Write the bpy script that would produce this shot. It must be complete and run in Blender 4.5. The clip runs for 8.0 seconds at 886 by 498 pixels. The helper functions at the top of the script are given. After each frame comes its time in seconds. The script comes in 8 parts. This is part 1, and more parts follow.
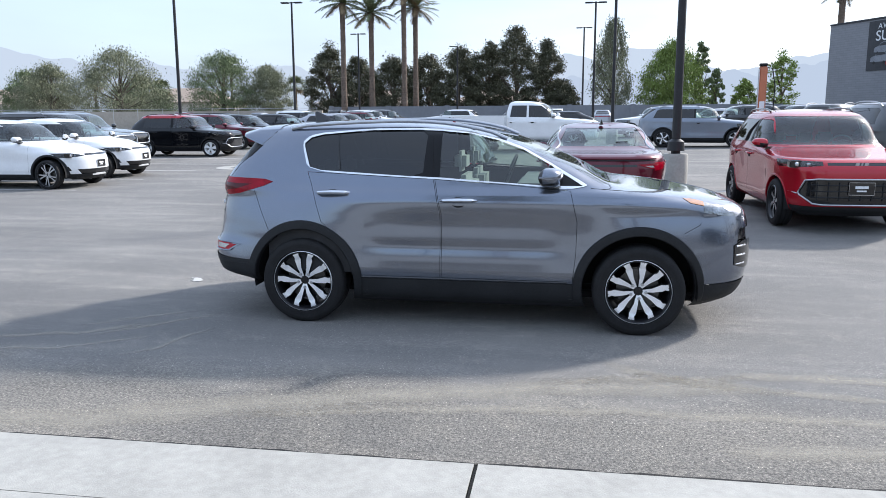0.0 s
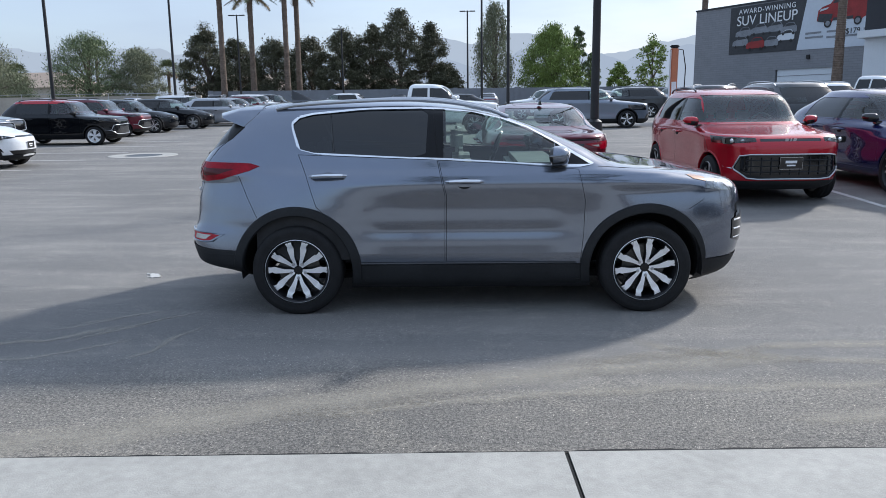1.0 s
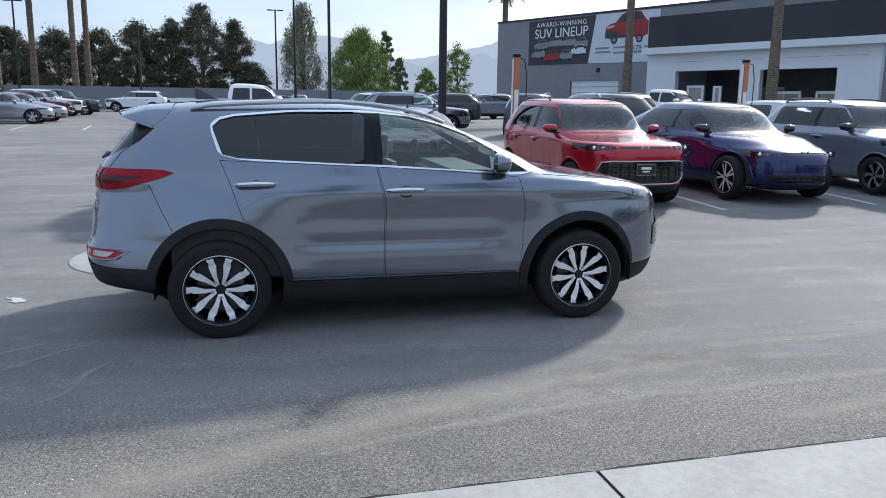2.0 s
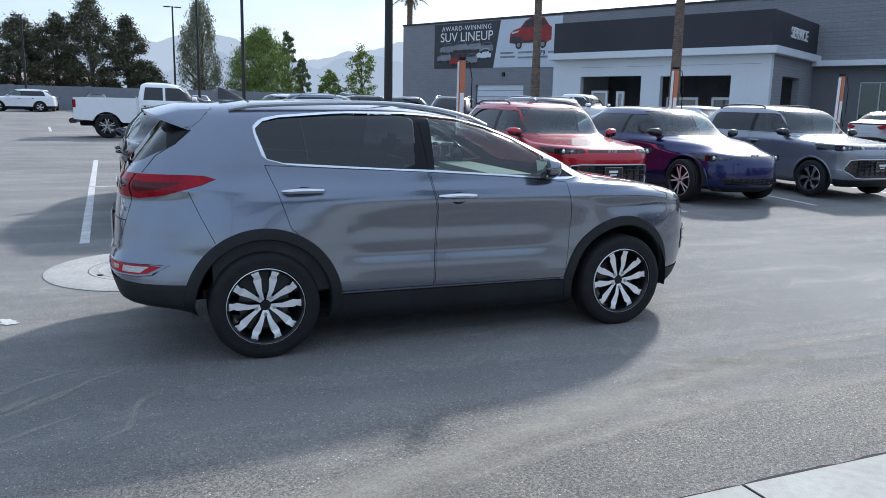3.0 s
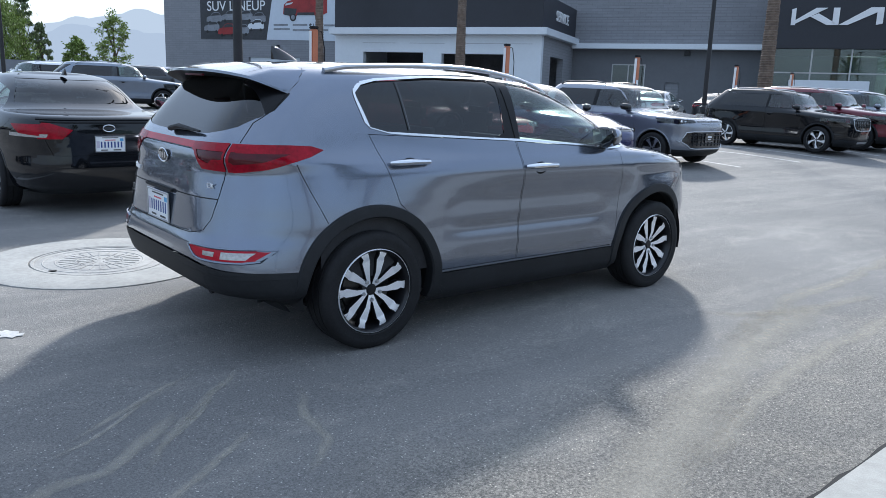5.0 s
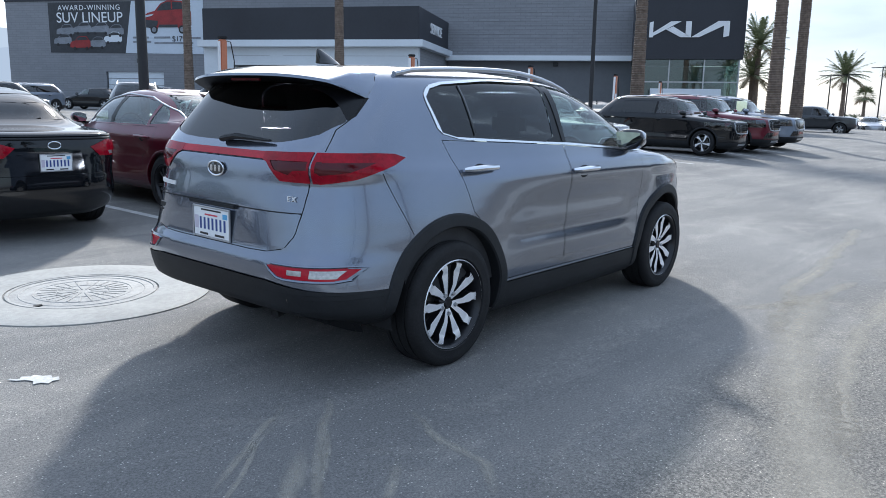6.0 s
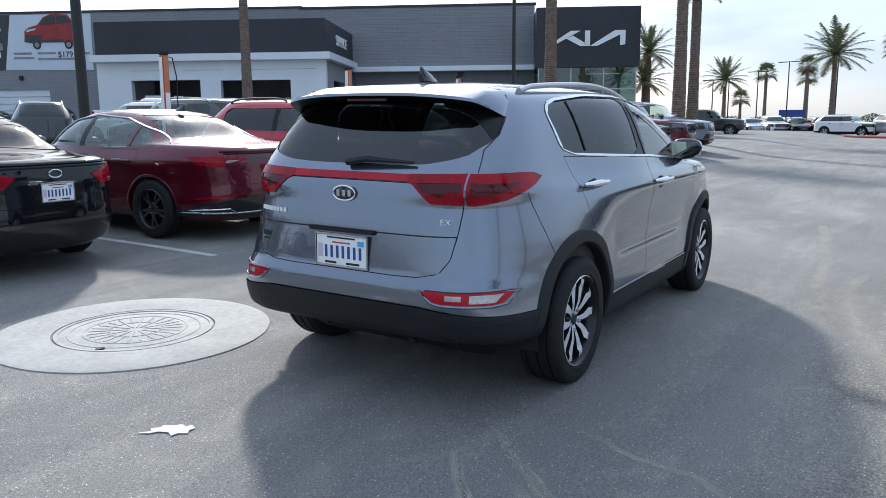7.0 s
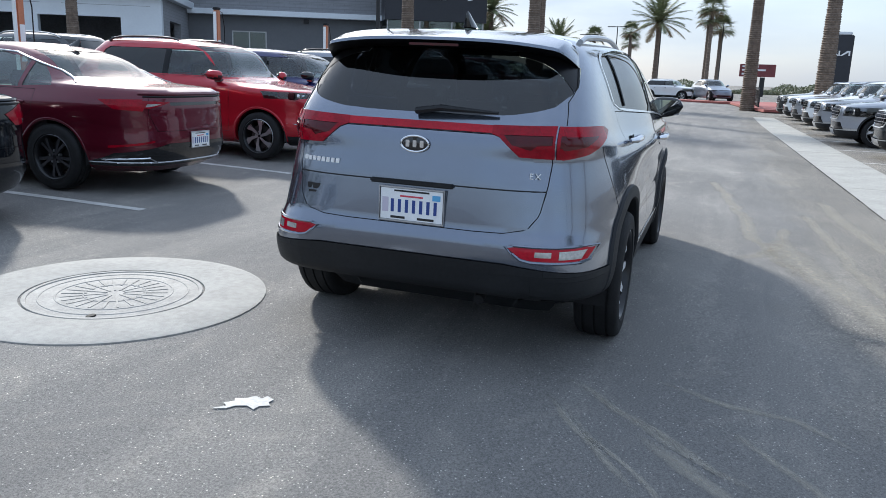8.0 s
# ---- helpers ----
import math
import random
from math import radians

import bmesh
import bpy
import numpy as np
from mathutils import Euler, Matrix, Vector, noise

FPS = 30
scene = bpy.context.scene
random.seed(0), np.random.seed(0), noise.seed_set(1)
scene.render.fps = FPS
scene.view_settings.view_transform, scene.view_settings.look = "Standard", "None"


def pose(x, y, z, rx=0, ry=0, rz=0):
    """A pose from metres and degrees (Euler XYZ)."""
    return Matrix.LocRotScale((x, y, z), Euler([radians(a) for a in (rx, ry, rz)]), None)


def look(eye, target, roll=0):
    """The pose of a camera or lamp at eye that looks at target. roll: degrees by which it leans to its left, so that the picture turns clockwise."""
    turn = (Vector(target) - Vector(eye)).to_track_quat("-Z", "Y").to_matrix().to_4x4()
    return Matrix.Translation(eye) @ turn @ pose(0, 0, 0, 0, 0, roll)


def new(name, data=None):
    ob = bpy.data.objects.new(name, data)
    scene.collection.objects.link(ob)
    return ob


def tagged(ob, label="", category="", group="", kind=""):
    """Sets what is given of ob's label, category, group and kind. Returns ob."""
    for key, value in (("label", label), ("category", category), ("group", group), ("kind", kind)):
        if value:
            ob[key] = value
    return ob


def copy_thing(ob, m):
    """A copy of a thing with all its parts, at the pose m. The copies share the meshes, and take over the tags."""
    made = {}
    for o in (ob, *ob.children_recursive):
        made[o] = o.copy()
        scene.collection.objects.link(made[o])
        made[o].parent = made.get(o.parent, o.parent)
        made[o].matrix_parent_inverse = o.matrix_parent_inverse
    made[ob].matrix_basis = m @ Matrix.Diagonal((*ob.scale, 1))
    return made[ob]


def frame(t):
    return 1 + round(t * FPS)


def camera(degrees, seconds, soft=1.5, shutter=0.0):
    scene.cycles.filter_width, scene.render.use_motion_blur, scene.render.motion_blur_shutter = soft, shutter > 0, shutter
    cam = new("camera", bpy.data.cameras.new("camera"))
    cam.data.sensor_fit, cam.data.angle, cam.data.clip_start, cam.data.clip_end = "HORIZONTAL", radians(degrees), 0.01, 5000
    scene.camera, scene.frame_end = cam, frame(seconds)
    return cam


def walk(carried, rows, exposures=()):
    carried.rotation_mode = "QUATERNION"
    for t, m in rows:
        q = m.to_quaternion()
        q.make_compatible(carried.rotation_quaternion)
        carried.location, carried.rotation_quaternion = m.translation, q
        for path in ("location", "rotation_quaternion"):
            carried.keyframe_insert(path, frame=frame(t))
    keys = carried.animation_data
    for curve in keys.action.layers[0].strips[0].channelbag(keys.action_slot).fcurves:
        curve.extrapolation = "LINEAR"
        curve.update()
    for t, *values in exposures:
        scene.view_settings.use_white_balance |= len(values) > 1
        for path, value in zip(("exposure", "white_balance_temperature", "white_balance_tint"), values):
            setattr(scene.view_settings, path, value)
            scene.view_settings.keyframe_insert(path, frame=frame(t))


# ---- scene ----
cam = camera(60.6, 8.0, 0.65)
PATH = [
    (0, (0.849, -6.692, 1.606), (0.507, -4.749, 1.275), -0.2),
    (0.5, (0.361, -6.684, 1.592), (0.184, -4.721, 1.253), 0.1),
    (1, (-0.116, -6.579, 1.568), (-0.149, -4.614, 1.195), -0.7),
    (1.5, (-0.6, -6.393, 1.563), (-0.298, -4.454, 1.18), 0.6),
    (2, (-1.079, -6.187, 1.577), (-0.604, -4.279, 1.212), 0.7),
    (3.3, (-2.298, -5.486, 1.537), (-1.492, -3.691, 1.176), 1.3),
    (3.5, (-2.468, -5.383, 1.519), (-1.614, -3.613, 1.151), 1.3),
    (4, (-2.935, -5.05, 1.523), (-1.958, -3.348, 1.137), 1.6),
    (4.5, (-3.397, -4.743, 1.496), (-2.283, -3.13, 1.099), 1.9),
    (4.7, (-3.543, -4.606, 1.464), (-2.372, -3.035, 1.064), 1.9),
    (5.8, (-4.321, -3.636, 1.392), (-2.85, -2.332, 1.026), 1.5),
    (6, (-4.461, -3.437, 1.361), (-2.953, -2.173, 1.004), 1.0),
    (6.5, (-4.811, -2.924, 1.376), (-3.224, -1.752, 1.051), -0.2),
    (7, (-5.119, -2.404, 1.395), (-3.45, -1.352, 1.065), -0.5),
    (7.5, (-5.274, -1.859, 1.39), (-3.519, -0.973, 1.024), -0.0),
    (8, (-5.501, -1.297, 1.362), (-3.661, -0.65, 0.918), 1.8),
]
EXPOSURES = [(0.0, 1.56, 6250, 11), (0.5, 1.25, 6150, 11), (1.0, 1.13, 6120, 10), (2.0, 1.18, 6050, 9), (4.0, 1.33, 5950, 8), (6.0, 1.42, 6000, 8), (8.0, 1.31, 6200, 8)]
walk(cam, [(t, look(eye, target, roll)) for t, eye, target, roll in PATH], EXPOSURES)

# world and light: a low hazy morning sun ahead of the parked car, thin cloud
SUN_AZ, SUN_EL = 43.0, 32.0
world = bpy.data.worlds.new("sky")
scene.world = world
world.use_nodes = True
wn, wl = world.node_tree.nodes, world.node_tree.links
sky = wn.new("ShaderNodeTexSky")
sky.sky_type = "NISHITA"
sky.sun_disc = False
sky.sun_elevation, sky.sun_rotation = radians(SUN_EL), radians(90 - SUN_AZ)
sky.air_density, sky.dust_density, sky.ozone_density = 1.0, 2.0, 1.5
wco = wn.new("ShaderNodeTexCoord")
wmap = wn.new("ShaderNodeMapping")
wmap.inputs["Scale"].default_value = (1.0, 1.0, 4.0)
wnoise = wn.new("ShaderNodeTexNoise")
wnoise.inputs["Scale"].default_value, wnoise.inputs["Detail"].default_value = 2.2, 7.0
wramp = wn.new("ShaderNodeValToRGB")
wramp.color_ramp.elements[0].position, wramp.color_ramp.elements[1].position = 0.40, 0.72
wramp.color_ramp.elements[0].color = (0.68, 0.68, 0.68, 1)
wramp.color_ramp.elements[1].color = (0.92, 0.92, 0.92, 1)
wmix = wn.new("ShaderNodeMix")
wmix.data_type = "RGBA"
wmix.inputs[7].default_value = (2.10, 2.46, 3.02, 1)
wl.new(wco.outputs["Generated"], wmap.inputs["Vector"])
wl.new(wmap.outputs["Vector"], wnoise.inputs["Vector"])
wl.new(wnoise.outputs["Fac"], wramp.inputs["Fac"])
wl.new(wramp.outputs["Color"], wmix.inputs[0])
wl.new(sky.outputs["Color"], wmix.inputs[6])
wsep, wlift, wscale = wn.new("ShaderNodeSeparateXYZ"), wn.new("ShaderNodeMapRange"), wn.new("ShaderNodeVectorMath")
wlift.inputs["From Min"].default_value, wlift.inputs["From Max"].default_value = 0.0, 1.0
wlift.inputs["To Min"].default_value, wlift.inputs["To Max"].default_value = 0.90, 1.45
wscale.operation = "SCALE"
wl.new(wco.outputs["Generated"], wsep.inputs[0]), wl.new(wsep.outputs["Z"], wlift.inputs["Value"])
wl.new(wmix.outputs[2], wscale.inputs[0]), wl.new(wlift.outputs["Result"], wscale.inputs["Scale"])
wl.new(wscale.outputs["Vector"], wn["Background"].inputs["Color"])
wn["Background"].inputs["Strength"].default_value = 0.12
sun_data = bpy.data.lights.new("sun", "SUN")
sun_data.energy, sun_data.angle, sun_data.color = 2.0, radians(3.8), (1.0, 0.95, 0.88)
sun = new("sun", sun_data)
sd = Vector((math.cos(radians(SUN_AZ)) * math.cos(radians(SUN_EL)), math.sin(radians(SUN_AZ)) * math.cos(radians(SUN_EL)), math.sin(radians(SUN_EL))))
sun.matrix_world = look(sd * 200, (0, 0, 0))


# ---- materials ----
def material(name, color, rough=0.5, metal=0.0, var=0.0, scale=8.0, bump=0.0, bscale=60.0, coat=0.0, second=None, vrough=0.0, island=0.0, spec=0.5, flake=0.0):
    """A surface with two scales of variation in colour and a fine relief."""
    m = bpy.data.materials.new(name)
    m.use_nodes = True
    n, l = m.node_tree.nodes, m.node_tree.links
    b = n["Principled BSDF"]
    b.inputs["Base Color"].default_value = (*color, 1)
    b.inputs["Roughness"].default_value, b.inputs["Metallic"].default_value = rough, metal
    b.inputs["Coat Weight"].default_value, b.inputs["Coat Roughness"].default_value = coat, 0.03
    b.inputs["Specular IOR Level"].default_value = spec
    co = n.new("ShaderNodeTexCoord")
    if var or second:
        big, fine = n.new("ShaderNodeTexNoise"), n.new("ShaderNodeTexNoise")
        big.inputs["Scale"].default_value, big.inputs["Detail"].default_value = scale, 5
        fine.inputs["Scale"].default_value, fine.inputs["Detail"].default_value = scale * 9, 4
        l.new(co.outputs["Object"], big.inputs["Vector"]), l.new(co.outputs["Object"], fine.inputs["Vector"])
        add = n.new("ShaderNodeMath")
        add.operation = "MULTIPLY_ADD"
        add.inputs[1].default_value, add.inputs[2].default_value = 0.45, 0.0
        l.new(fine.outputs["Fac"], add.inputs[0])
        half = n.new("ShaderNodeMath")
        half.operation = "MULTIPLY_ADD"
        half.inputs[1].default_value = 0.55
        l.new(big.outputs["Fac"], half.inputs[0]), l.new(add.outputs[0], half.inputs[2])
        ramp = n.new("ShaderNodeValToRGB")
        ramp.color_ramp.elements[0].position, ramp.color_ramp.elements[1].position = 0.36, 0.66
        dark = second or tuple(c * (1 - var) for c in color)
        light = color if second else tuple(min(1, c * (1 + var)) for c in color)
        ramp.color_ramp.elements[0].color, ramp.color_ramp.elements[1].color = (*dark, 1), (*light, 1)
        l.new(half.outputs[0], ramp.inputs["Fac"])
        last = ramp.outputs["Color"]
        if island:
            geo, hsv, mul = n.new("ShaderNodeNewGeometry"), n.new("ShaderNodeHueSaturation"), n.new("ShaderNodeMapRange")
            mul.inputs["To Min"].default_value, mul.inputs["To Max"].default_value = 1 - island, 1 + island
            l.new(geo.outputs["Random Per Island"], mul.inputs["Value"])
            l.new(mul.outputs["Result"], hsv.inputs["Value"]), l.new(last, hsv.inputs["Color"])
            last = hsv.outputs["Color"]
        l.new(last, b.inputs["Base Color"])
        if vrough:
            rr = n.new("ShaderNodeMapRange")
            rr.inputs["To Min"].default_value, rr.inputs["To Max"].default_value = rough - vrough, rough + vrough
            l.new(half.outputs[0], rr.inputs["Value"]), l.new(rr.outputs["Result"], b.inputs["Roughness"])
    if bump:
        bn, bp = n.new("ShaderNodeTexNoise"), n.new("ShaderNodeBump")
        bn.inputs["Scale"].default_value, bn.inputs["Detail"].default_value = bscale, 6
        bp.inputs["Strength"].default_value, bp.inputs["Distance"].default_value = bump, 0.01
        l.new(co.outputs["Object"], bn.inputs["Vector"]), l.new(bn.outputs["Fac"], bp.inputs["Height"])
        l.new(bp.outputs["Normal"], b.inputs["Normal"])
    if flake:
        fl, fr = n.new("ShaderNodeTexVoronoi"), n.new("ShaderNodeBump")
        fl.inputs["Scale"].default_value = 900
        fr.inputs["Strength"].default_value, fr.inputs["Distance"].default_value = flake, 0.0006
        l.new(co.outputs["Object"], fl.inputs["Vector"]), l.new(fl.outputs["Distance"], fr.inputs["Height"])
        l.new(fr.outputs["Normal"], b.inputs["Normal"])
    return m


def glass(name, tint, rough=0.0, gloss=1.0, ior=1.52, dust=0.0):
    """Car and shop glass: a tinted see-through pane with a Fresnel gloss. dust: a pale film, part dust, part painted
    sky sheen.
    """
    m = bpy.data.materials.new(name)
    m.use_nodes = True
    n, l = m.node_tree.nodes, m.node_tree.links
    n.remove(n["Principled BSDF"])
    tr, gl, fr, mx = n.new("ShaderNodeBsdfTransparent"), n.new("ShaderNodeBsdfGlossy"), n.new("ShaderNodeLayerWeight"), n.new("ShaderNodeMixShader")
    tr.inputs["Color"].default_value = (*tint, 1)
    gl.inputs["Roughness"].default_value, gl.inputs["Color"].default_value = rough, (gloss, gloss, gloss, 1)
    fr.inputs["Blend"].default_value = 0.5
    f0 = 1.6 * ((ior - 1) / (ior + 1)) ** 2
    fifth, rise = n.new("ShaderNodeMath"), n.new("ShaderNodeMath")
    fifth.operation, rise.operation = "POWER", "MULTIPLY_ADD"
    fifth.inputs[1].default_value, rise.inputs[1].default_value, rise.inputs[2].default_value = 4.6, 1 - f0, f0
    l.new(fr.outputs["Facing"], fifth.inputs[0]), l.new(fifth.outputs[0], rise.inputs[0])
    l.new(rise.outputs[0], mx.inputs["Fac"]), l.new(tr.outputs[0], mx.inputs[1]), l.new(gl.outputs[0], mx.inputs[2])
    out = mx.outputs[0]
    # The pale film stands in for sky sheen as well as dust.
    if dust:
        df, dm = n.new("ShaderNodeBsdfDiffuse"), n.new("ShaderNodeMixShader")
        co, ns, mr = n.new("ShaderNodeTexCoord"), n.new("ShaderNodeTexNoise"), n.new("ShaderNodeMapRange")
        ns.inputs["Scale"].default_value, ns.inputs["Detail"].default_value = 2.5, 6
        mr.inputs["To Min"].default_value, mr.inputs["To Max"].default_value = dust * 0.5, dust * 1.5
        l.new(co.outputs["Object"], ns.inputs["Vector"]), l.new(ns.outputs["Fac"], mr.inputs["Value"]), l.new(mr.outputs["Result"], dm.inputs["Fac"])
        df.inputs["Color"].default_value = (0.56, 0.62, 0.62, 1)
        l.new(out, dm.inputs[1]), l.new(df.outputs[0], dm.inputs[2])
        out = dm.outputs[0]
    l.new(out, n["Material Output"].inputs["Surface"])
    return m


def glow(name, color, strength):
    m = bpy.data.materials.new(name)
    m.use_nodes = True
    b = m.node_tree.nodes["Principled BSDF"]
    b.inputs["Base Color"].default_value = (0, 0, 0, 1)
    b.inputs["Roughness"].default_value = 1.0
    b.inputs["Specular IOR Level"].default_value = 0.0
    b.inputs["Emission Color"].default_value, b.inputs["Emission Strength"].default_value = (*color, 1), strength
    return m


def paint(name, color, metal=0.55, rough=0.32):
    return material(name, color, rough, metal, var=0.04, scale=3, coat=1.0, spec=0.2, flake=0.04 if metal > 0.3 else 0.0)


STEEL = paint("steel grey metallic paint", (0.174, 0.197, 0.246), 0.85, 0.18)
WHITE_PAINT = paint("white paint", (0.78, 0.79, 0.80), 0.0, 0.3)
BLACK_PAINT = material("black paint", (0.004, 0.005, 0.007), 0.05, 0, var=0.1, scale=3, spec=0.5)
CHARCOAL = paint("charcoal paint", (0.035, 0.038, 0.042), 0.4, 0.3)
HATCH_SILVER = paint("grey silver paint", (0.25, 0.265, 0.30), 0.6, 0.26)
SILVER_PAINT = paint("silver paint", (0.36, 0.37, 0.40), 0.6, 0.34)
GREY_BLUE = paint("grey blue paint", (0.19, 0.22, 0.27), 0.5, 0.34)
RED_PAINT = paint("red paint", (0.40, 0.008, 0.020), 0.3, 0.25)
MAROON = paint("dark red paint", (0.105, 0.005, 0.017), 0.45, 0.28)
BLUE_PAINT = paint("deep blue paint", (0.010, 0.014, 0.085), 0.4, 0.25)
ICE_BLUE = paint("ice blue paint", (0.42, 0.50, 0.55), 0.5, 0.34)
PLASTIC = material("black textured plastic", (0.014, 0.015, 0.017), 0.6, 0, var=0.25, scale=6, bump=0.15, bscale=500, spec=0.3)
GLOSS_BLACK = material("gloss black plastic", (0.006, 0.006, 0.007), 0.12, coat=0.5, var=0.2, scale=4)
PILLAR = material("satin black pillar", (0.005, 0.005, 0.006), 0.32, var=0.2, scale=4, spec=0.25)
BRIGHT_CHROME = material("polished window trim", (0.80, 0.81, 0.83), 0.22, 0.9, var=0.05, scale=6)
# Dark for panel gaps, also for painted shade in recesses and under lips.
GAP_AND_SHADE = material("dark panel gap and shade", (0.004, 0.004, 0.005), 0.8)
UNDER = material("dark underbody", (0.008, 0.008, 0.009), 0.9, var=0.3, scale=5)
RUBBER = material("tyre rubber", (0.012, 0.012, 0.013), 0.75, var=0.35, scale=9, bump=0.2, bscale=200, spec=0.3)
CHROME = material("bright chrome", (0.72, 0.73, 0.75), 0.14, 1.0, var=0.05, scale=6)
SATIN = material("satin silver trim", (0.48, 0.49, 0.51), 0.32, 0.9, var=0.06, scale=9)
MACHINED = material("machined alloy", (0.84, 0.85, 0.87), 0.34, 0.55, var=0.05, scale=12)
RIM_DARK = material("dark rim enamel", (0.014, 0.014, 0.016), 0.28, 0.3, var=0.2, scale=10)
RIM_GREY = material("grey rim enamel", (0.10, 0.10, 0.11), 0.3, 0.7, var=0.2, scale=10)
BRAKE = material("brake steel", (0.10, 0.098, 0.095), 0.42, 0.9, var=0.3, scale=20)
SEAT = material("dark seat cloth", (0.03, 0.03, 0.032), 0.85, var=0.25, scale=12)
SEAT_LIGHT = material("grey seat cloth", (0.36, 0.355, 0.34), 0.85, var=0.2, scale=12)
# Paler than the other dashboards: sun on its top is put into the tone.
DASH_SUNLIT = material("sunlit grey beige dashboard", (0.20, 0.195, 0.18), 0.6, var=0.15, scale=10)
PRIVACY = glass("privacy glass", (0.045, 0.05, 0.058), 0.0, 0.9, 1.5)
TINTED = glass("green tinted glass", (0.50, 0.60, 0.55), 0.0, 1.0, 1.6, 0.05)
CLEAR = glass("clear car glass", (0.64, 0.74, 0.69))
SCREEN = glass("windscreen glass", (0.66, 0.78, 0.75), 0.0, 1.0, 1.6, 0.014)
LAMP_CLEAR = glass("clear lamp cover", (0.86, 0.88, 0.90))
LAMP_RED = material("red lamp lens", (0.27, 0.003, 0.014), 0.06, 0, var=0.35, scale=9, spec=0.22)
LAMP_BRIGHT = material("bright red lamp lens", (0.38, 0.006, 0.020), 0.08, 0, var=0.2, scale=9, spec=0.25)
BRIGHT_TRIM = material("bright trim", (0.86, 0.87, 0.88), 0.3, 0.4, var=0.03, scale=9)
LAMP_DEEP = material("deep red lamp lens", (0.065, 0.002, 0.006), 0.07, 0, var=0.3, scale=14, spec=0.35)
LAMP_WHITE = material("white lamp lens", (0.40, 0.385, 0.375), 0.16, 0.3, var=0.3, scale=60, coat=1.0)
LAMP_AMBER = material("amber lamp lens", (0.42, 0.17, 0.06), 0.14, 0, var=0.2, scale=40, coat=1.0)
REFLECTOR = material("lamp reflector", (0.6, 0.61, 0.63), 0.16, 0.95, var=0.25, scale=18)
PLATE_WHITE = material("plate white", (0.76, 0.77, 0.78), 0.35, var=0.06, scale=20)
PLATE_BLUE = material("plate blue", (0.02, 0.05, 0.22), 0.4)
PLATE_RED = material("plate red", (0.55, 0.05, 0.08), 0.4)
PLATE_SKY = material("plate sky blue", (0.10, 0.35, 0.60), 0.4)
PLATE_PALE = material("pale sticker", (0.5, 0.46, 0.55), 0.5)
HEAD_LENS = material("clear headlamp lens", (0.42, 0.45, 0.48), 0.10, 0.7, second=(0.10, 0.11, 0.12), scale=7, coat=1.0)
BLACK_INK = material("black ink", (0.01, 0.01, 0.012), 0.4)


# ---- small mesh tools ----
def empty(name, m=None, label="", category="", group="", kind=""):
    ob = new(name)
    ob.empty_display_size = 0.2
    if m is not None:
        ob.matrix_basis = m
    return tagged(ob, label, category, group, kind)


def part(name, bm, mat, parent=None, label="", sharp=35, mats=None):
    """Links a bmesh as one mesh object under its thing."""
    me = bpy.data.meshes.new(name)
    bm.normal_update()
    bm.to_mesh(me)
    bm.free()
    for mm in mats or [mat]:
        me.materials.append(mm)
    if sharp:
        me.polygons.foreach_set("use_smooth", [True] * len(me.polygons))
        me.set_sharp_from_angle(angle=radians(sharp))
    ob = new(name, me)
    if parent is not None:
        ob.parent = parent
    return tagged(ob, label)


def share(name, me, parent, m, label=""):
    """Another object on a mesh that exists already."""
    ob = new(name, me)
    ob.parent = parent
    ob.matrix_basis = m
    return tagged(ob, label)


def put_box(bm, x0, x1, y0, y1, z0, z1, bevel=0.0, m=None):
    r = bmesh.ops.create_cube(bm, size=1.0, matrix=Matrix.Translation(((x0 + x1) / 2, (y0 + y1) / 2, (z0 + z1) / 2)) @ Matrix.Diagonal((x1 - x0, y1 - y0, z1 - z0, 1)))
    vs = r["verts"]
    if bevel:
        es = list({e for v in vs for e in v.link_edges})
        bv = bmesh.ops.bevel(bm, geom=es, offset=bevel, segments=2, affect="EDGES")
        vs = list({v for f in bv["faces"] for v in f.verts} | {v for v in vs if v.is_valid})
    if m is not None:
        bmesh.ops.transform(bm, matrix=m, verts=vs)
    return vs


def box(x0, x1, y0, y1, z0, z1, bevel=0.0, m=None):
    bm = bmesh.new()
    put_box(bm, x0, x1, y0, y1, z0, z1, bevel, m)
    return bm


def put_tube(bm, pts, radius, n=8, closed=False, flat=1.0):
    """A round bar along points; radius may be one per point. flat squeezes it along z."""
    pts = [Vector(p) for p in pts]
    rings = []
    k = len(pts)
    for i, p in enumerate(pts):
        a = pts[(i - 1) % k] if closed or i else pts[i]
        b = pts[(i + 1) % k] if closed or i < k - 1 else pts[i]
        d = (b - a).normalized()
        up = Vector((0, 0, 1)) if abs(d.z) < 0.95 else Vector((1, 0, 0))
        s = d.cross(up).normalized()
        u = s.cross(d)
        r = radius[i] if isinstance(radius, (list, tuple)) else radius
        rings.append([bm.verts.new(p + s * r * math.cos(2 * math.pi * j / n) + u * r * flat * math.sin(2 * math.pi * j / n)) for j in range(n)])
    for i in range(k if closed else k - 1):
        a, b = rings[i], rings[(i + 1) % k]
        for j in range(n):
            bm.faces.new((a[j], a[(j + 1) % n], b[(j + 1) % n], b[j]))
    if not closed:
        bm.faces.new(rings[0][::-1])
        bm.faces.new(rings[-1])


def tube(pts, radius, n=8, closed=False, flat=1.0):
    bm = bmesh.new()
    put_tube(bm, pts, radius, n, closed, flat)
    return bm


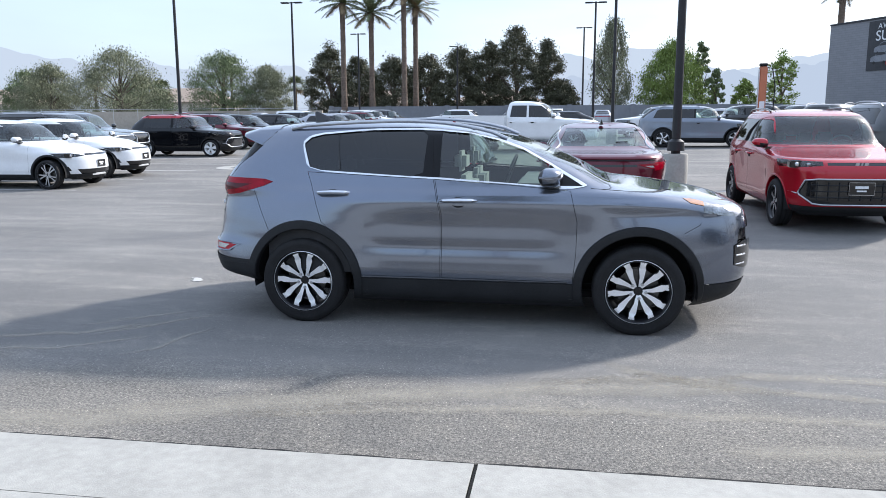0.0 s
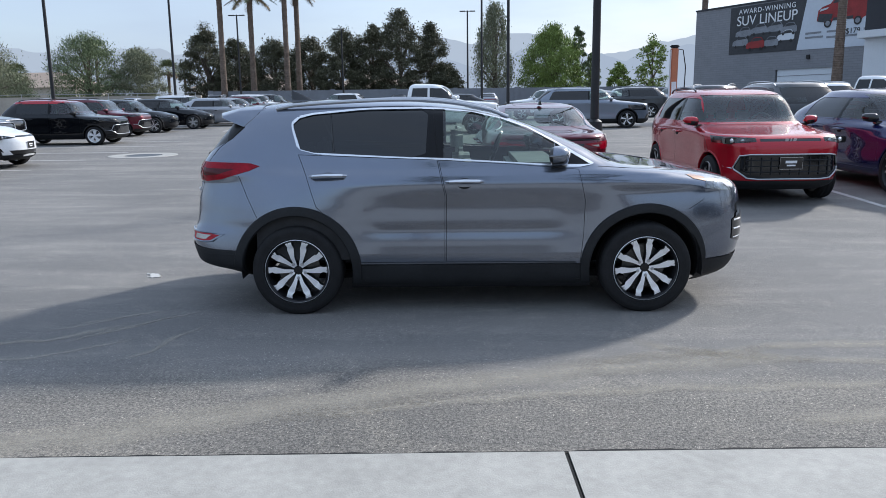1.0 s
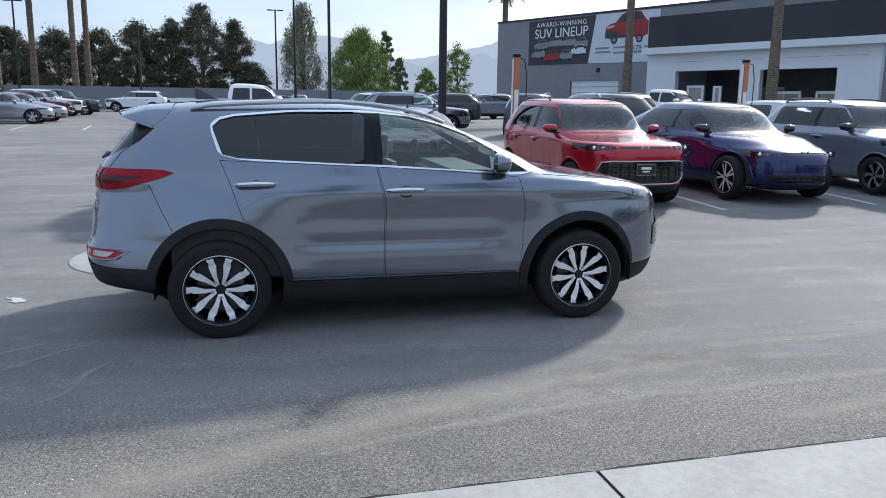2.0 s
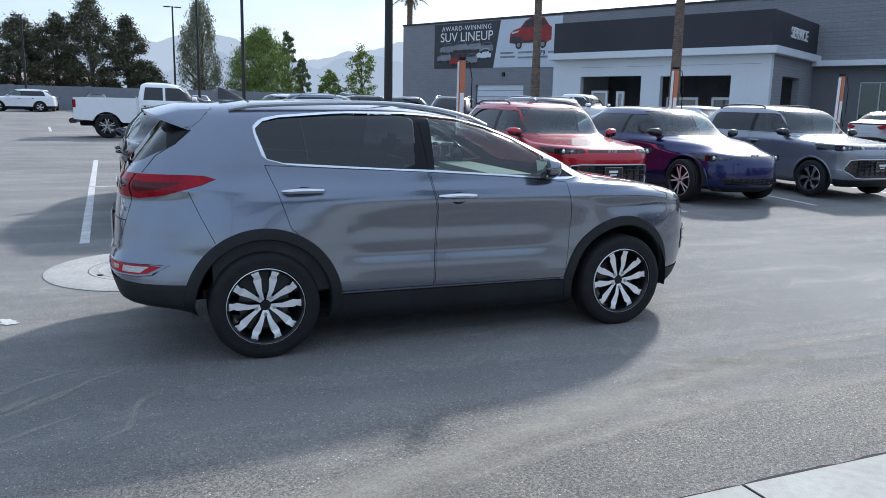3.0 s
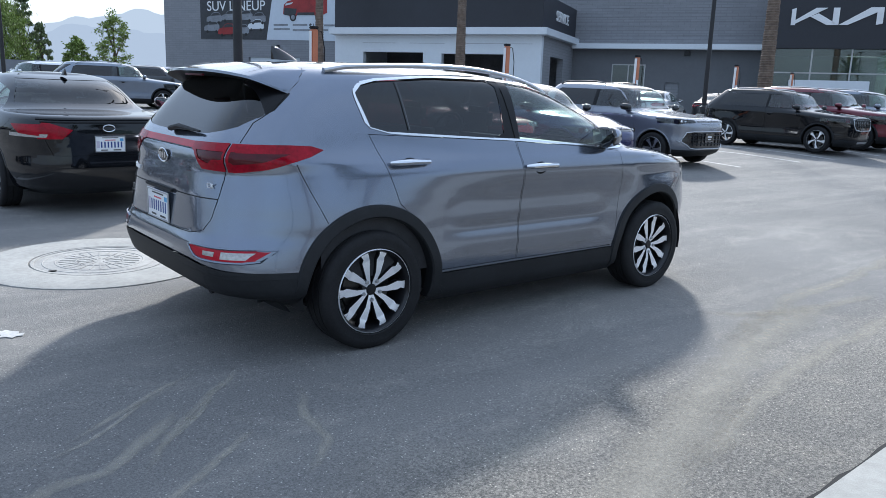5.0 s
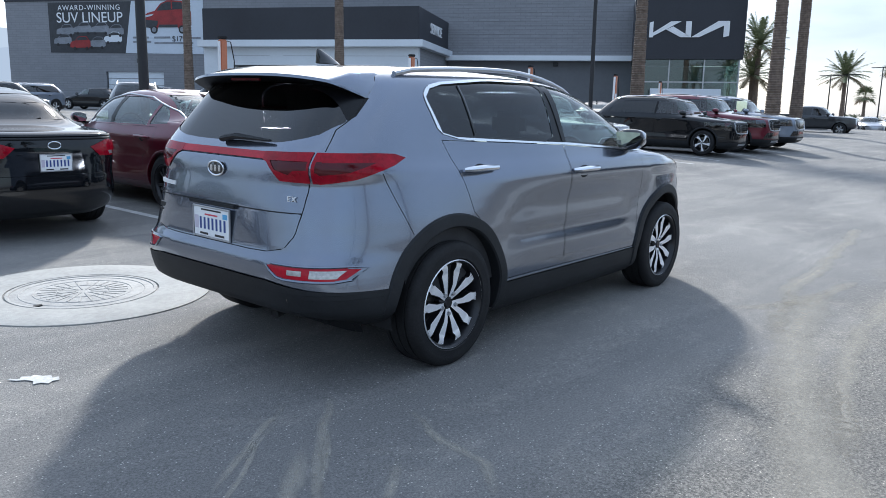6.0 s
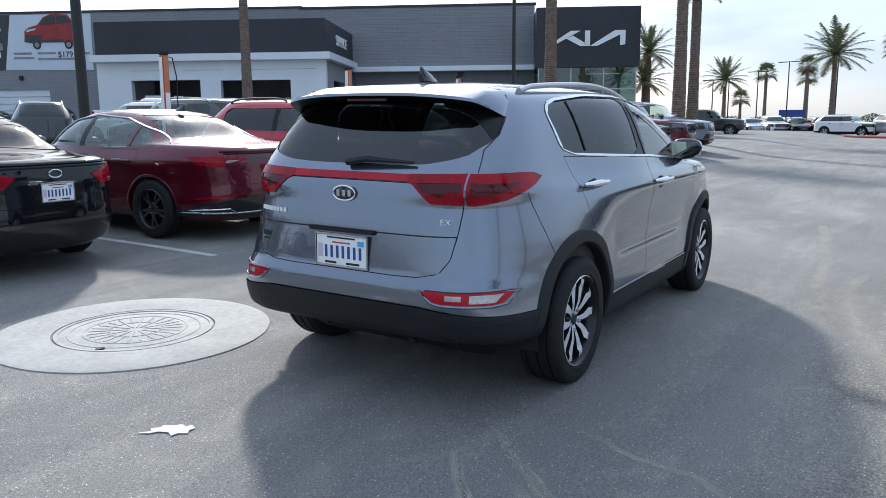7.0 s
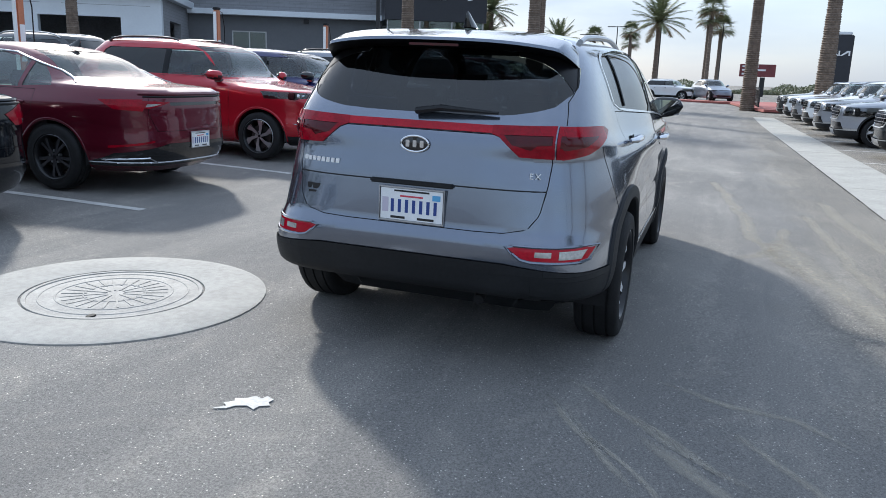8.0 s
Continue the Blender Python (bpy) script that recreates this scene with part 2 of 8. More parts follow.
def put_lathe(bm, profile, seg=32, m=None, close=False):
    """Turns a profile of (radius, height) about z."""
    rings = []
    for r, z in profile:
        if r < 1e-5:
            rings.append([bm.verts.new((0, 0, z))])
        else:
            rings.append([bm.verts.new((r * math.cos(2 * math.pi * i / seg), r * math.sin(2 * math.pi * i / seg), z)) for i in range(seg)])
    pairs = list(zip(rings, rings[1:])) + ([(rings[-1], rings[0])] if close else [])
    for a, b in pairs:
        for i in range(seg):
            j = (i + 1) % seg
            if len(a) == 1 and len(b) > 1:
                bm.faces.new((a[0], b[j], b[i]))
            elif len(b) == 1 and len(a) > 1:
                bm.faces.new((a[i], a[j], b[0]))
            elif len(a) > 1:
                bm.faces.new((a[i], a[j], b[j], b[i]))
    if m is not None:
        bmesh.ops.transform(bm, matrix=m, verts=[v for r in rings for v in r])


def lathe(profile, seg=32, m=None, close=False):
    bm = bmesh.new()
    put_lathe(bm, profile, seg, m, close)
    return bm


def put_prism(bm, poly, depth, m=None):
    """An outline in x and y, raised by depth along z."""
    lo = [bm.verts.new((x, y, 0)) for x, y in poly]
    hi = [bm.verts.new((x, y, depth)) for x, y in poly]
    n = len(poly)
    bm.faces.new(lo[::-1])
    bm.faces.new(hi)
    for i in range(n):
        bm.faces.new((lo[i], lo[(i + 1) % n], hi[(i + 1) % n], hi[i]))
    if m is not None:
        bmesh.ops.transform(bm, matrix=m, verts=lo + hi)


def prism(poly, depth, m=None):
    bm = bmesh.new()
    put_prism(bm, poly, depth, m)
    return bm


def raw(name, verts, faces, mat, parent=None, smooth=False):
    me = bpy.data.meshes.new(name)
    me.from_pydata(verts, [], faces)
    me.materials.append(mat)
    if smooth:
        me.polygons.foreach_set("use_smooth", [True] * len(me.polygons))
    ob = new(name, me)
    if parent is not None:
        ob.parent = parent
    return ob


def lettering(name, words, size, mat, parent, m, thick=0.002, spread=1.0):
    """Words in the built-in font as a mesh; x runs along the words."""
    c = bpy.data.curves.new(name, "FONT")
    c.body, c.size, c.extrude, c.align_x, c.align_y = words, size, thick, "CENTER", "CENTER"
    c.space_character = spread
    t = bpy.data.objects.new(name, c)
    me = bpy.data.meshes.new_from_object(t)
    bpy.data.objects.remove(t)
    me.materials.append(mat)
    return share(name, me, parent, m)


def ground_z(x, y):
    """The lot falls gently towards the gutter and rises a little along the row."""
    s = min(max((y - 1.5) / 4.5, 0.0), 1.0)
    s = s * s * (3 - 2 * s)
    return 0.016 * min(max(y, -3.4), 75.0) - 0.004 + s * (0.05 + 0.0085 * min(max(x, -6.0), 25.0))


# ---- vehicles ----
def curve(points):
    """A smooth monotone curve through (z, value) points."""
    z, v = np.array(points, float).T
    h, d = np.diff(z), np.diff(v) / np.diff(z)
    m = np.zeros(len(z))
    m[0], m[-1] = d[0], d[-1]
    for i in range(1, len(z) - 1):
        if d[i - 1] * d[i] > 0:
            w1, w2 = 2 * h[i] + h[i - 1], h[i] + 2 * h[i - 1]
            m[i] = (w1 + w2) / (w1 / d[i - 1] + w2 / d[i])

    def at(q):
        q = min(max(q, z[0]), z[-1])
        i = min(int(np.searchsorted(z, q, "right")) - 1, len(h) - 1)
        s = (q - z[i]) / h[i]
        return float((1 + 2 * s) * (1 - s) ** 2 * v[i] + s * (1 - s) ** 2 * h[i] * m[i] + s * s * (3 - 2 * s) * v[i + 1] + s * s * (s - 1) * h[i] * m[i + 1])

    return at


class Skin:
    """The outer skin of a car: a rounded outline in plan at every height."""

    def __init__(self, front, rear, width, corner, wheels, bulge=0.02, step=0.035, arch=0.40, axle=0.335, taper=0.04, sculpt=None):
        self.front, self.rear, self.width = curve(front), curve(rear), curve(width)
        self.nf, self.nr = curve(corner[0]), curve(corner[1])
        self.z0, self.z1 = width[0][0], width[-1][0]
        self.wheels, self.bulge, self.step, self.arch, self.axle = wheels, bulge, step, arch, axle
        self.taper = taper
        self.folds = [(a, b, curve(rows)) for a, b, rows in sculpt or ()]

    def row(self, z):
        return self.front(z), self.rear(z), self.width(z), self.nf(z), self.nr(z)

    def squeeze(self, x, z):
        """The cabin narrows towards the tail above the waist."""
        a, b = min(max((-0.25 - x) / 1.25, 0), 1), min(max((z - 0.72) / 0.48, 0), 1)
        return 1 - self.taper * a * a * (3 - 2 * a) * b * b * (3 - 2 * b)

    def swell(self, x, z):
        s = 0.0
        for xw in self.wheels:
            s += self.bulge * math.exp(-(((x - xw) / 0.46) ** 4))
        k = min(max((z - 0.25) / 0.3, 0), 1) * min(max((1.05 - z) / 0.35, 0), 1)
        s *= k * k * (3 - 2 * k)
        for a, b, rows in self.folds:
            e = min(max((x - a) / 0.30, 0), 1) * min(max((b - x) / 0.30, 0), 1)
            s += rows(z) * e * e * (3 - 2 * e)
        return s

    def side(self, x, z):
        f, r, w, nf, nr = self.row(z)
        c = (f + r) / 2
        t, n = ((x - c) / (f - c), nf) if x > c else ((x - c) / (r - c), nr)
        t = min(t, 0.999)
        return w * self.squeeze(x, z) * (1 - t ** n) ** (1 / n) + self.swell(x, z)

    def nose(self, y, z):
        f, r, w, nf, nr = self.row(z)
        c = (f + r) / 2
        return c + (f - c) * (1 - min(abs(y) / w, 0.999) ** nf) ** (1 / nf)

    def tail(self, y, z):
        f, r, w, nf, nr = self.row(z)
        c = (f + r) / 2
        w *= self.squeeze(r + 0.1, z)
        return c + (r - c) * (1 - min(abs(y) / w, 0.999) ** nr) ** (1 / nr)

    def mesh(self):
        zs = np.linspace(self.z0, self.z1, 400)
        cost = [0.0]
        for a, b in zip(zs, zs[1:]):
            ra, rb = self.row(a), self.row(b)
            cost.append(cost[-1] + max(b - a, *(0.45 * abs(ra[i] - rb[i]) for i in (0, 1)), 0.8 * abs(ra[2] - rb[2])))
        count = max(12, int(cost[-1] / self.step))
        levels = np.interp(np.linspace(0, cost[-1], count + 1), cost, zs)
        m = max(10, int(1.35 / self.step) // 2 * 2)
        ph = np.linspace(0, math.pi / 2, 160)
        bm = bmesh.new()
        rings = []
        for z in levels[:-1]:
            f, r, w, nf, nr = self.row(z)
            c = (f + r) / 2
            quarter = []
            for end, n in ((f, nf), (r, nr)):
                x, y = c + (end - c) * np.cos(ph) ** (2 / n), w * np.sin(ph) ** (2 / n)
                s = np.concatenate(([0], np.cumsum(np.hypot(np.diff(x), np.diff(y)))))
                q = np.linspace(0, s[-1], m + 1)
                quarter.append((np.interp(q, s, x), np.interp(q, s, y)))
            left = list(zip(quarter[0][0], quarter[0][1])) + list(zip(quarter[1][0][::-1], quarter[1][1][::-1]))[1:]
            loop = left + [(x, -y) for x, y in left[-2:0:-1]]
            rings.append([bm.verts.new((x, y * self.squeeze(x, z) + math.copysign(self.swell(x, z), y) * min(1, abs(y) / (0.8 * w + 1e-6)) ** 3, z)) for x, y in loop])
        k = len(rings[0])
        for a, b in zip(rings, rings[1:]):
            for i in range(k):
                bm.faces.new((a[i], a[(i + 1) % k], b[(i + 1) % k], b[i]))
        f, r = self.front(self.z1), self.rear(self.z1)
        top = bm.verts.new(((f + r) / 2, 0, self.z1))
        for i in range(k):
            bm.faces.new((rings[-1][i], rings[-1][(i + 1) % k], top))
        bm.normal_update()
        return bm


def inside(poly, u, v):
    hit = False
    for (a, b), (c, d) in zip(poly, poly[1:] + poly[:1]):
        if (b > v) != (d > v) and u < (c - a) * (v - b) / (d - b) + a:
            hit = not hit
    return hit


def move_faces(src, faces, dst):
    """Carries faces over into another mesh."""
    made = {}
    for f in faces:
        for v in f.verts:
            if v not in made:
                made[v] = dst.verts.new(v.co)
        try:
            dst.faces.new([made[v] for v in f.verts])
        except ValueError:
            pass


def take(bm, poly, axis, side, reach=0.3, wrap=False):
    """Cuts an outline through one side of the skin and lifts that piece out as a mesh of its own."""
    us, vs = [p[0] for p in poly], [p[1] for p in poly]
    u0, u1, v0, v1 = min(us) - 0.08, max(us) + 0.08, min(vs) - 0.08, max(vs) + 0.08
    ax = 1 if axis == "y" else 0
    near = []
    for f in bm.faces:
        n = f.normal
        if n[ax] * side < reach or (wrap and abs(n[ax]) < abs(n[1 - ax])):
            continue
        c = f.calc_center_median()
        if u0 < c[1 - ax] < u1 and v0 < c[2] < v1:
            near.append(f)
    patch = bmesh.new()
    move_faces(bm, near, patch)
    bmesh.ops.delete(bm, geom=near, context="FACES")
    for (a, b), (c, d) in zip(poly, poly[1:] + poly[:1]):
        if math.hypot(c - a, d - b) < 1e-6:
            continue
        lo, hi = min(a, c) - 0.1, max(a, c) + 0.1
        bot, top = min(b, d) - 0.1, max(b, d) + 0.1
        faces = [f for f in patch.faces if any(lo < v.co[1 - ax] < hi and bot < v.co[2] < top for v in f.verts)]
        geom = faces + list({e for f in faces for e in f.edges}) + list({v for f in faces for v in f.verts})
        co, no = ((a, 0, b), (d - b, 0, a - c)) if ax == 1 else ((0, a, b), (0, d - b, a - c))
        bmesh.ops.bisect_plane(patch, geom=geom, dist=1e-4, plane_co=co, plane_no=no)
    chosen, rest = [], []
    for f in patch.faces:
        c = f.calc_center_median()
        (chosen if inside(poly, c[1 - ax], c[2]) else rest).append(f)
    out = bmesh.new()
    move_faces(patch, chosen, out)
    move_faces(patch, rest, bm)
    patch.free()
    bm.normal_update()
    out.normal_update()
    return out


def press(bm, d):
    """Moves a piece of skin along its normals."""
    bm.normal_update()
    moves = [(v, v.normal.copy()) for v in bm.verts]
    for v, n in moves:
        v.co += n * d
    return bm


def join(*bms):
    out = bmesh.new()
    for b in bms:
        me = bpy.data.meshes.new("join")
        b.to_mesh(me)
        b.free()
        out.from_mesh(me)
        bpy.data.meshes.remove(me)
    return out


def shrink(poly, d):
    """The outline moved inwards by d."""
    n = len(poly)
    area = sum(a[0] * b[1] - b[0] * a[1] for a, b in zip(poly, poly[1:] + poly[:1]))
    s = 1 if area > 0 else -1
    lines = []
    for (a, b), (c, e) in zip(poly, poly[1:] + poly[:1]):
        k = math.hypot(c - a, e - b) or 1
        nx, ny = -(e - b) / k * s, (c - a) / k * s
        lines.append((a + nx * d, b + ny * d, c - a, e - b))
    out = []
    for i in range(n):
        x1, y1, dx1, dy1 = lines[i - 1]
        x2, y2, dx2, dy2 = lines[i]
        den = dx1 * dy2 - dy1 * dx2
        if abs(den) < 1e-7:
            out.append((x2, y2))
        else:
            t = ((x2 - x1) * dy2 - (y2 - y1) * dx2) / den
            out.append((x1 + t * dx1, y1 + t * dy1))
    return out


def soften(poly, rounds=1, keep=0.25):
    """Rounds the corners of an outline."""
    for _ in range(rounds):
        out = []
        for (a, b), (c, d) in zip(poly, poly[1:] + poly[:1]):
            out += [(a + (c - a) * keep, b + (d - b) * keep), (a + (c - a) * (1 - keep), b + (d - b) * (1 - keep))]
        poly = out
    return poly


def dense(poly, step=0.05, closed=True):
    out = []
    ends = list(zip(poly, poly[1:] + poly[:1])) if closed else list(zip(poly, poly[1:]))
    for (a, b), (c, d) in ends:
        k = max(1, int(math.hypot(c - a, d - b) / step))
        out += [(a + (c - a) * i / k, b + (d - b) * i / k) for i in range(k)]
    return out if closed else out + [poly[-1]]


def on_side(skin, poly, side, lift=0.0, closed=True):
    return [(x, side * (skin.side(x, z) + lift), z) for x, z in dense(poly, 0.05, closed)]


def on_nose(skin, poly, lift=0.0, closed=True):
    return [(skin.nose(y, z) + lift, y, z) for y, z in dense(poly, 0.05, closed)]


def on_tail(skin, poly, lift=0.0, closed=True):
    return [(skin.tail(y, z) - lift, y, z) for y, z in dense(poly, 0.05, closed)]


def mirror(poly):
    return [(-y, z) for y, z in poly[::-1]]


# wheels: the axis is z, the outer face looks up
def tyre_mesh(r, rim, width):
    h = width / 2
    prof = [(rim, -h * 0.8), (rim + 0.02, -h * 0.97), ((r + rim) / 2, -h), (r - 0.028, -h * 0.97), (r - 0.008, -h * 0.85)]
    for z in (-0.52, 0.0, 0.52):
        prof += [(r, h * z - 0.16 * h), (r, h * z - 0.05 * h), (r - 0.009, h * z - 0.04 * h), (r - 0.009, h * z + 0.04 * h), (r, h * z + 0.05 * h), (r, h * z + 0.16 * h)]
    prof += [(r - 0.008, h * 0.85), (r - 0.020, h * 0.95), (r - 0.030, h * 0.965), (r - 0.034, h * 0.985), ((r + rim) / 2, h), (rim + 0.02, h * 0.97), (rim + 0.012, h * 0.99), (rim, h * 0.8)]
    bm = lathe(prof, 56)
    me = bpy.data.meshes.new("tyre")
    bm.to_mesh(me)
    bm.free()
    me.materials.append(RUBBER)
    me.polygons.foreach_set("use_smooth", [True] * len(me.polygons))
    me.set_sharp_from_angle(angle=radians(40))
    return me


def rim_mesh(rim, width, style):
    h = width / 2
    face, base = {"ten": (MACHINED, RIM_DARK), "five": (MACHINED, RIM_DARK), "grey": (RIM_GREY, RIM_DARK), "silver": (SATIN, RIM_DARK), "white": (WHITE_PAINT, WHITE_PAINT), "turbine": (SATIN, RIM_DARK), "star": (MACHINED, RIM_DARK)}[style]
    bm = bmesh.new()
    put_lathe(bm, [(rim + 0.002, h * 0.86), (rim + 0.003, h * 0.92), (rim - 0.002, h * 0.95), (rim - 0.007, h * 0.91), (rim - 0.016, h * 0.80), (rim - 0.030, h * 0.3), (rim - 0.034, -h * 0.8), (rim, -h * 0.85)], 48)
    lip = len(bm.faces)
    top = h * 0.66

    def spoke(a_in, a_out, w_in, w_out, r0, r1, z_in, z_out):
        vs = []
        for r, a, w, z in ((r0, a_in, w_in, z_in), ((r0 + r1) / 2, (a_in + a_out) / 2, (w_in + w_out) / 2 * 0.9, (z_in + z_out) / 2 + 0.006), (r1, a_out, w_out, z_out)):
            c, s = math.cos(a), math.sin(a)
            for k in (-1, 1):
                vs.append(bm.verts.new((r * c - k * w * s, r * s + k * w * c, z)))
                vs.append(bm.verts.new((r * c - k * (w + 0.004) * s, r * s + k * (w + 0.004) * c, z - 0.035)))
        for i in (0, 4):
            a, b, c2, d = vs[i], vs[i + 1], vs[i + 2], vs[i + 3]
            e, f, g, q = vs[i + 4], vs[i + 5], vs[i + 6], vs[i + 7]
            bm.faces.new((a, c2, g, e)).material_index = 1
            bm.faces.new((b, a, e, f))
            bm.faces.new((c2, d, q, g))

    r1 = rim - 0.012
    if style == "ten":
        for i in range(5):
            a = 2 * math.pi * i / 5 + math.pi / 2
            for s in (-1, 1):
                spoke(a + s * 0.42, a + s * 0.285, 0.009, 0.026, 0.034, r1 * 0.76, top - 0.012, top + 0.002)
                spoke(a + s * 0.285, a + s * 0.235, 0.026, 0.012, r1 * 0.76, r1, top + 0.002, top + 0.006)
                spoke(a + s * 0.30, a + s * 0.37, 0.010, 0.009, r1 * 0.76, r1, top + 0.001, top + 0.005)
    elif style in ("five", "silver", "grey"):
        for i in range(5):
            a = 2 * math.pi * i / 5 + math.pi / 2
            for s in (-1, 1):
                spoke(a + s * 0.12, a + s * 0.2, 0.012, 0.017, 0.02, r1, top, top - 0.004)
    elif style == "white":
        for i in range(5):
            a = 2 * math.pi * i / 5 + math.pi / 2
            spoke(a, a, 0.02, 0.075, 0.03, r1, top, top)
    else:
        n = 6 if style == "turbine" else 5
        for i in range(n):
            a = 2 * math.pi * i / n
            spoke(a, a + 0.35, 0.012, 0.038, 0.02, r1, top, top)
            spoke(a + 0.25, a + 0.1, 0.008, 0.010, 0.02, r1, top - 0.015, top - 0.012)
    put_lathe(bm, [(0.0, top - 0.004), (0.026, top - 0.004), (0.029, top - 0.010), (0.038, top - 0.022), (0.05, top - 0.034), (0.055, -0.02)], 24)
    for i in range(5):
        a = 2 * math.pi * i / 5 - math.pi / 2
        nut = len(bm.faces)
        put_lathe(bm, [(0.0, top + 0.003), (0.010, top + 0.003), (0.0130, top - 0.004), (0.0130, top - 0.035)], 8, Matrix.Translation((0.060 * math.cos(a), 0.060 * math.sin(a), 0)))
        bm.faces.ensure_lookup_table()
        for f in bm.faces[nut:]:
            f.material_index = 2
    me = bpy.data.meshes.new("rim")
    bm.normal_update()
    bm.faces.ensure_lookup_table()
    for i in range(lip):
        if i < 48 * 2:
            bm.faces[i].material_index = 1
    bm.to_mesh(me)
    bm.free()
    for mm in (base, face, SATIN):
        me.materials.append(mm)
    me.polygons.foreach_set("use_smooth", [True] * len(me.polygons))
    me.set_sharp_from_angle(angle=radians(30))
    return me


def brake_mesh(rim):
    bm = lathe([(0.05, 0.0), (rim * 0.66, 0.0), (rim * 0.66, -0.022), (0.05, -0.022)], 32)
    put_box(bm, -0.05, 0.05, rim * 0.42, rim * 0.72, -0.03, 0.02, 0.008)
    me = bpy.data.meshes.new("brake")
    bm.to_mesh(me)
    bm.free()
    me.materials.append(BRAKE)
    return me


WHEEL_MESHES = {}


def wheel(car, x, side, r, rim, width, style, track):
    """A wheel of a car: the rim, with its tyre and brake under it."""
    key = (r, rim, width, style)
    if key not in WHEEL_MESHES:
        WHEEL_MESHES[key] = (rim_mesh(rim, width, style), tyre_mesh(r, rim, width), brake_mesh(rim))
    rm, tm, bk = WHEEL_MESHES[key]
    turn = random.uniform(0, 360) if style != "ten" else (0 if x < 0 else 8)
    w = share("wheel", rm, car, pose(x, side * (track - width / 2), r - 0.006, 90 if side < 0 else -90, 0, 0) @ pose(0, 0, 0, 0, 0, turn))
    share("tyre", tm, w, Matrix.Identity(4), "black rubber tyre")
    share("brake", bk, w, pose(0, 0, 0.01), "grey brake disc and caliper")


def wells(skin, bm, car, arch):
    """Opens the wheel arches and lines them."""
    for xw in skin.wheels:
        circle = [(xw + arch * math.cos(2 * math.pi * i / 26), skin.axle + arch * math.sin(2 * math.pi * i / 26)) for i in range(26)]
        for side in (-1, 1):
            take(bm, circle, "y", side, 0.2).free()
            d = min(skin.side(xw, 0.75), skin.width(0.6)) - 0.03
            liner = bmesh.new()
            put_lathe(liner, [(0, 0.40), (arch * 0.5, 0.40), (arch + 0.012, 0.40), (arch + 0.012, d)], 40, Matrix.Translation((xw, 0, skin.axle)) @ pose(0, 0, 0, -90 * side, 0, 0))
            low = [f for f in liner.faces if f.calc_center_median().z < skin.axle - 0.05]
            bmesh.ops.delete(liner, geom=low, context="FACES")
            part("wheel_housing", liner, UNDER, car, "dark wheel housing liner")


def flare(skin, car, arch, wide, mat, lift=0.012, label=""):
    """The lip or cladding round each wheel arch."""
    for xw in skin.wheels:
        for side in (-1, 1):
            bm = bmesh.new()
            rows = []
            n = 44
            lo = math.asin(min(1, (skin.z0 + 0.03 - skin.axle) / (arch + wide)))
            for i in range(n + 1):
                a = lo + (math.pi - 2 * lo) * i / n
                row = []
                for q, off in ((arch + wide, 0.001), (arch + wide - 0.006, lift), (arch + wide * 0.5, lift * 1.15), (arch + 0.008, lift), (arch, lift * 0.3), (arch, -0.06)):
                    x, z = xw + q * math.cos(a), skin.axle + q * math.sin(a)
                    row.append(bm.verts.new((x, side * (skin.side(x, max(z, skin.z0)) + off), max(z, skin.z0))))
                rows.append(row)
            for a, b in zip(rows, rows[1:]):
                for i in range(5):
                    bm.faces.new((a[i], a[i + 1], b[i + 1], b[i]))
            part("wheel_arch_trim", bm, mat, car, label)


def plate_number(parent, m, back="white"):
    """A number plate with bars for its writing."""
    p = part("number_plate", box(-0.152, 0.152, -0.076, 0.076, 0, 0.004, 0.002), PLATE_WHITE if back == "white" else GLOSS_BLACK, parent, "white number plate" if back == "white" else "black dealer plate")
    p.matrix_basis = m
    if back == "white":
        for i in range(7):
            x = -0.092 + 0.0345 * i
            part("plate_bar", box(x - 0.0075, x + 0.0075, -0.038, 0.024, 0.004, 0.0055), PLATE_BLUE, p, "dark blue bar on the plate", 0)
        part("plate_script", box(-0.055, 0.055, 0.036, 0.044, 0.004, 0.0052), PLATE_RED, p, "red script bar", 0)
        part("plate_sticker", box(0.100, 0.138, 0.030, 0.056, 0.004, 0.0052), PLATE_SKY, p, "blue sticker", 0)
        part("plate_sticker", box(-0.142, -0.112, -0.040, 0.030, 0.004, 0.0052), PLATE_PALE, p, "pale sticker", 0)
        part("plate_script", box(-0.085, 0.085, 0.060, 0.068, 0.004, 0.0052), BLACK_INK, p, "black script bar", 0)
        for x0, x1 in ((-0.10, -0.03), (0.03, 0.11)):
            part("plate_script", box(x0, x1, -0.068, -0.057, 0.004, 0.0052), BLACK_INK, p, "black script bar", 0)
    else:
        part("plate_bar", box(-0.08, 0.08, 0.0, 0.035, 0.004, 0.0055), PLATE_WHITE, p, "white logo bar", 0)
        part("plate_bar", box(-0.06, 0.06, -0.04, -0.02, 0.004, 0.0055), PLATE_WHITE, p, "white writing bar", 0)
    fr = bmesh.new()
    put_tube(fr, [(-0.156, -0.08, 0.003), (0.156, -0.08, 0.003), (0.156, 0.08, 0.003), (-0.156, 0.08, 0.003)], 0.006, 6, True)
    part("plate_frame", fr, SATIN if back == "white" else CHROME, p, "bright plate frame")
    return p


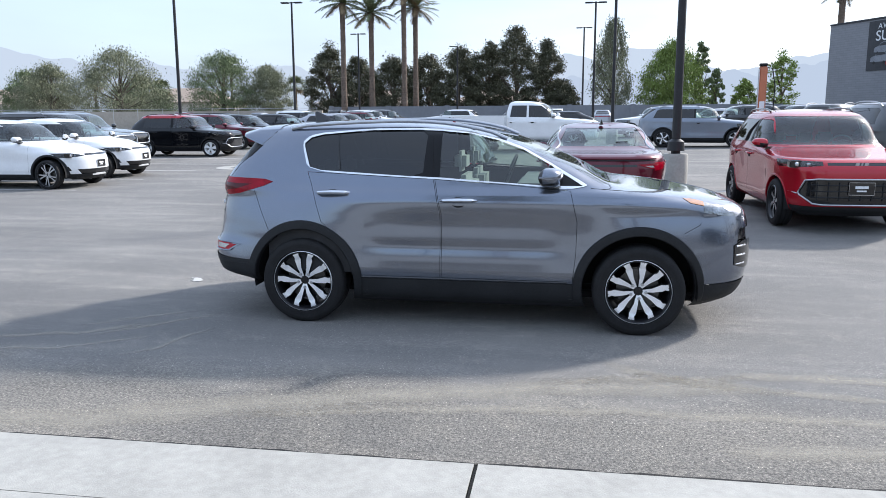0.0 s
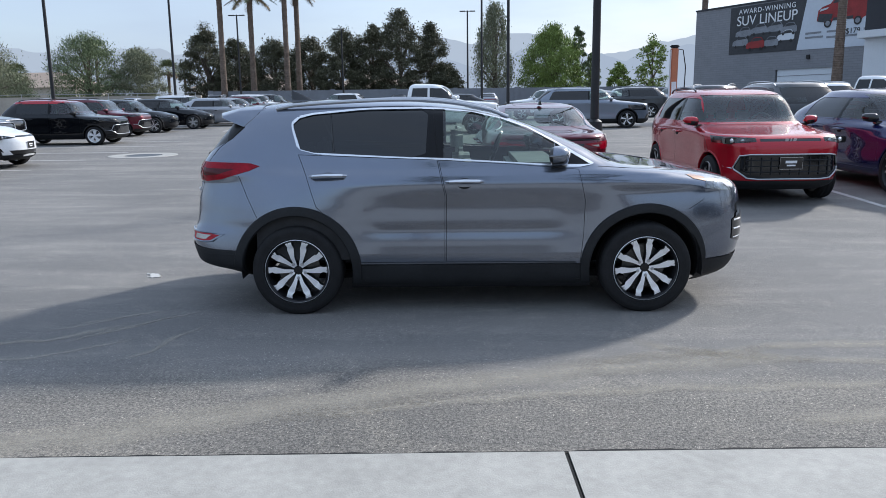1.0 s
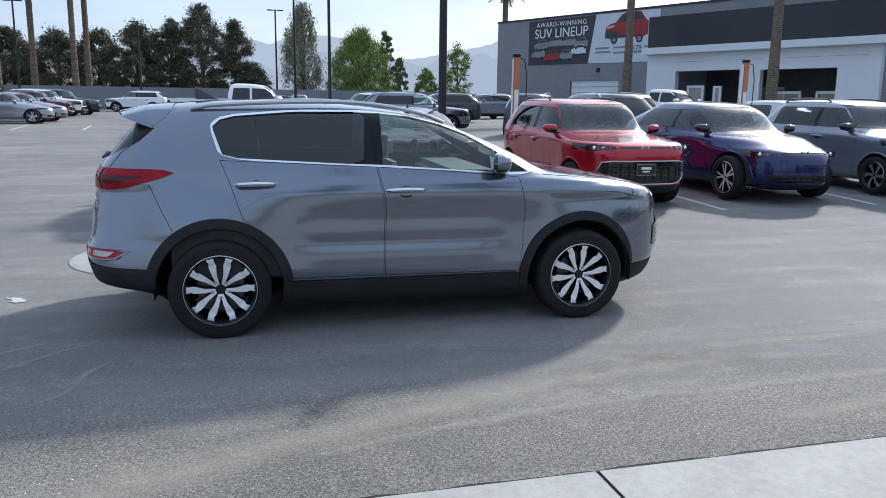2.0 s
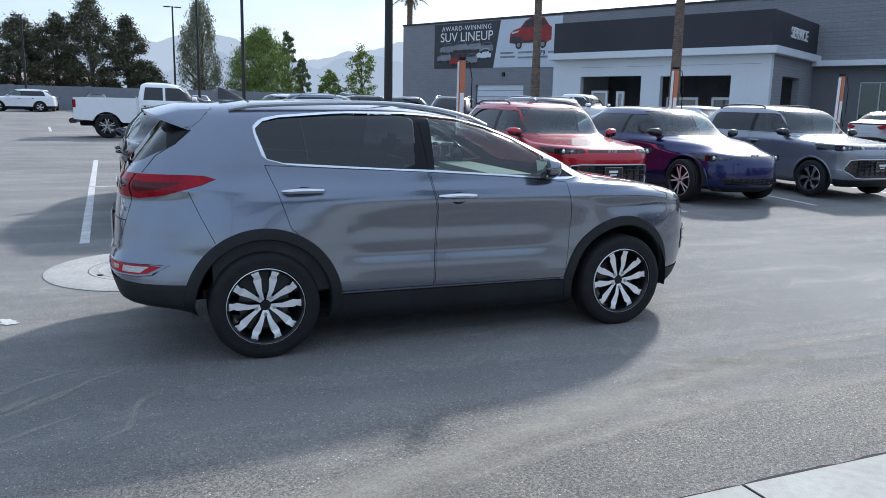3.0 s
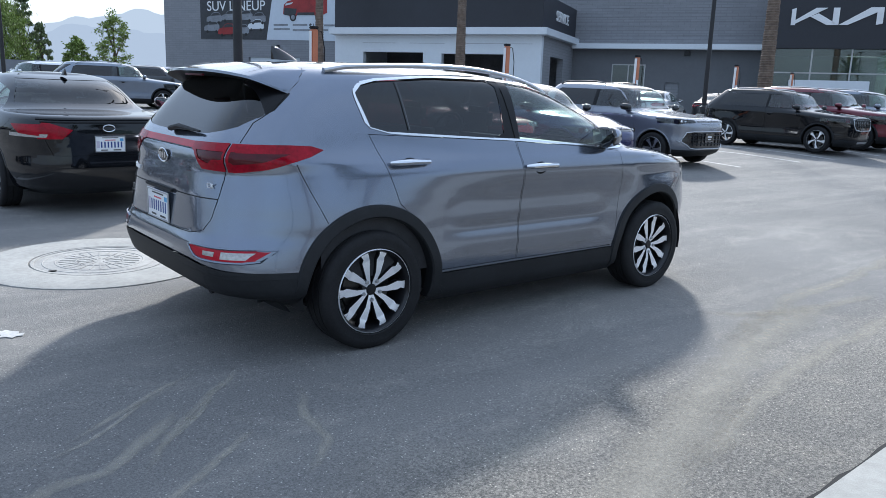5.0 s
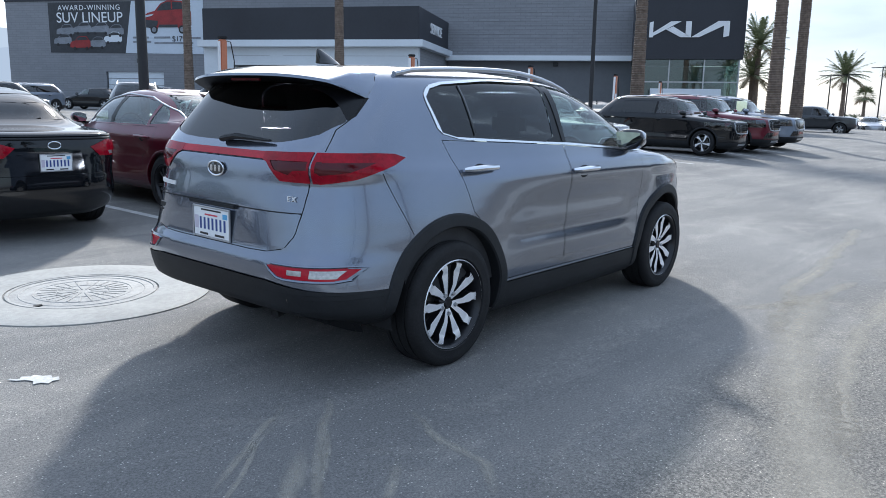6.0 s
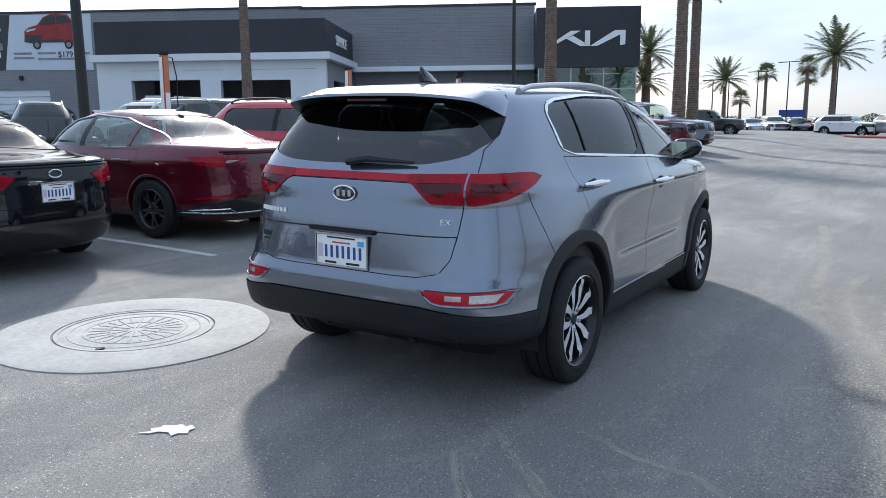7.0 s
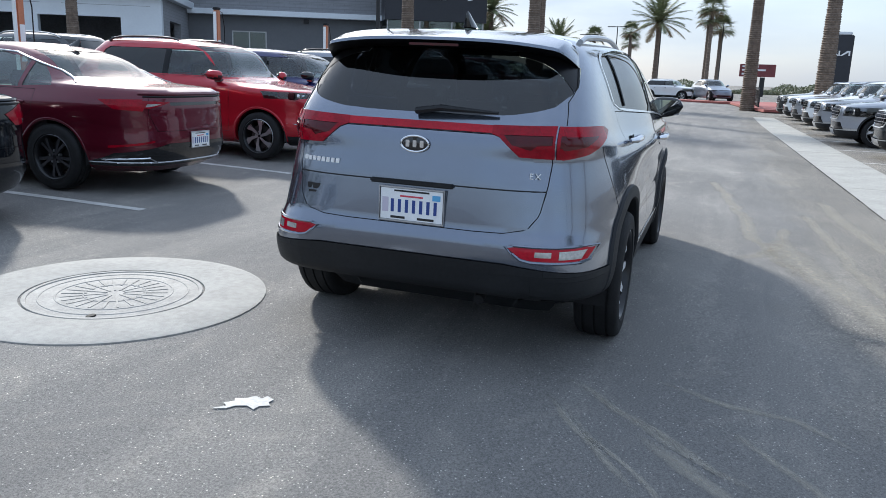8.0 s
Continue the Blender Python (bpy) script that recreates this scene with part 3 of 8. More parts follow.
def door_mirror(skin, car, side, x, z, mat, size=1.0, inset=0.0):
    """A mirror housing with a painted cap in front and a black back."""
    y = skin.side(x, z) - inset
    bm = bmesh.new()
    rings = []
    n = 16
    for i in range(11):
        t = -1 + 2 * i / 10
        k = max(0.10, (1 - abs(t) ** 3.2) ** 0.5) if abs(t) < 1 else 0.10
        ring = []
        for j in range(n):
            a = 2 * math.pi * j / n
            c, q = math.copysign(abs(math.cos(a)) ** 0.75, math.cos(a)), math.copysign(abs(math.sin(a)) ** 0.7, math.sin(a))
            dx = (0.105 * c * k if c > 0 else 0.028 * c) * size - 0.03 * t * size
            ring.append(bm.verts.new((x + 0.03 + dx, side * (y + 0.145 * size + t * 0.112 * size), z + 0.045 * size + (0.070 - 0.010 * t) * k * q * size + 0.01 * t * size)))
        rings.append(ring)
    for a, b in zip(rings, rings[1:]):
        for j in range(n):
            f = bm.faces.new((a[j], a[(j + 1) % n], b[(j + 1) % n], b[j]))
            low = (a[j].co.z + b[j].co.z) / 2 < z + 0.012
            f.material_index = 1 if (n // 4 < j + 0.5 < 3 * n // 4) or low else 0
    bm.faces.new(rings[0][::-1])
    bm.faces.new(rings[-1])
    bmesh.ops.recalc_face_normals(bm, faces=bm.faces)
    mir = part("door_mirror", bm, mat, car, "", 50, [mat, GLOSS_BLACK])
    lo, hi = sorted((side * (y - 0.03), side * (y + 0.08)))
    part("mirror_stalk", box(x + 0.0, x + 0.10, lo, hi, z - 0.05, z - 0.008, 0.01), GLOSS_BLACK, mir, "black mirror stalk")
    lo, hi = sorted((side * (y + 0.055 * size), side * (y + 0.235 * size)))
    mid = Vector((x, side * (y + 0.145 * size), z + 0.045 * size))
    aim = Matrix.Translation(mid) @ pose(0, 0, 0, 0, -9, side * 9) @ Matrix.Translation(-mid)
    part("mirror_glass", box(x - 0.003, x + 0.001, lo, hi, z - 0.005, z + 0.095 * size, 0.0015, aim), MIRROR, mir, "silvered mirror glass")


MIRROR = material("mirror silver", (0.85, 0.86, 0.87), 0.02, 1.0)


def door_handle(skin, door, side, x, z, mat):
    y = skin.side(x, z)
    bm = bmesh.new()
    pts = [(x - 0.138, side * (y + 0.004), z - 0.004), (x - 0.11, side * (y + 0.034), z), (x, side * (y + 0.042), z + 0.004), (x + 0.11, side * (y + 0.036), z + 0.002), (x + 0.138, side * (y + 0.004), z - 0.002)]
    put_tube(bm, pts, [0.012, 0.019, 0.021, 0.020, 0.013], 10, False, 0.9)
    h = part("door_handle", bm, mat, door, "bright door handle" if mat is CHROME else "")
    # No recess is cut: a flat dark disc paints its shade.
    cup = bmesh.new()
    put_lathe(cup, [(0, 0.001), (0.05, 0.003), (0.058, 0.0)], 16, Matrix.Translation((x, side * y, z - 0.018)) @ pose(0, 0, 0, -90 * side, 0, 0) @ Matrix.Diagonal((1.2, 0.72, 1, 1)))
    part("handle_shade", cup, GAP_AND_SHADE, door, "flat dark disc for the shade of the handle recess")


def seat(car, x, y, mat, bench=False, top=1.12):
    w = 0.62 if bench else 0.25
    bm = bmesh.new()
    put_box(bm, x - 0.26, x + 0.27, y - w, y + w, 0.42, 0.60, 0.06)
    put_box(bm, x - 0.36, x - 0.20, y - w, y + w, 0.52, top, 0.06, None)
    s = part("seat", bm, mat, car, "cloth car seat")
    for yy in ((y - 0.32, y + 0.32) if bench else (y,)):
        part("headrest", box(x - 0.37, x - 0.27, yy - 0.13, yy + 0.13, top + 0.02, top + 0.19, 0.04), mat, s, "padded headrest")


def vehicle(name, m, spec, colour, label, category="car", group="parked cars", detail=1):
    """A car from its spec: skin, glass, lamps, trim, wheels and cabin."""
    car = empty(name, m, label, category, group)
    s = spec
    skin = Skin(s["front"], s["rear"], s["width"], s["corner"], (-s["wb"] / 2, s["wb"] / 2), s.get("bulge", 0.02), s.get("step", 0.05), s["arch"], s["r"] - 0.006, s.get("taper", 0.04), s.get("sculpt"))
    bm = skin.mesh()
    wells(skin, bm, car, s["arch"])
    gaps = []
    for side in (-1, 1):
        panes = []
        for poly, kind in s["side_glass"]:
            panes.append((poly, kind, press(take(bm, poly, "y", side, 0.25), -0.006)))
        for poly in s.get("side_black", ()):
            part("pillar_trim", press(take(bm, poly, "y", side, 0.25 if poly[0][0] > -1.5 else 0.06), -0.002), PILLAR, car, "black pillar trim")
        for poly, mat in s.get("side_band", ()):
            part("window_trim", press(take(bm, poly, "y", side, 0.2), 0.004), mat, car, "polished window surround")
        for poly, mat in s.get("side_lamp", ()):
            part("tail_lamp" if poly[0][0] < 0 else "headlamp", press(take(bm, poly, "y", side, 0.0, True), 0.003), mat, car, mat.name)
        for poly, mat in s.get("side_trim", ()):
            part("side_cladding", press(take(bm, poly, "y", side, 0.15), 0.006), mat, car, mat.name)
        doors = []
        for poly in s.get("doors", ()) if detail else ():
            gap = take(bm, poly, "y", side, 0.2)
            inner = take(gap, shrink(poly, 0.0035), "y", side, 0.2)
            gaps.append(press(gap, -0.008))
            d = part("door", inner, colour, car)
            doors.append(d)
        for i, (poly, kind, pane) in enumerate(panes):
            owner = car
            cx = sum(p[0] for p in poly) / len(poly)
            for d, dp in zip(doors, s.get("doors", ()) if detail else ()):
                if min(p[0] for p in dp) < cx < max(p[0] for p in dp):
                    owner = d
            part("side_window", pane, {"privacy": PRIVACY, "clear": CLEAR, "tinted": TINTED}[kind], owner, "dark tinted window" if kind == "privacy" else "clear window")
        for i, (hx, hz, mat) in enumerate(s.get("handles", ())):
            door_handle(skin, doors[i] if i < len(doors) else car, side, hx, hz, mat or colour)
        for poly, mat, r in s.get("side_line", ()):
            part("window_trim", tube(on_side(skin, poly, side, 0.002, poly[0] == poly[-1]), r, 6, poly[0] == poly[-1]), mat, car, mat.name)
        if "mirror" in s:
            door_mirror(skin, car, side, s["mirror"][0], s["mirror"][1], s.get("mirror_mat") or colour, s.get("mirror_size", 1.0), s.get("mirror_in", 0.0))
    screen = take(bm, s["screen"], "x", 1, 0.12)
    part("windscreen", press(screen, -0.004), SCREEN, car, "clear windscreen")
    back = take(bm, s["back_glass"], "x", -1, 0.12)
    part("rear_window", press(back, -0.004), PRIVACY if s.get("dark_back", True) else SCREEN, car, "dark rear window" if s.get("dark_back", True) else "clear rear window")
    for poly, mat, nm, d in s.get("nose", ()):
        part(nm, press(take(bm, poly, "x", 1, 0.1, s.get("wrap_nose", False) and nm == "headlamp"), d), mat, car, mat.name)
    for poly, mat, nm, d in s.get("tail", ()):
        part(nm, press(take(bm, poly, "x", -1, 0.1, nm == "tail_lamp"), d), mat, car, mat.name)
    for poly in s.get("tail_gap", ()):
        gap = take(bm, poly, "x", -1, 0.05)
        part("tailgate", take(gap, shrink(poly, 0.004), "x", -1, 0.05), colour, car)
        gaps.append(press(gap, -0.008))
    for poly, mat, r in s.get("nose_line", ()):
        part("front_trim", tube(on_nose(skin, poly, 0.004, poly[0] == poly[-1]), r, 6, poly[0] == poly[-1]), mat, car, mat.name)
    for poly, mat, r in s.get("tail_line", ()):
        part("rear_trim", tube(on_tail(skin, poly, 0.004, poly[0] == poly[-1]), r, 6, poly[0] == poly[-1]), mat, car, mat.name)
    for gap in gaps:
        part("panel_gap", gap, GAP_AND_SHADE, car, "dark gap between the panels")
    bmesh.ops.remove_doubles(bm, verts=bm.verts, dist=2e-4)
    body = part("body", bm, colour, car, mats=[colour])
    if "skirt" in s:
        sk = s["skirt"]
        body.data.materials.append(PLASTIC)
        idx = [0] * len(body.data.polygons)
        for i, pl in enumerate(body.data.polygons):
            if pl.center[2] < sk:
                idx[i] = 1
        body.data.polygons.foreach_set("material_index", idx)
    if "cap" in s:
        body.data.materials.append(s["cap"][1])
        top = len(body.data.materials) - 1
        for pl in body.data.polygons:
            if pl.center[2] > s["cap"][0]:
                pl.material_index = top
    z = s["width"][0][0] + 0.02
    part("floor_pan", box(skin.rear(z) + 0.12, skin.front(z) - 0.12, -0.60, 0.60, z, z + 0.07, 0.02), UNDER, car, "dark floor pan")
    zc = s["belt"]
    cab = bmesh.new()
    put_box(cab, s["dash"] - 0.28, s["dash"] + 0.14, -0.62, 0.62, zc - 0.3, zc - 0.03, 0.05)
    part("dashboard", cab, s.get("dash_mat", SEAT), car, "moulded dashboard")
    part("cabin_floor", box(s["cabin"][0], s["cabin"][1], -0.68, 0.68, 0.36, 0.42), SEAT, car, "dark cabin floor", 0)
    for side in (-1, 1):
        card = bmesh.new()
        x0, x1 = s["cabin"][0] + 0.05, s["dash"] + 0.1
        cols = [[card.verts.new((x, side * (skin.side(x, z) - 0.05), z)) for z in np.linspace(0.42, zc - 0.01, 4)] for x in np.linspace(x0, x1, 10)]
        for a, b in zip(cols, cols[1:]):
            for i in range(3):
                card.faces.new((a[i], a[i + 1], b[i + 1], b[i]))
        part("door_lining", card, SEAT, car, "dark door lining")
    lid = bmesh.new()
    zr = skin.z1
    xa, xb = skin.rear(zr - 0.1) + 0.15, skin.front(zr - 0.1) - 0.12
    grid = [[lid.verts.new((x, y, skin_top(skin, x, y) - 0.035)) for y in np.linspace(-0.5, 0.5, 7)] for x in np.linspace(xa, xb, 9)]
    for a, b in zip(grid, grid[1:]):
        for i in range(6):
            lid.faces.new((a[i], a[i + 1], b[i + 1], b[i]))
    part("headliner", lid, SEAT, car, "dark headliner")
    if detail:
        for y in (-0.36, 0.36):
            seat(car, s.get("seat_x", s["dash"] - 0.75), y, s.get("seat", SEAT), False, s.get("seat_top", s["belt"] - 0.02))
        seat(car, s["dash"] - 1.6, 0, s.get("seat", SEAT), True, s["belt"] - 0.06)
        st = [(s["dash"] - 0.38 + 0.06 * math.sin(a), 0.36 + 0.17 * math.cos(a), zc - 0.02 + 0.16 * math.sin(a)) for a in [2 * math.pi * i / 18 for i in range(18)]]
        part("steering_wheel", tube(st, 0.014, 6, True), SEAT, car, "dark steering wheel")
    for x in skin.wheels:
        for side in (-1, 1):
            wheel(car, x, side, s["r"], s["rim"], s["tyre"], s["style"], s["track"])
    if "flare" in s:
        flare(skin, car, s["arch"] - 0.004, s["flare"][0], s["flare"][1] or colour, s["flare"][2])
    if "rails" in s:
        x0, x1, y = s["rails"][:3]
        for side in (-1, 1):
            pts = []
            for i in range(15):
                t = i / 14
                x = x0 + (x1 - x0) * t
                zz = skin_top(skin, x, y) + 0.010 + (s["rails"][4] if len(s["rails"]) > 4 else 0.042) * math.sin(math.pi * t) ** 0.3
                pts.append((x, side * y, zz))
            part("roof_rail", tube(pts, 0.015, 8), s["rails"][3], car, s["rails"][3].name + " roof rail")
    if "fin" in s:
        x, zt = s["fin"]
        fin = bmesh.new()
        tops = [(0.0, 0.075, -0.105, 0.034), (0.02, 0.045, -0.107, 0.024), (0.045, -0.005, -0.108, 0.015), (0.068, -0.055, -0.108, 0.008), (0.080, -0.085, -0.104, 0.003)]
        loops = [[fin.verts.new((x + (a + b) / 2 + (a - b) / 2 * math.cos(q), w * math.sin(q) * (1 - 0.35 * math.cos(q)), zt - 0.014 + h)) for q in [2 * math.pi * i / 14 for i in range(14)]] for h, a, b, w in tops]
        for lo, hi in zip(loops, loops[1:]):
            for i in range(14):
                fin.faces.new((lo[i], lo[(i + 1) % 14], hi[(i + 1) % 14], hi[i]))
        fin.faces.new(loops[-1])
        part("roof_antenna", fin, GLOSS_BLACK, car, "black shark fin antenna")
    return car, skin, body


def skin_top(skin, x, y):
    """The height of the roof over a point."""
    lo, hi = 0.9, skin.z1
    for _ in range(26):
        mid = (lo + hi) / 2
        f, r, w = skin.front(mid), skin.rear(mid), skin.width(mid)
        if r < x < f and skin.side(x, mid) > abs(y):
            lo = mid
        else:
            hi = mid
    return lo


# ---- the specs of the cars ----
def compact_spec():
    low = [(0.19, 2.02), (0.26, 2.15), (0.36, 2.205), (0.50, 2.235), (0.62, 2.24), (0.78, 2.225), (0.90, 2.195), (0.965, 2.13), (1.01, 1.98), (1.05, 1.76), (1.085, 1.47), (1.115, 1.20), (1.15, 1.09), (1.25, 0.90), (1.35, 0.67), (1.45, 0.41), (1.52, 0.18), (1.57, -0.06), (1.60, -0.30), (1.618, -0.56), (1.628, -0.77), (1.632, -0.9)]
    rear = [(0.19, -1.72), (0.27, -1.80), (0.33, -1.98), (0.372, -2.15), (0.40, -2.192), (0.46, -2.215), (0.52, -2.235), (0.60, -2.250), (0.636, -2.247), (0.658, -2.238), (0.676, -2.226), (0.72, -2.222), (0.80, -2.215), (0.862, -2.209), (0.884, -2.207), (0.93, -2.200), (1.0, -2.188), (1.10, -2.170), (1.17, -2.13), (1.25, -2.07), (1.35, -1.99), (1.45, -1.905), (1.52, -1.84), (1.57, -1.77), (1.60, -1.62), (1.618, -1.42), (1.628, -1.2), (1.632, -1.02)]
    width = [(0.19, 0.79), (0.26, 0.862), (0.36, 0.880), (0.46, 0.888), (0.56, 0.882), (0.66, 0.877), (0.76, 0.881), (0.86, 0.896), (0.95, 0.914), (1.0, 0.920), (1.06, 0.908), (1.12, 0.885), (1.18, 0.867), (1.28, 0.833), (1.38, 0.796), (1.48, 0.748), (1.535, 0.708), (1.575, 0.645), (1.60, 0.56), (1.618, 0.42), (1.628, 0.24), (1.632, 0.06)]
    corner = ([(0.19, 3.6), (0.6, 4.0), (0.95, 3.8), (1.04, 4.6), (1.10, 7.0), (1.2, 6.8), (1.35, 6.8), (1.5, 7.0), (1.57, 6.0), (1.633, 3.4)], [(0.19, 7.0), (0.45, 7.0), (0.6, 6.2), (0.8, 5.2), (1.0, 4.9), (1.1, 6.0), (1.2, 6.5), (1.5, 6.0), (1.633, 3.2)])
    rear_glass = soften([(-1.286, 1.243), (-0.335, 1.199), (-0.312, 1.557), (-0.80, 1.553), (-1.20, 1.520), (-1.303, 1.496), (-1.357, 1.447)], 1, 0.10)
    front_glass = [(-0.20, 1.197), (0.62, 1.142), (0.64, 1.296), (0.44, 1.402), (0.24, 1.474), (0.02, 1.526), (-0.20, 1.546)]
    pillar = [(-0.46, 1.206), (-0.19, 1.196), (-0.19, 1.548), (-0.44, 1.556)]
    sail = [(0.622, 1.142), (0.90, 1.136), (0.67, 1.275), (0.642, 1.296)]
    trim = soften([(-1.306, 1.229), (-0.28, 1.187), (0.324, 1.152), (0.80, 1.116), (0.94, 1.136), (0.88, 1.172), (0.66, 1.300), (0.433, 1.420), (0.25, 1.486), (0.05, 1.538), (-0.27, 1.570), (-0.80, 1.566), (-1.20, 1.534), (-1.315, 1.512), (-1.376, 1.455)], 2, 0.15)
    rdoor = [(-0.197, 0.405), (-0.19, 0.92), (-0.247, 1.186), (-1.312, 1.226), (-1.245, 1.062), (-1.17, 0.837), (-1.09, 0.765), (-0.98, 0.65), (-0.87, 0.405)]
    fdoor = [(-0.189, 0.405), (0.838, 0.40), (0.86, 0.62), (0.864, 0.87), (0.81, 1.106), (0.32, 1.149), (-0.239, 1.184), (-0.182, 0.92)]
    tail_side = [(-1.608, 1.142), (-1.68, 1.163), (-1.80, 1.168), (-2.4, 1.172), (-2.4, 1.018), (-2.07, 1.018), (-1.92, 1.042), (-1.77, 1.085), (-1.70, 1.104)]
    tail_deep = [(-1.80, 1.122), (-2.4, 1.126), (-2.4, 1.058), (-2.10, 1.060), (-1.95, 1.078)]
    lamp = [(-1.2, 1.018), (-0.622, 1.022), (-0.622, 1.170), (-1.2, 1.170)]
    lamp_deep = [(-1.2, 1.128), (-0.635, 1.128), (-0.635, 1.075), (-0.69, 1.060), (-1.2, 1.058)]
    deep = [(-0.604, 1.126), (-0.400, 1.122), (-0.440, 1.080), (-0.52, 1.060), (-0.545, 1.082), (-0.604, 1.086)]
    lamp_in = [(-0.614, 1.024), (-0.475, 1.028), (-0.385, 1.108), (-0.345, 1.124), (-0.345, 1.161), (-0.614, 1.170)]
    bar = [(-0.345, 1.126), (0.345, 1.126), (0.345, 1.160), (-0.345, 1.160)]
    fog = soften([(-0.785, 0.566), (-0.54, 0.572), (-0.455, 0.631), (-0.81, 0.624)], 1, 0.12)
    fog_white = [(-0.766, 0.577), (-0.682, 0.578), (-0.682, 0.616), (-0.780, 0.614)]
    fog_square = [(-0.652, 0.588), (-0.585, 0.589), (-0.585, 0.613), (-0.652, 0.613)]
    gate = soften([(-0.42, 0.678), (0.42, 0.678), (0.54, 0.705), (0.585, 0.77), (0.606, 0.90), (0.611, 1.00), (0.611, 1.124), (-0.611, 1.124), (-0.611, 1.00), (-0.606, 0.90), (-0.585, 0.77), (-0.54, 0.705)], 1, 0.14)
    amber = [(1.60, 1.072), (1.68, 1.082), (1.80, 1.058), (1.80, 0.99), (1.70, 1.012)]
    head = [(1.68, 1.084), (2.4, 1.02), (2.4, 0.885), (1.99, 0.905), (1.80, 0.94), (1.80, 1.055)]
    vent = soften([(2.06, 0.49), (2.6, 0.49), (2.6, 0.71), (2.05, 0.71)], 1, 0.15)
    return dict(
        front=low, rear=rear, width=width, corner=corner, wb=2.67, r=0.349, rim=0.246, tyre=0.225, style="ten", track=0.905, arch=0.430, bulge=0.022, step=0.024,
        side_glass=[(rear_glass, "privacy"), (front_glass, "clear")], side_black=[pillar, sail, [(-1.735, 1.434), (-1.875, 1.51), (-1.885, 1.32), (-1.835, 1.345)]], side_band=[(trim, BRIGHT_CHROME)], sculpt=[(-0.90, 0.82, [(0.19, 0), (0.42, 0), (0.5, 0.003), (0.55, 0.008), (0.58, 0.008), (0.62, 0.004), (0.66, -0.002), (0.70, -0.007), (0.74, -0.008), (0.84, 0), (1.6, 0)]), (0.95, 2.6, [(0.19, 0), (0.5, 0.010), (0.66, 0.022), (0.76, 0.020), (0.86, 0.008), (0.95, -0.010), (1.0, -0.016), (1.06, -0.012), (1.12, 0), (1.6, 0)])],
        side_lamp=[(tail_deep, LAMP_DEEP), (tail_side, LAMP_RED), (amber, LAMP_AMBER), (head, HEAD_LENS)], side_trim=[(vent, GLOSS_BLACK), ([(-2.5, 0.1), (2.5, 0.1), (2.5, 0.385), (-2.5, 0.385)], PLASTIC)],
        doors=[rdoor, fdoor], handles=[(-1.075, 1.072, CHROME), (-0.045, 1.028, CHROME)], mirror=(0.60, 1.155), mirror_mat=STEEL, mirror_size=1.08, mirror_in=0.125,
        screen=[(-0.70, 1.14), (0.70, 1.14), (0.62, 1.40), (0.52, 1.555), (-0.52, 1.555), (-0.62, 1.40)],
        back_glass=soften([(-0.36, 1.199), (0.36, 1.199), (0.575, 1.240), (0.652, 1.325), (0.62, 1.42), (0.56, 1.53), (-0.56, 1.53), (-0.62, 1.42), (-0.652, 1.325), (-0.575, 1.240)], 2, 0.2),
        nose=[([(-0.66, 0.62), (0.66, 0.62), (0.60, 0.80), (-0.60, 0.80)], GLOSS_BLACK, "grille", -0.02), ([(-1.2, 0.1), (1.2, 0.1), (1.2, 0.37), (-1.2, 0.37)], PLASTIC, "front_bumper_trim", 0.004)],
        tail=[(deep, LAMP_DEEP, "tail_lamp", 0.002), (mirror(deep), LAMP_DEEP, "tail_lamp", 0.002), (lamp_deep, LAMP_DEEP, "tail_lamp", 0.002), (mirror(lamp_deep), LAMP_DEEP, "tail_lamp", 0.002), (lamp, LAMP_RED, "tail_lamp", 0.003), (mirror(lamp), LAMP_RED, "tail_lamp", 0.003), (lamp_in, LAMP_RED, "tail_lamp", 0.005), (mirror(lamp_in), LAMP_RED, "tail_lamp", 0.005), (bar, LAMP_BRIGHT, "light_bar", 0.004),
              (fog_white, LAMP_WHITE, "reversing_lamp", 0.002), (mirror(fog_white), LAMP_WHITE, "reversing_lamp", 0.002), (fog_square, LAMP_WHITE, "reflector", 0.002), (mirror(fog_square), LAMP_WHITE, "reflector", 0.002), (fog, LAMP_BRIGHT, "fog_lamp", 0.001), (mirror(fog), LAMP_BRIGHT, "fog_lamp", 0.001),
              ([(-1.2, 0.1), (1.2, 0.1), (1.2, 0.490), (0.85, 0.503), (0.45, 0.546), (-0.45, 0.546), (-0.85, 0.503), (-1.2, 0.490)], PLASTIC, "rear_bumper_trim", 0.008)],
        taper=0.115, tail_gap=[gate], belt=1.16, dash=0.62, cabin=(-1.7, 0.75), seat=SEAT_LIGHT, seat_x=0.22, seat_top=1.19, dash_mat=DASH_SUNLIT, flare=(0.074, PLASTIC, 0.014), rails=(-1.50, 0.30, 0.585, SATIN, 0.026), fin=(-1.40, 1.640))


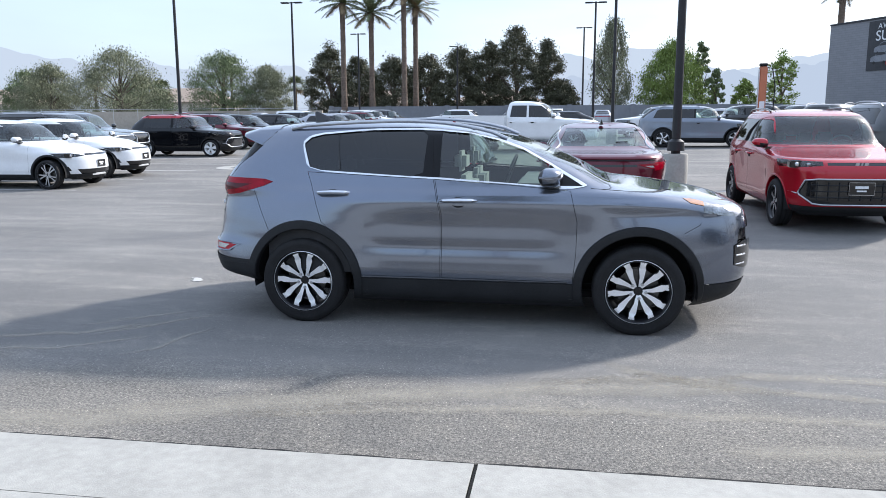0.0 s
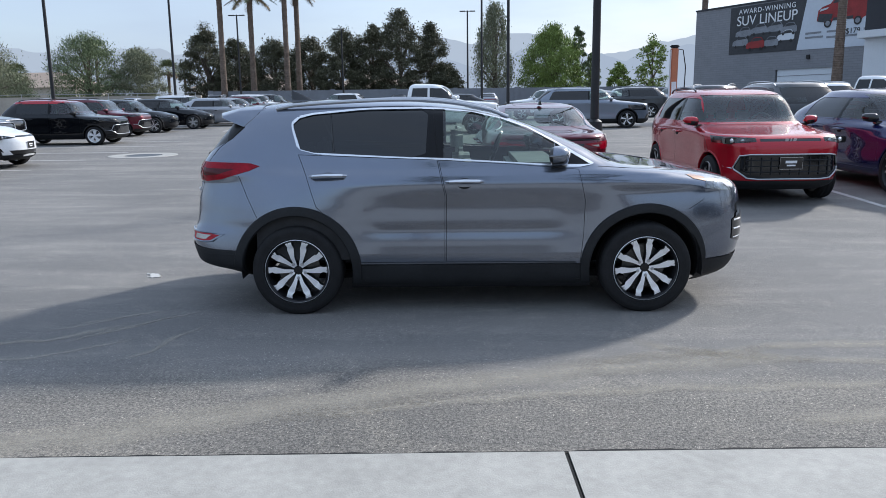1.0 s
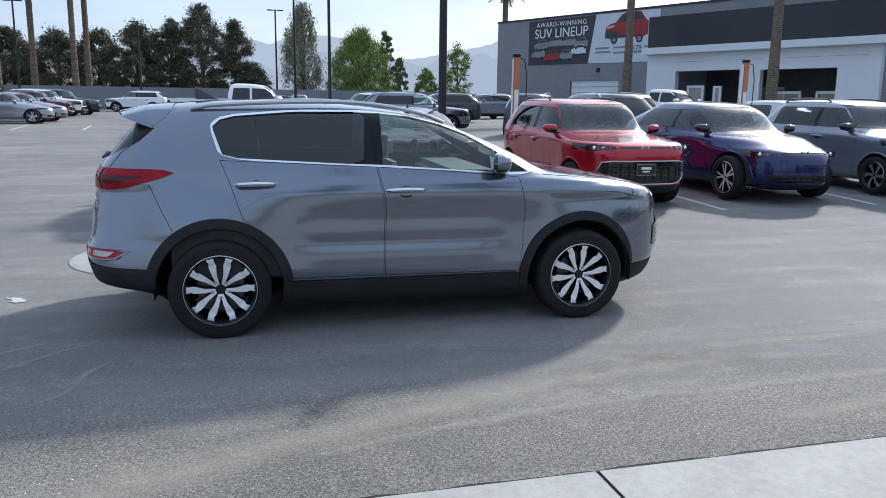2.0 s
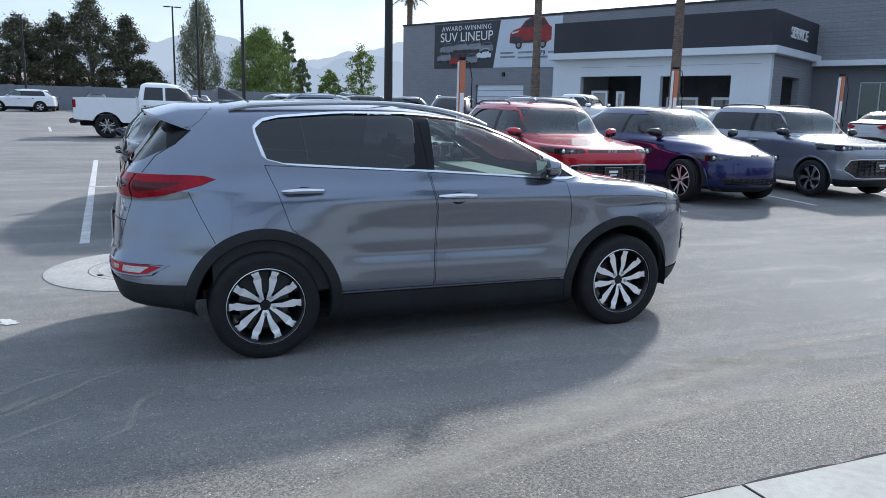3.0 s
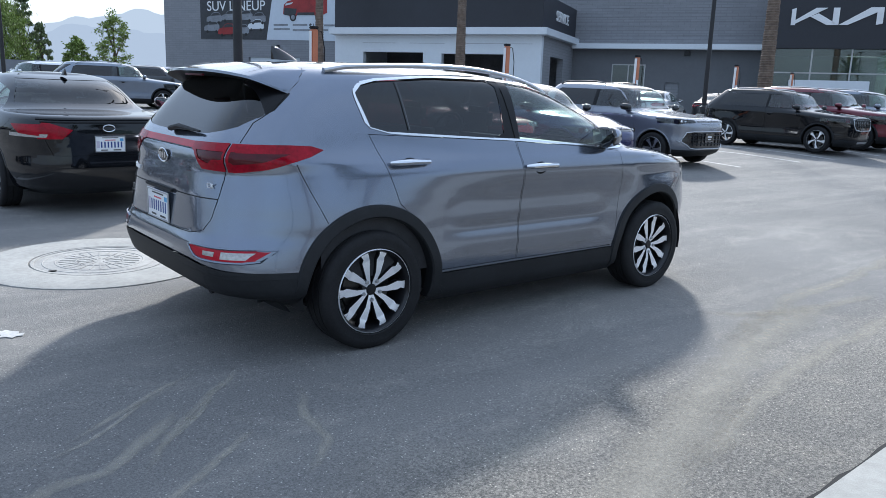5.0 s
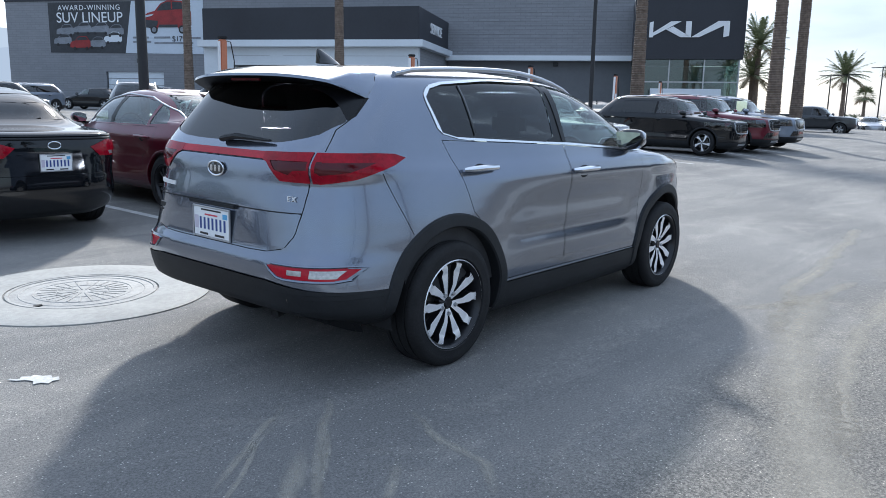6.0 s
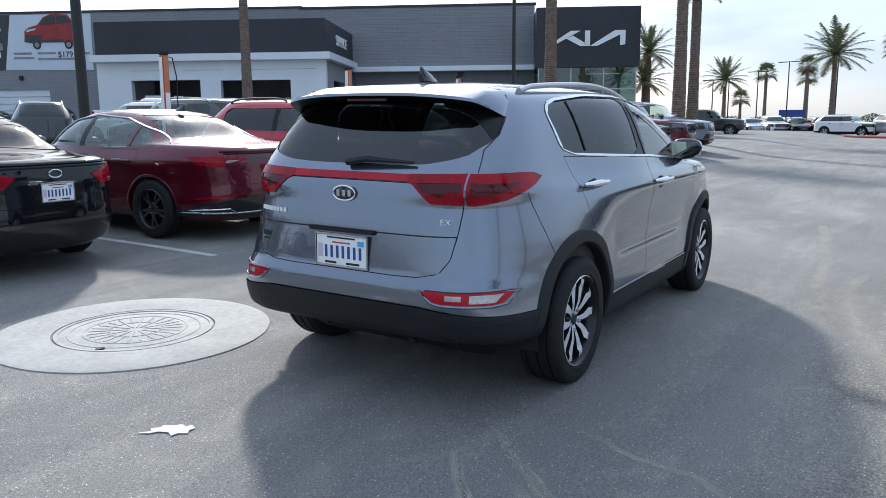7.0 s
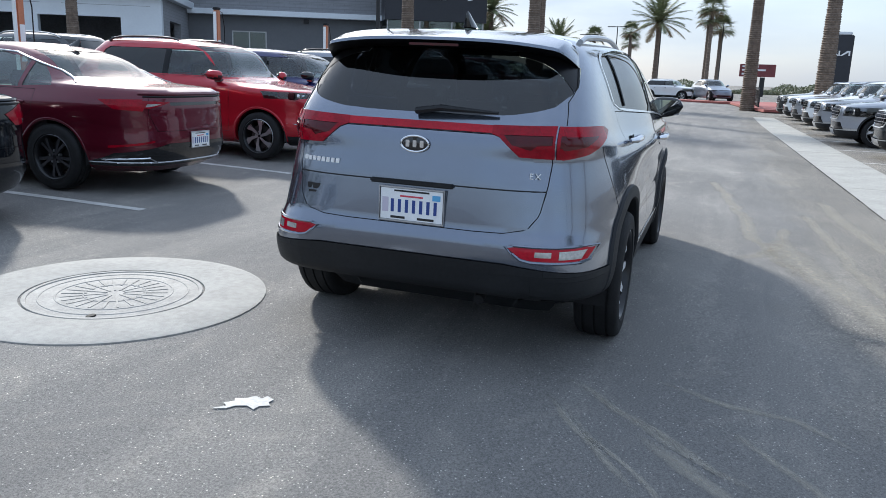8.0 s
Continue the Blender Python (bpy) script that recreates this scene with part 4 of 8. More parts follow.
def profile(length, width, height, wb, nose, hood, cowl, roof_f, roof_r, tail_z, deck=None, tumble=0.70, clear=0.20, box=0.0, front_over=None):
    """Front, rear and width curves of a common car. nose: height of the hood's front; cowl: (x, z); deck: (x, z) of a saloon's boot."""
    fo = front_over or (length - wb) * 0.47
    xf, xr = wb / 2 + fo, wb / 2 + fo - length
    zt = height
    front = [(clear, xf - 0.2), (clear + 0.08, xf - 0.06), (clear + 0.25, xf), (nose - 0.16, xf - 0.01), (nose - 0.05, xf - 0.06), (nose, xf - 0.14), ((nose * 1.3 + hood * 0.7) / 2, xf - 0.38), (hood - 0.02, (xf + cowl[0]) / 2 - 0.08), (cowl[1], cowl[0]), (zt - 0.11, roof_f + 0.12), (zt - 0.06, roof_f - 0.08), (zt - 0.03, roof_f - 0.33), (zt - 0.01, (roof_f + roof_r) / 2 + 0.25), (zt, (roof_f + roof_r) / 2 + 0.06)]
    if deck:
        rear = [(clear, xr + 0.25), (clear + 0.08, xr + 0.10), (clear + 0.28, xr), (deck[1] - 0.30, xr + 0.02), (deck[1] - 0.07, xr + 0.05), (deck[1] - 0.02, xr + 0.11), (deck[1] + 0.015, deck[0] - 0.18), (deck[1] + 0.05, deck[0]), (zt - 0.12, roof_r - 0.22), (zt - 0.055, roof_r + 0.08), (zt - 0.03, roof_r + 0.3), (zt - 0.01, (roof_f + roof_r) / 2 - 0.25), (zt, (roof_f + roof_r) / 2 - 0.06)]
    else:
        rear = [(clear, xr + 0.22), (clear + 0.08, xr + 0.08), (clear + 0.28, xr), (tail_z - 0.28, xr + 0.03), (tail_z, xr + 0.07), (zt - 0.12, roof_r - 0.02), (zt - 0.06, roof_r + 0.06), (zt - 0.03, roof_r + 0.3), (zt - 0.01, (roof_f + roof_r) / 2 - 0.25), (zt, (roof_f + roof_r) / 2 - 0.06)]
    h, b = width / 2, cowl[1]
    wide = [(clear, h - 0.16), (clear + 0.08, h - 0.05), (0.45, h - 0.022), (0.62, h - 0.03), (b - 0.25, h - 0.012), (b - 0.12, h), (b, h - 0.035), (b + 0.08, h - 0.065), ((b + zt) / 2 + 0.02, h * (1 + tumble) / 2 - 0.03 + box), (zt - 0.10, h * tumble + box), (zt - 0.05, h * (tumble - 0.07) + box), (zt - 0.025, h * (tumble - 0.19) + box), (zt - 0.009, h * 0.33), (zt, h * 0.06)]
    return front, rear, wide


def window_band(b, zt, x0, x1, lean_r, lean_f, pillar=-0.1, gap=0.05, drop=0.15):
    """Outlines of a rear and a front side window between the belt and the roof."""
    top = zt - drop
    a = [(x0, b + 0.035), (pillar - gap, b + 0.03), (pillar - gap, top), (x0 + lean_r + 0.06, top), (x0 + lean_r * 0.7, top - 0.05)]
    c = [(pillar + gap, b + 0.03), (x1, b + 0.025), (x1 - lean_f, top - 0.02), (x1 - lean_f - 0.1, top), (pillar + gap, top)]
    return [(a, "privacy"), (c, "clear")]


def doors_for(b, zt, x0, x1, wb, pillar, arch, sill=0.36):
    r = [(pillar - 0.004, sill), (pillar - 0.004, b), (x0 - 0.02, b), (x0 - 0.01, b - 0.2), (-wb / 2 + arch + 0.10, 0.62), (-wb / 2 + arch + 0.07, sill)]
    f = [(pillar + 0.004, sill), (wb / 2 - arch - 0.09, sill), (wb / 2 - arch - 0.07, b - 0.1), (wb / 2 - arch - 0.09, b), (pillar + 0.004, b)]
    return [r, f]


def car_spec(kind, step=0.05):
    """The common cars of the lot."""
    cr = ([(0.19, 3.6), (0.9, 3.8), (1.2, 3.4), (1.9, 3.0)], [(0.19, 4.5), (0.9, 4.6), (1.2, 4.2), (1.9, 3.2)])
    if kind == "boxy":
        f, r, w = profile(4.20, 1.80, 1.60, 2.60, 0.95, 1.02, (0.88, 1.07), 0.30, -1.62, 1.02, tumble=0.76, box=0.0)
        d = dict(front=f, rear=r, width=w, wb=2.60, r=0.325, rim=0.232, tyre=0.22, style="turbine", track=0.89, arch=0.375, belt=1.07, dash=0.52, cabin=(-1.5, 0.7))
        win = window_band(1.07, 1.60, -1.42, 0.66, 0.08, 0.36, -0.22, 0.045)
        d["doors"] = doors_for(1.085, 1.6, -1.05, 0.75, 2.6, -0.22, 0.375)
        d["handles"] = [(-0.93, 0.93, None), (-0.08, 0.93, None)]
        grille = soften([(-0.56, 0.36), (0.56, 0.36), (0.735, 0.50), (0.66, 0.70), (-0.66, 0.70), (-0.735, 0.50)], 1, 0.1)
        lamp = [(0.47, 0.872), (0.95, 0.83), (0.95, 0.935), (0.47, 0.925)]
        d["nose"] = [(grille, GLOSS_BLACK, "grille", -0.012), (lamp, LAMP_CLEAR, "headlamp", 0.002), (mirror(lamp), LAMP_CLEAR, "headlamp", 0.002), ([(-0.42, 0.875), (0.42, 0.875), (0.42, 0.912), (-0.42, 0.912)], GLOSS_BLACK, "lamp_bar", -0.004), ([(-1, 0.1), (1, 0.1), (1, 0.335), (-1, 0.335)], PLASTIC, "front_bumper_trim", 0.004)]
        d["side_lamp"] = [([(1.55, 0.93), (2.3, 0.945), (2.3, 0.85), (1.72, 0.87)], LAMP_CLEAR)]
        d["nose_line"] = [(grille + grille[:1], SATIN, 0.011), ([(0.735, 0.50), (0.80, 0.52), (0.845, 0.70)], SATIN, 0.010), ([(-0.735, 0.50), (-0.80, 0.52), (-0.845, 0.70)], SATIN, 0.010)]
        d["screen"] = [(-0.72, 1.095), (0.72, 1.095), (0.635, 1.50), (-0.635, 1.50)]
        d["back_glass"] = [(-0.62, 1.12), (0.62, 1.12), (0.56, 1.46), (-0.56, 1.46)]
        tl = [(-0.9, 0.80), (-0.64, 0.80), (-0.62, 1.15), (-0.60, 1.40), (-0.9, 1.40)]
        d["tail"] = [(tl, LAMP_RED, "tail_lamp", 0.004), (mirror(tl), LAMP_RED, "tail_lamp", 0.004)]
        d["mirror"], d["rails"], d["grid"] = (0.60, 1.07), (-1.35, -0.15, 0.60, GLOSS_BLACK), (0.42, 0.66, 0.60)
        d["flare"] = (0.03, None, 0.006)
        corner_front = [(0.19, 5.2), (0.9, 5.2), (1.0, 4.6), (1.2, 5.0), (1.6, 4.2)]
        d["corner"] = (corner_front, [(0.19, 5.0), (0.9, 5.5), (1.6, 4.5)])
    elif kind == "crossover":
        f, r, w = profile(4.68, 1.88, 1.55, 2.90, 0.80, 0.98, (1.05, 1.04), 0.28, -1.55, 1.08, tumble=0.69)
        d = dict(front=f, rear=r, width=w, wb=2.90, r=0.352, rim=0.255, tyre=0.235, style="five", track=0.93, arch=0.405, belt=1.04, dash=0.62, cabin=(-1.6, 0.8))
        win = window_band(1.04, 1.55, -1.45, 0.76, 0.20, 0.52, -0.22, 0.035)
        d["doors"] = doors_for(1.055, 1.55, -1.25, 0.8, 2.9, -0.22, 0.405, 0.33)
        d["handles"] = [(-1.0, 0.92, None), (-0.08, 0.90, None)]
        lamp = [(0.42, 0.74), (0.78, 0.69), (0.82, 0.80), (0.62, 0.80)]
        low = [(-0.52, 0.33), (0.52, 0.33), (0.60, 0.44), (-0.60, 0.44)]
        d["nose"] = [(lamp, LAMP_CLEAR, "headlamp", 0.002), (mirror(lamp), LAMP_CLEAR, "headlamp", 0.002), ([(-0.42, 0.745), (0.42, 0.745), (0.40, 0.785), (-0.40, 0.785)], GLOSS_BLACK, "grille_strip", -0.006), (low, GLOSS_BLACK, "lower_grille", -0.012), ([(0.66, 0.40), (0.93, 0.46), (0.93, 0.55), (0.70, 0.50)], GLOSS_BLACK, "air_duct", -0.012), ([(-0.70, 0.50), (-0.93, 0.55), (-0.93, 0.46), (-0.66, 0.40)], GLOSS_BLACK, "air_duct", -0.012), ([(-1, 0.1), (1, 0.1), (1, 0.28), (-1, 0.28)], PLASTIC, "front_bumper_trim", 0.004)]
        d["screen"] = [(-0.76, 1.065), (0.76, 1.065), (0.60, 1.46), (-0.60, 1.46)]
        d["back_glass"] = [(-0.60, 1.14), (0.60, 1.14), (0.50, 1.44), (-0.50, 1.44)]
        tl = [(-0.96, 0.92), (0.96, 0.92), (0.96, 0.99), (-0.96, 0.99)]
        d["tail"] = [(tl, LAMP_RED, "tail_lamp", 0.004)]
        d["mirror"], d["grid"] = (0.66, 1.06), (0.345, 0.43, 0.50)
        d["flare"] = (0.035, None, 0.012)
        d["corner"] = ([(0.19, 3.0), (0.8, 3.0), (1.1, 3.4), (1.6, 3.2)], cr[1])
    elif kind == "suv":
        f, r, w = profile(4.90, 1.94, 1.72, 2.86, 1.02, 1.12, (1.02, 1.17), 0.36, -1.95, 1.12, tumble=0.72)
        d = dict(front=f, rear=r, width=w, wb=2.86, r=0.372, rim=0.262, tyre=0.24, style="star", track=0.95, arch=0.43, belt=1.17, dash=0.62, cabin=(-1.9, 0.8))
        win = window_band(1.17, 1.72, -1.85, 0.76, 0.22, 0.44, -0.18, 0.035)
        d["doors"] = doors_for(1.185, 1.72, -1.2, 0.8, 2.86, -0.18, 0.43, 0.40)
        d["handles"] = [(-0.98, 1.05, None), (-0.04, 1.03, None)]
        grille = soften([(-0.50, 0.66), (0.50, 0.66), (0.60, 0.82), (0.58, 0.995), (-0.58, 0.995), (-0.60, 0.82)], 1, 0.15)
        lamp = [(0.66, 0.76), (0.97, 0.74), (0.97, 0.98), (0.68, 0.98)]
        d["nose"] = [(grille, GLOSS_BLACK, "grille", -0.012), (lamp, LAMP_CLEAR, "headlamp", 0.003), (mirror(lamp), LAMP_CLEAR, "headlamp", 0.003), ([(-0.70, 0.42), (0.70, 0.42), (0.62, 0.60), (-0.62, 0.60)], GLOSS_BLACK, "lower_grille", -0.015), ([(-0.5, 0.30), (0.5, 0.30), (0.55, 0.36), (-0.55, 0.36)], SATIN, "skid_plate", 0.004), ([(-1.1, 0.1), (1.1, 0.1), (1.1, 0.40), (-1.1, 0.40)], PLASTIC, "front_bumper_trim", 0.004)]
        d["nose_line"] = [(grille + grille[:1], SATIN, 0.014)]
        d["screen"] = [(-0.80, 1.20), (0.80, 1.20), (0.66, 1.62), (-0.66, 1.62)]
        d["back_glass"] = [(-0.68, 1.20), (0.68, 1.20), (0.60, 1.58), (-0.60, 1.58)]
        tl = [(-0.99, 0.85), (-0.74, 0.85), (-0.70, 1.14), (-0.99, 1.14)]
        d["tail"] = [(tl, LAMP_RED, "tail_lamp", 0.004), (mirror(tl), LAMP_RED, "tail_lamp", 0.004), ([(-1.1, 0.1), (1.1, 0.1), (1.1, 0.45), (-1.1, 0.45)], PLASTIC, "rear_bumper_trim", 0.004)]
        d["mirror"], d["rails"], d["grid"] = (0.70, 1.18), (-1.65, 0.0, 0.62, SATIN), (0.74, 0.97, 0.52)
        d["side_trim"] = [([(-2.6, 0.1), (2.6, 0.1), (2.6, 0.40), (-2.6, 0.40)], PLASTIC)]
        d["flare"] = (0.05, PLASTIC, 0.012)
        d["corner"] = ([(0.19, 4.0), (1.0, 4.2), (1.2, 4.2), (1.8, 3.4)], cr[1])
    else:
        f, r, w = profile(4.85, 1.85, 1.445, 2.84, 0.76, 0.90, (0.98, 0.97), 0.22, -1.02, 1.05, deck=(-1.72, 1.05) if kind == "fastback" else (-1.70, 1.03), tumble=0.68, front_over=0.92)
        d = dict(front=f, rear=r, width=w, wb=2.84, r=0.33, rim=0.222, tyre=0.215, style="grey", track=0.905, arch=0.37, belt=0.97, dash=0.55, cabin=(-1.4, 0.75))
        win = [([(-1.02, 1.0), (-0.26, 1.0), (-0.26, 1.335), (-0.62, 1.335), (-1.02, 1.27)], "tinted"), ([(-0.18, 1.0), (0.70, 0.995), (0.16, 1.315), (0.06, 1.335), (-0.18, 1.335)], "tinted"), ([(-1.42, 1.03), (-1.07, 1.01), (-1.07, 1.255), (-1.16, 1.23)], "tinted")]
        d["doors"] = doors_for(0.985, 1.445, -1.22, 0.76, 2.84, -0.22, 0.37, 0.31)
        d["handles"] = [(-1.0, 0.86, None), (-0.05, 0.85, None)]
        lamp = [(0.48, 0.66), (0.95, 0.66), (0.95, 0.76), (0.52, 0.73)]
        d["nose"] = [(lamp, LAMP_CLEAR, "headlamp", 0.002), (mirror(lamp), LAMP_CLEAR, "headlamp", 0.002), ([(-0.5, 0.36), (0.5, 0.36), (0.56, 0.60), (-0.56, 0.60)], GLOSS_BLACK, "grille", -0.012)]
        d["screen"] = [(-0.72, 0.995), (0.72, 0.995), (0.56, 1.37), (-0.56, 1.37)]
        d["back_glass"] = [(-0.66, 1.115), (0.66, 1.115), (0.52, 1.365), (-0.52, 1.365)]
        d["dark_back"] = kind == "sedan"
        d["mirror"] = (0.62, 0.99)
        d["flare"] = (0.025, None, 0.005)
        d["corner"] = ([(0.19, 3.2), (0.8, 3.2), (1.1, 3.4), (1.5, 3.0)], [(0.19, 4.2), (0.9, 4.0), (1.1, 3.6), (1.5, 3.0)])
        tl = [(-0.95, 0.78), (-0.46, 0.79), (-0.36, 0.88), (-0.56, 0.945), (-0.95, 0.965)] if kind == "sedan" else [(-0.95, 0.825), (-0.60, 0.845), (-0.40, 0.905), (-0.95, 0.935)]
        kw = [(-0.74, 0.852), (-0.60, 0.860), (-0.50, 0.888), (-0.72, 0.886)]
        kr = [(-0.80, 0.452), (-0.58, 0.512), (-0.58, 0.532), (-0.80, 0.475)]
        tw = [(-0.84, 0.80), (-0.60, 0.80), (-0.58, 0.835), (-0.84, 0.835)]
        # On the fastback the black bar also paints shade under the boot lip.
        d["tail"] = ([(tw, LAMP_WHITE, "reversing_lamp", 0.005), (mirror(tw), LAMP_WHITE, "reversing_lamp", 0.005)] if kind == "sedan" else [([(-0.40, 0.872), (0.40, 0.872), (0.40, 0.905), (-0.40, 0.905)], GLOSS_BLACK, "light_bar", -0.004), (kw, LAMP_WHITE, "reversing_lamp", 0.005), (mirror(kw), LAMP_WHITE, "reversing_lamp", 0.005), (kr, LAMP_RED, "reflector", 0.006), (mirror(kr), LAMP_RED, "reflector", 0.006)]) + [(tl, LAMP_RED, "tail_lamp", 0.006), (mirror(tl), LAMP_RED, "tail_lamp", 0.006), ([(-0.84, 0.27), (0.84, 0.27), (0.78, 0.40), (0.45, 0.50), (-0.45, 0.50), (-0.78, 0.40)], GLOSS_BLACK, "diffuser", 0.004)]
        d["side_lamp"] = [([(-1.95, 0.92), (-2.6, 0.94), (-2.6, 0.80), (-2.1, 0.83)], LAMP_RED)]
        d["tail_gap"] = [[(-0.55, 0.62), (0.55, 0.62), (0.62, 0.80), (0.60, 0.99), (-0.60, 0.99), (-0.62, 0.80)]]
        d["fin"] = (-0.92, 1.425)
        # Dark tube under the boot lip: undercut shade painted in, not trim.
        d["tail_line"] = [([(-0.66, 0.985), (0.66, 0.985)], BLACK_PAINT if kind == "sedan" else MAROON, 0.016), ([(-0.64, 0.958), (0.64, 0.958)], GAP_AND_SHADE, 0.009)] + ([([(s * 0.74, 0.30), (s * 0.80, 0.335), (s * 0.60, 0.355), (s * 0.52, 0.31), (s * 0.74, 0.30)], CHROME, 0.010) for s in (-1, 1)] + [([(-0.82, 0.305), (0.82, 0.305)], SATIN, 0.010)] if kind == "fastback" else [])
    d["side_glass"] = win
    band = d["side_glass"]
    d["side_black"] = [[band[0][0][1], band[1][0][0], band[1][0][-1], band[0][0][2]]]
    d["step"] = step
    d["kind"] = kind
    return d


def grille_net(car, skin, spec, mat=PLASTIC):
    """Raised bars across a front grille."""
    lo, hi, half = spec["grid"]
    n = 3 if hi - lo > 0.15 else 2
    for i in range(n):
        z = lo + (hi - lo) * (i + 0.5) / n
        part("grille_bar", tube([(skin.nose(y, z) - 0.006, y, z) for y in np.linspace(-half, half, 12)], 0.009, 6), mat, car, "dark grille bar")
    for i in range(9):
        y = -half + 2 * half * (i + 0.5) / 9
        part("grille_bar", tube([(skin.nose(y, z) - 0.005, y, z) for z in np.linspace(lo, hi, 4)], 0.008, 6), mat, car, "dark grille bar")


def front_badge(car, skin, z, mat=SATIN, size=1.0):
    """The maker's mark as a plain slanted bar shape."""
    for y, w in ((-0.055, 0.028), (0.0, 0.012), (0.055, 0.028)):
        x = skin.nose(y * size, z)
        part("badge", prism([(-w, -0.018), (w * 0.6, -0.018), (w, 0.018), (-w * 0.6, 0.018)], 0.008, Matrix.Translation((x, y * size, z)) @ pose(0, 0, 0, 90, 0, 90) @ Matrix.Diagonal((size, size, 1, 1))), mat, car, "bright badge stroke", 0)


def lamp_insides(car, skin, spec):
    """Reflectors and projector lenses behind clear headlamp covers."""
    for poly, mat, nm, _ in spec.get("nose", ()):
        if nm != "headlamp":
            continue
        ys, zs = [p[0] for p in poly], [p[1] for p in poly]
        yc, zc = (min(ys) + max(ys)) / 2 * 0.96, (min(zs) + max(zs)) / 2
        x = skin.nose(yc, zc)
        h = max(zs) - min(zs)
        b = bmesh.new()
        put_box(b, x - 0.16, x - 0.045, yc - 0.17, yc + 0.17, zc - h * 0.42, zc + h * 0.42, 0.012)
        housing = part("lamp_housing", b, GLOSS_BLACK, car, "dark lamp housing")
        for k in (-0.08, 0.07):
            part("projector", lathe([(0, 0.03), (h * 0.22, 0.024), (h * 0.34, 0.0), (h * 0.36, -0.02)], 16, Matrix.Translation((x - 0.05, yc + k, zc)) @ pose(0, 0, 0, 0, 90, 0)), REFLECTOR, housing, "bright projector lens")


# ---- ground ----
def asphalt_material():
    m = bpy.data.materials.new("worn asphalt")
    m.use_nodes = True
    n, l = m.node_tree.nodes, m.node_tree.links
    b = n["Principled BSDF"]
    co = n.new("ShaderNodeTexCoord")

    def tex(scale, detail=4, rough=0.5, stretch=None, warp=0.0):
        t = n.new("ShaderNodeTexNoise")
        t.inputs["Scale"].default_value, t.inputs["Detail"].default_value, t.inputs["Roughness"].default_value = scale, detail, rough
        t.inputs["Distortion"].default_value = warp
        if stretch:
            mp = n.new("ShaderNodeMapping")
            mp.inputs["Scale"].default_value = stretch[:3]
            mp.inputs["Rotation"].default_value = (0, 0, radians(stretch[3]))
            l.new(co.outputs["Object"], mp.inputs["Vector"]), l.new(mp.outputs["Vector"], t.inputs["Vector"])
        else:
            l.new(co.outputs["Object"], t.inputs["Vector"])
        return t.outputs["Fac"]

    def ramp(src, lo, hi, a, c):
        r = n.new("ShaderNodeValToRGB")
        r.color_ramp.elements[0].position, r.color_ramp.elements[1].position = lo, hi
        r.color_ramp.elements[0].color, r.color_ramp.elements[1].color = (*a, 1), (*c, 1)
        l.new(src, r.inputs["Fac"])
        return r.outputs["Color"]

    def mix(kind, f, a, c):
        x = n.new("ShaderNodeMix")
        x.data_type, x.blend_type = "RGBA", kind
        x.inputs[0].default_value = f
        l.new(a, x.inputs[6]), l.new(c, x.inputs[7])
        return x.outputs[2]

    base = ramp(tex(0.35, 5), 0.35, 0.68, (0.180, 0.176, 0.170), (0.242, 0.234, 0.222))
    streak = ramp(tex(0.8, 6, 0.6, (0.35, 2.2, 1, 4), 0.6), 0.45, 0.75, (0.86, 0.86, 0.86), (1.22, 1.20, 1.16))
    base = mix("MULTIPLY", 1.0, base, streak)
    swirl = ramp(tex(1.3, 5, 0.6, None, 3.0), 0.54, 0.70, (0.97, 0.97, 0.98), (1.20, 1.18, 1.15))
    base = mix("MULTIPLY", 0.8, base, swirl)
    grit = ramp(tex(95, 4, 0.85), 0.38, 0.63, (0.58, 0.58, 0.585), (1.44, 1.43, 1.41))
    base = mix("MULTIPLY", 0.85, base, grit)
    coarse = ramp(tex(62, 4, 0.8), 0.40, 0.60, (0.56, 0.55, 0.53), (1.45, 1.39, 1.28))
    sep, shift, edge = n.new("ShaderNodeSeparateXYZ"), n.new("ShaderNodeMath"), n.new("ShaderNodeMapRange")
    l.new(co.outputs["Object"], sep.inputs[0])
    shift.operation = "MULTIPLY_ADD"
    shift.inputs[1].default_value = 1.6
    l.new(tex(0.9, 4), shift.inputs[0]), l.new(sep.outputs["Y"], shift.inputs[2])
    edge.inputs["From Min"].default_value, edge.inputs["From Max"].default_value = -1.1, -1.75
    l.new(shift.outputs[0], edge.inputs["Value"])
    old = n.new("ShaderNodeMix")
    old.data_type, old.blend_type = "RGBA", "MULTIPLY"
    l.new(edge.outputs["Result"], old.inputs[0]), l.new(base, old.inputs[6]), l.new(coarse, old.inputs[7])
    base = old.outputs[2]
    v = n.new("ShaderNodeTexVoronoi")
    v.inputs["Scale"].default_value = 55
    l.new(co.outputs["Object"], v.inputs["Vector"])
    chips = ramp(v.outputs["Distance"], 0.14, 0.22, (3.0, 2.95, 2.85), (1, 1, 1))
    sparse = ramp(tex(38, 3, 0.7), 0.50, 0.56, (0, 0, 0), (1, 1, 1))
    pick = n.new("ShaderNodeMix")
    pick.data_type, pick.blend_type = "RGBA", "MULTIPLY"
    l.new(sparse, pick.inputs[0]), l.new(base, pick.inputs[6]), l.new(chips, pick.inputs[7])
    base = pick.outputs[2]
    l.new(base, b.inputs["Base Color"])
    b.inputs["Roughness"].default_value = 0.86
    b.inputs["Specular IOR Level"].default_value = 0.3
    bp = n.new("ShaderNodeBump")
    bp.inputs["Strength"].default_value, bp.inputs["Distance"].default_value = 0.8, 0.008
    l.new(tex(150, 5, 0.7), bp.inputs["Height"])
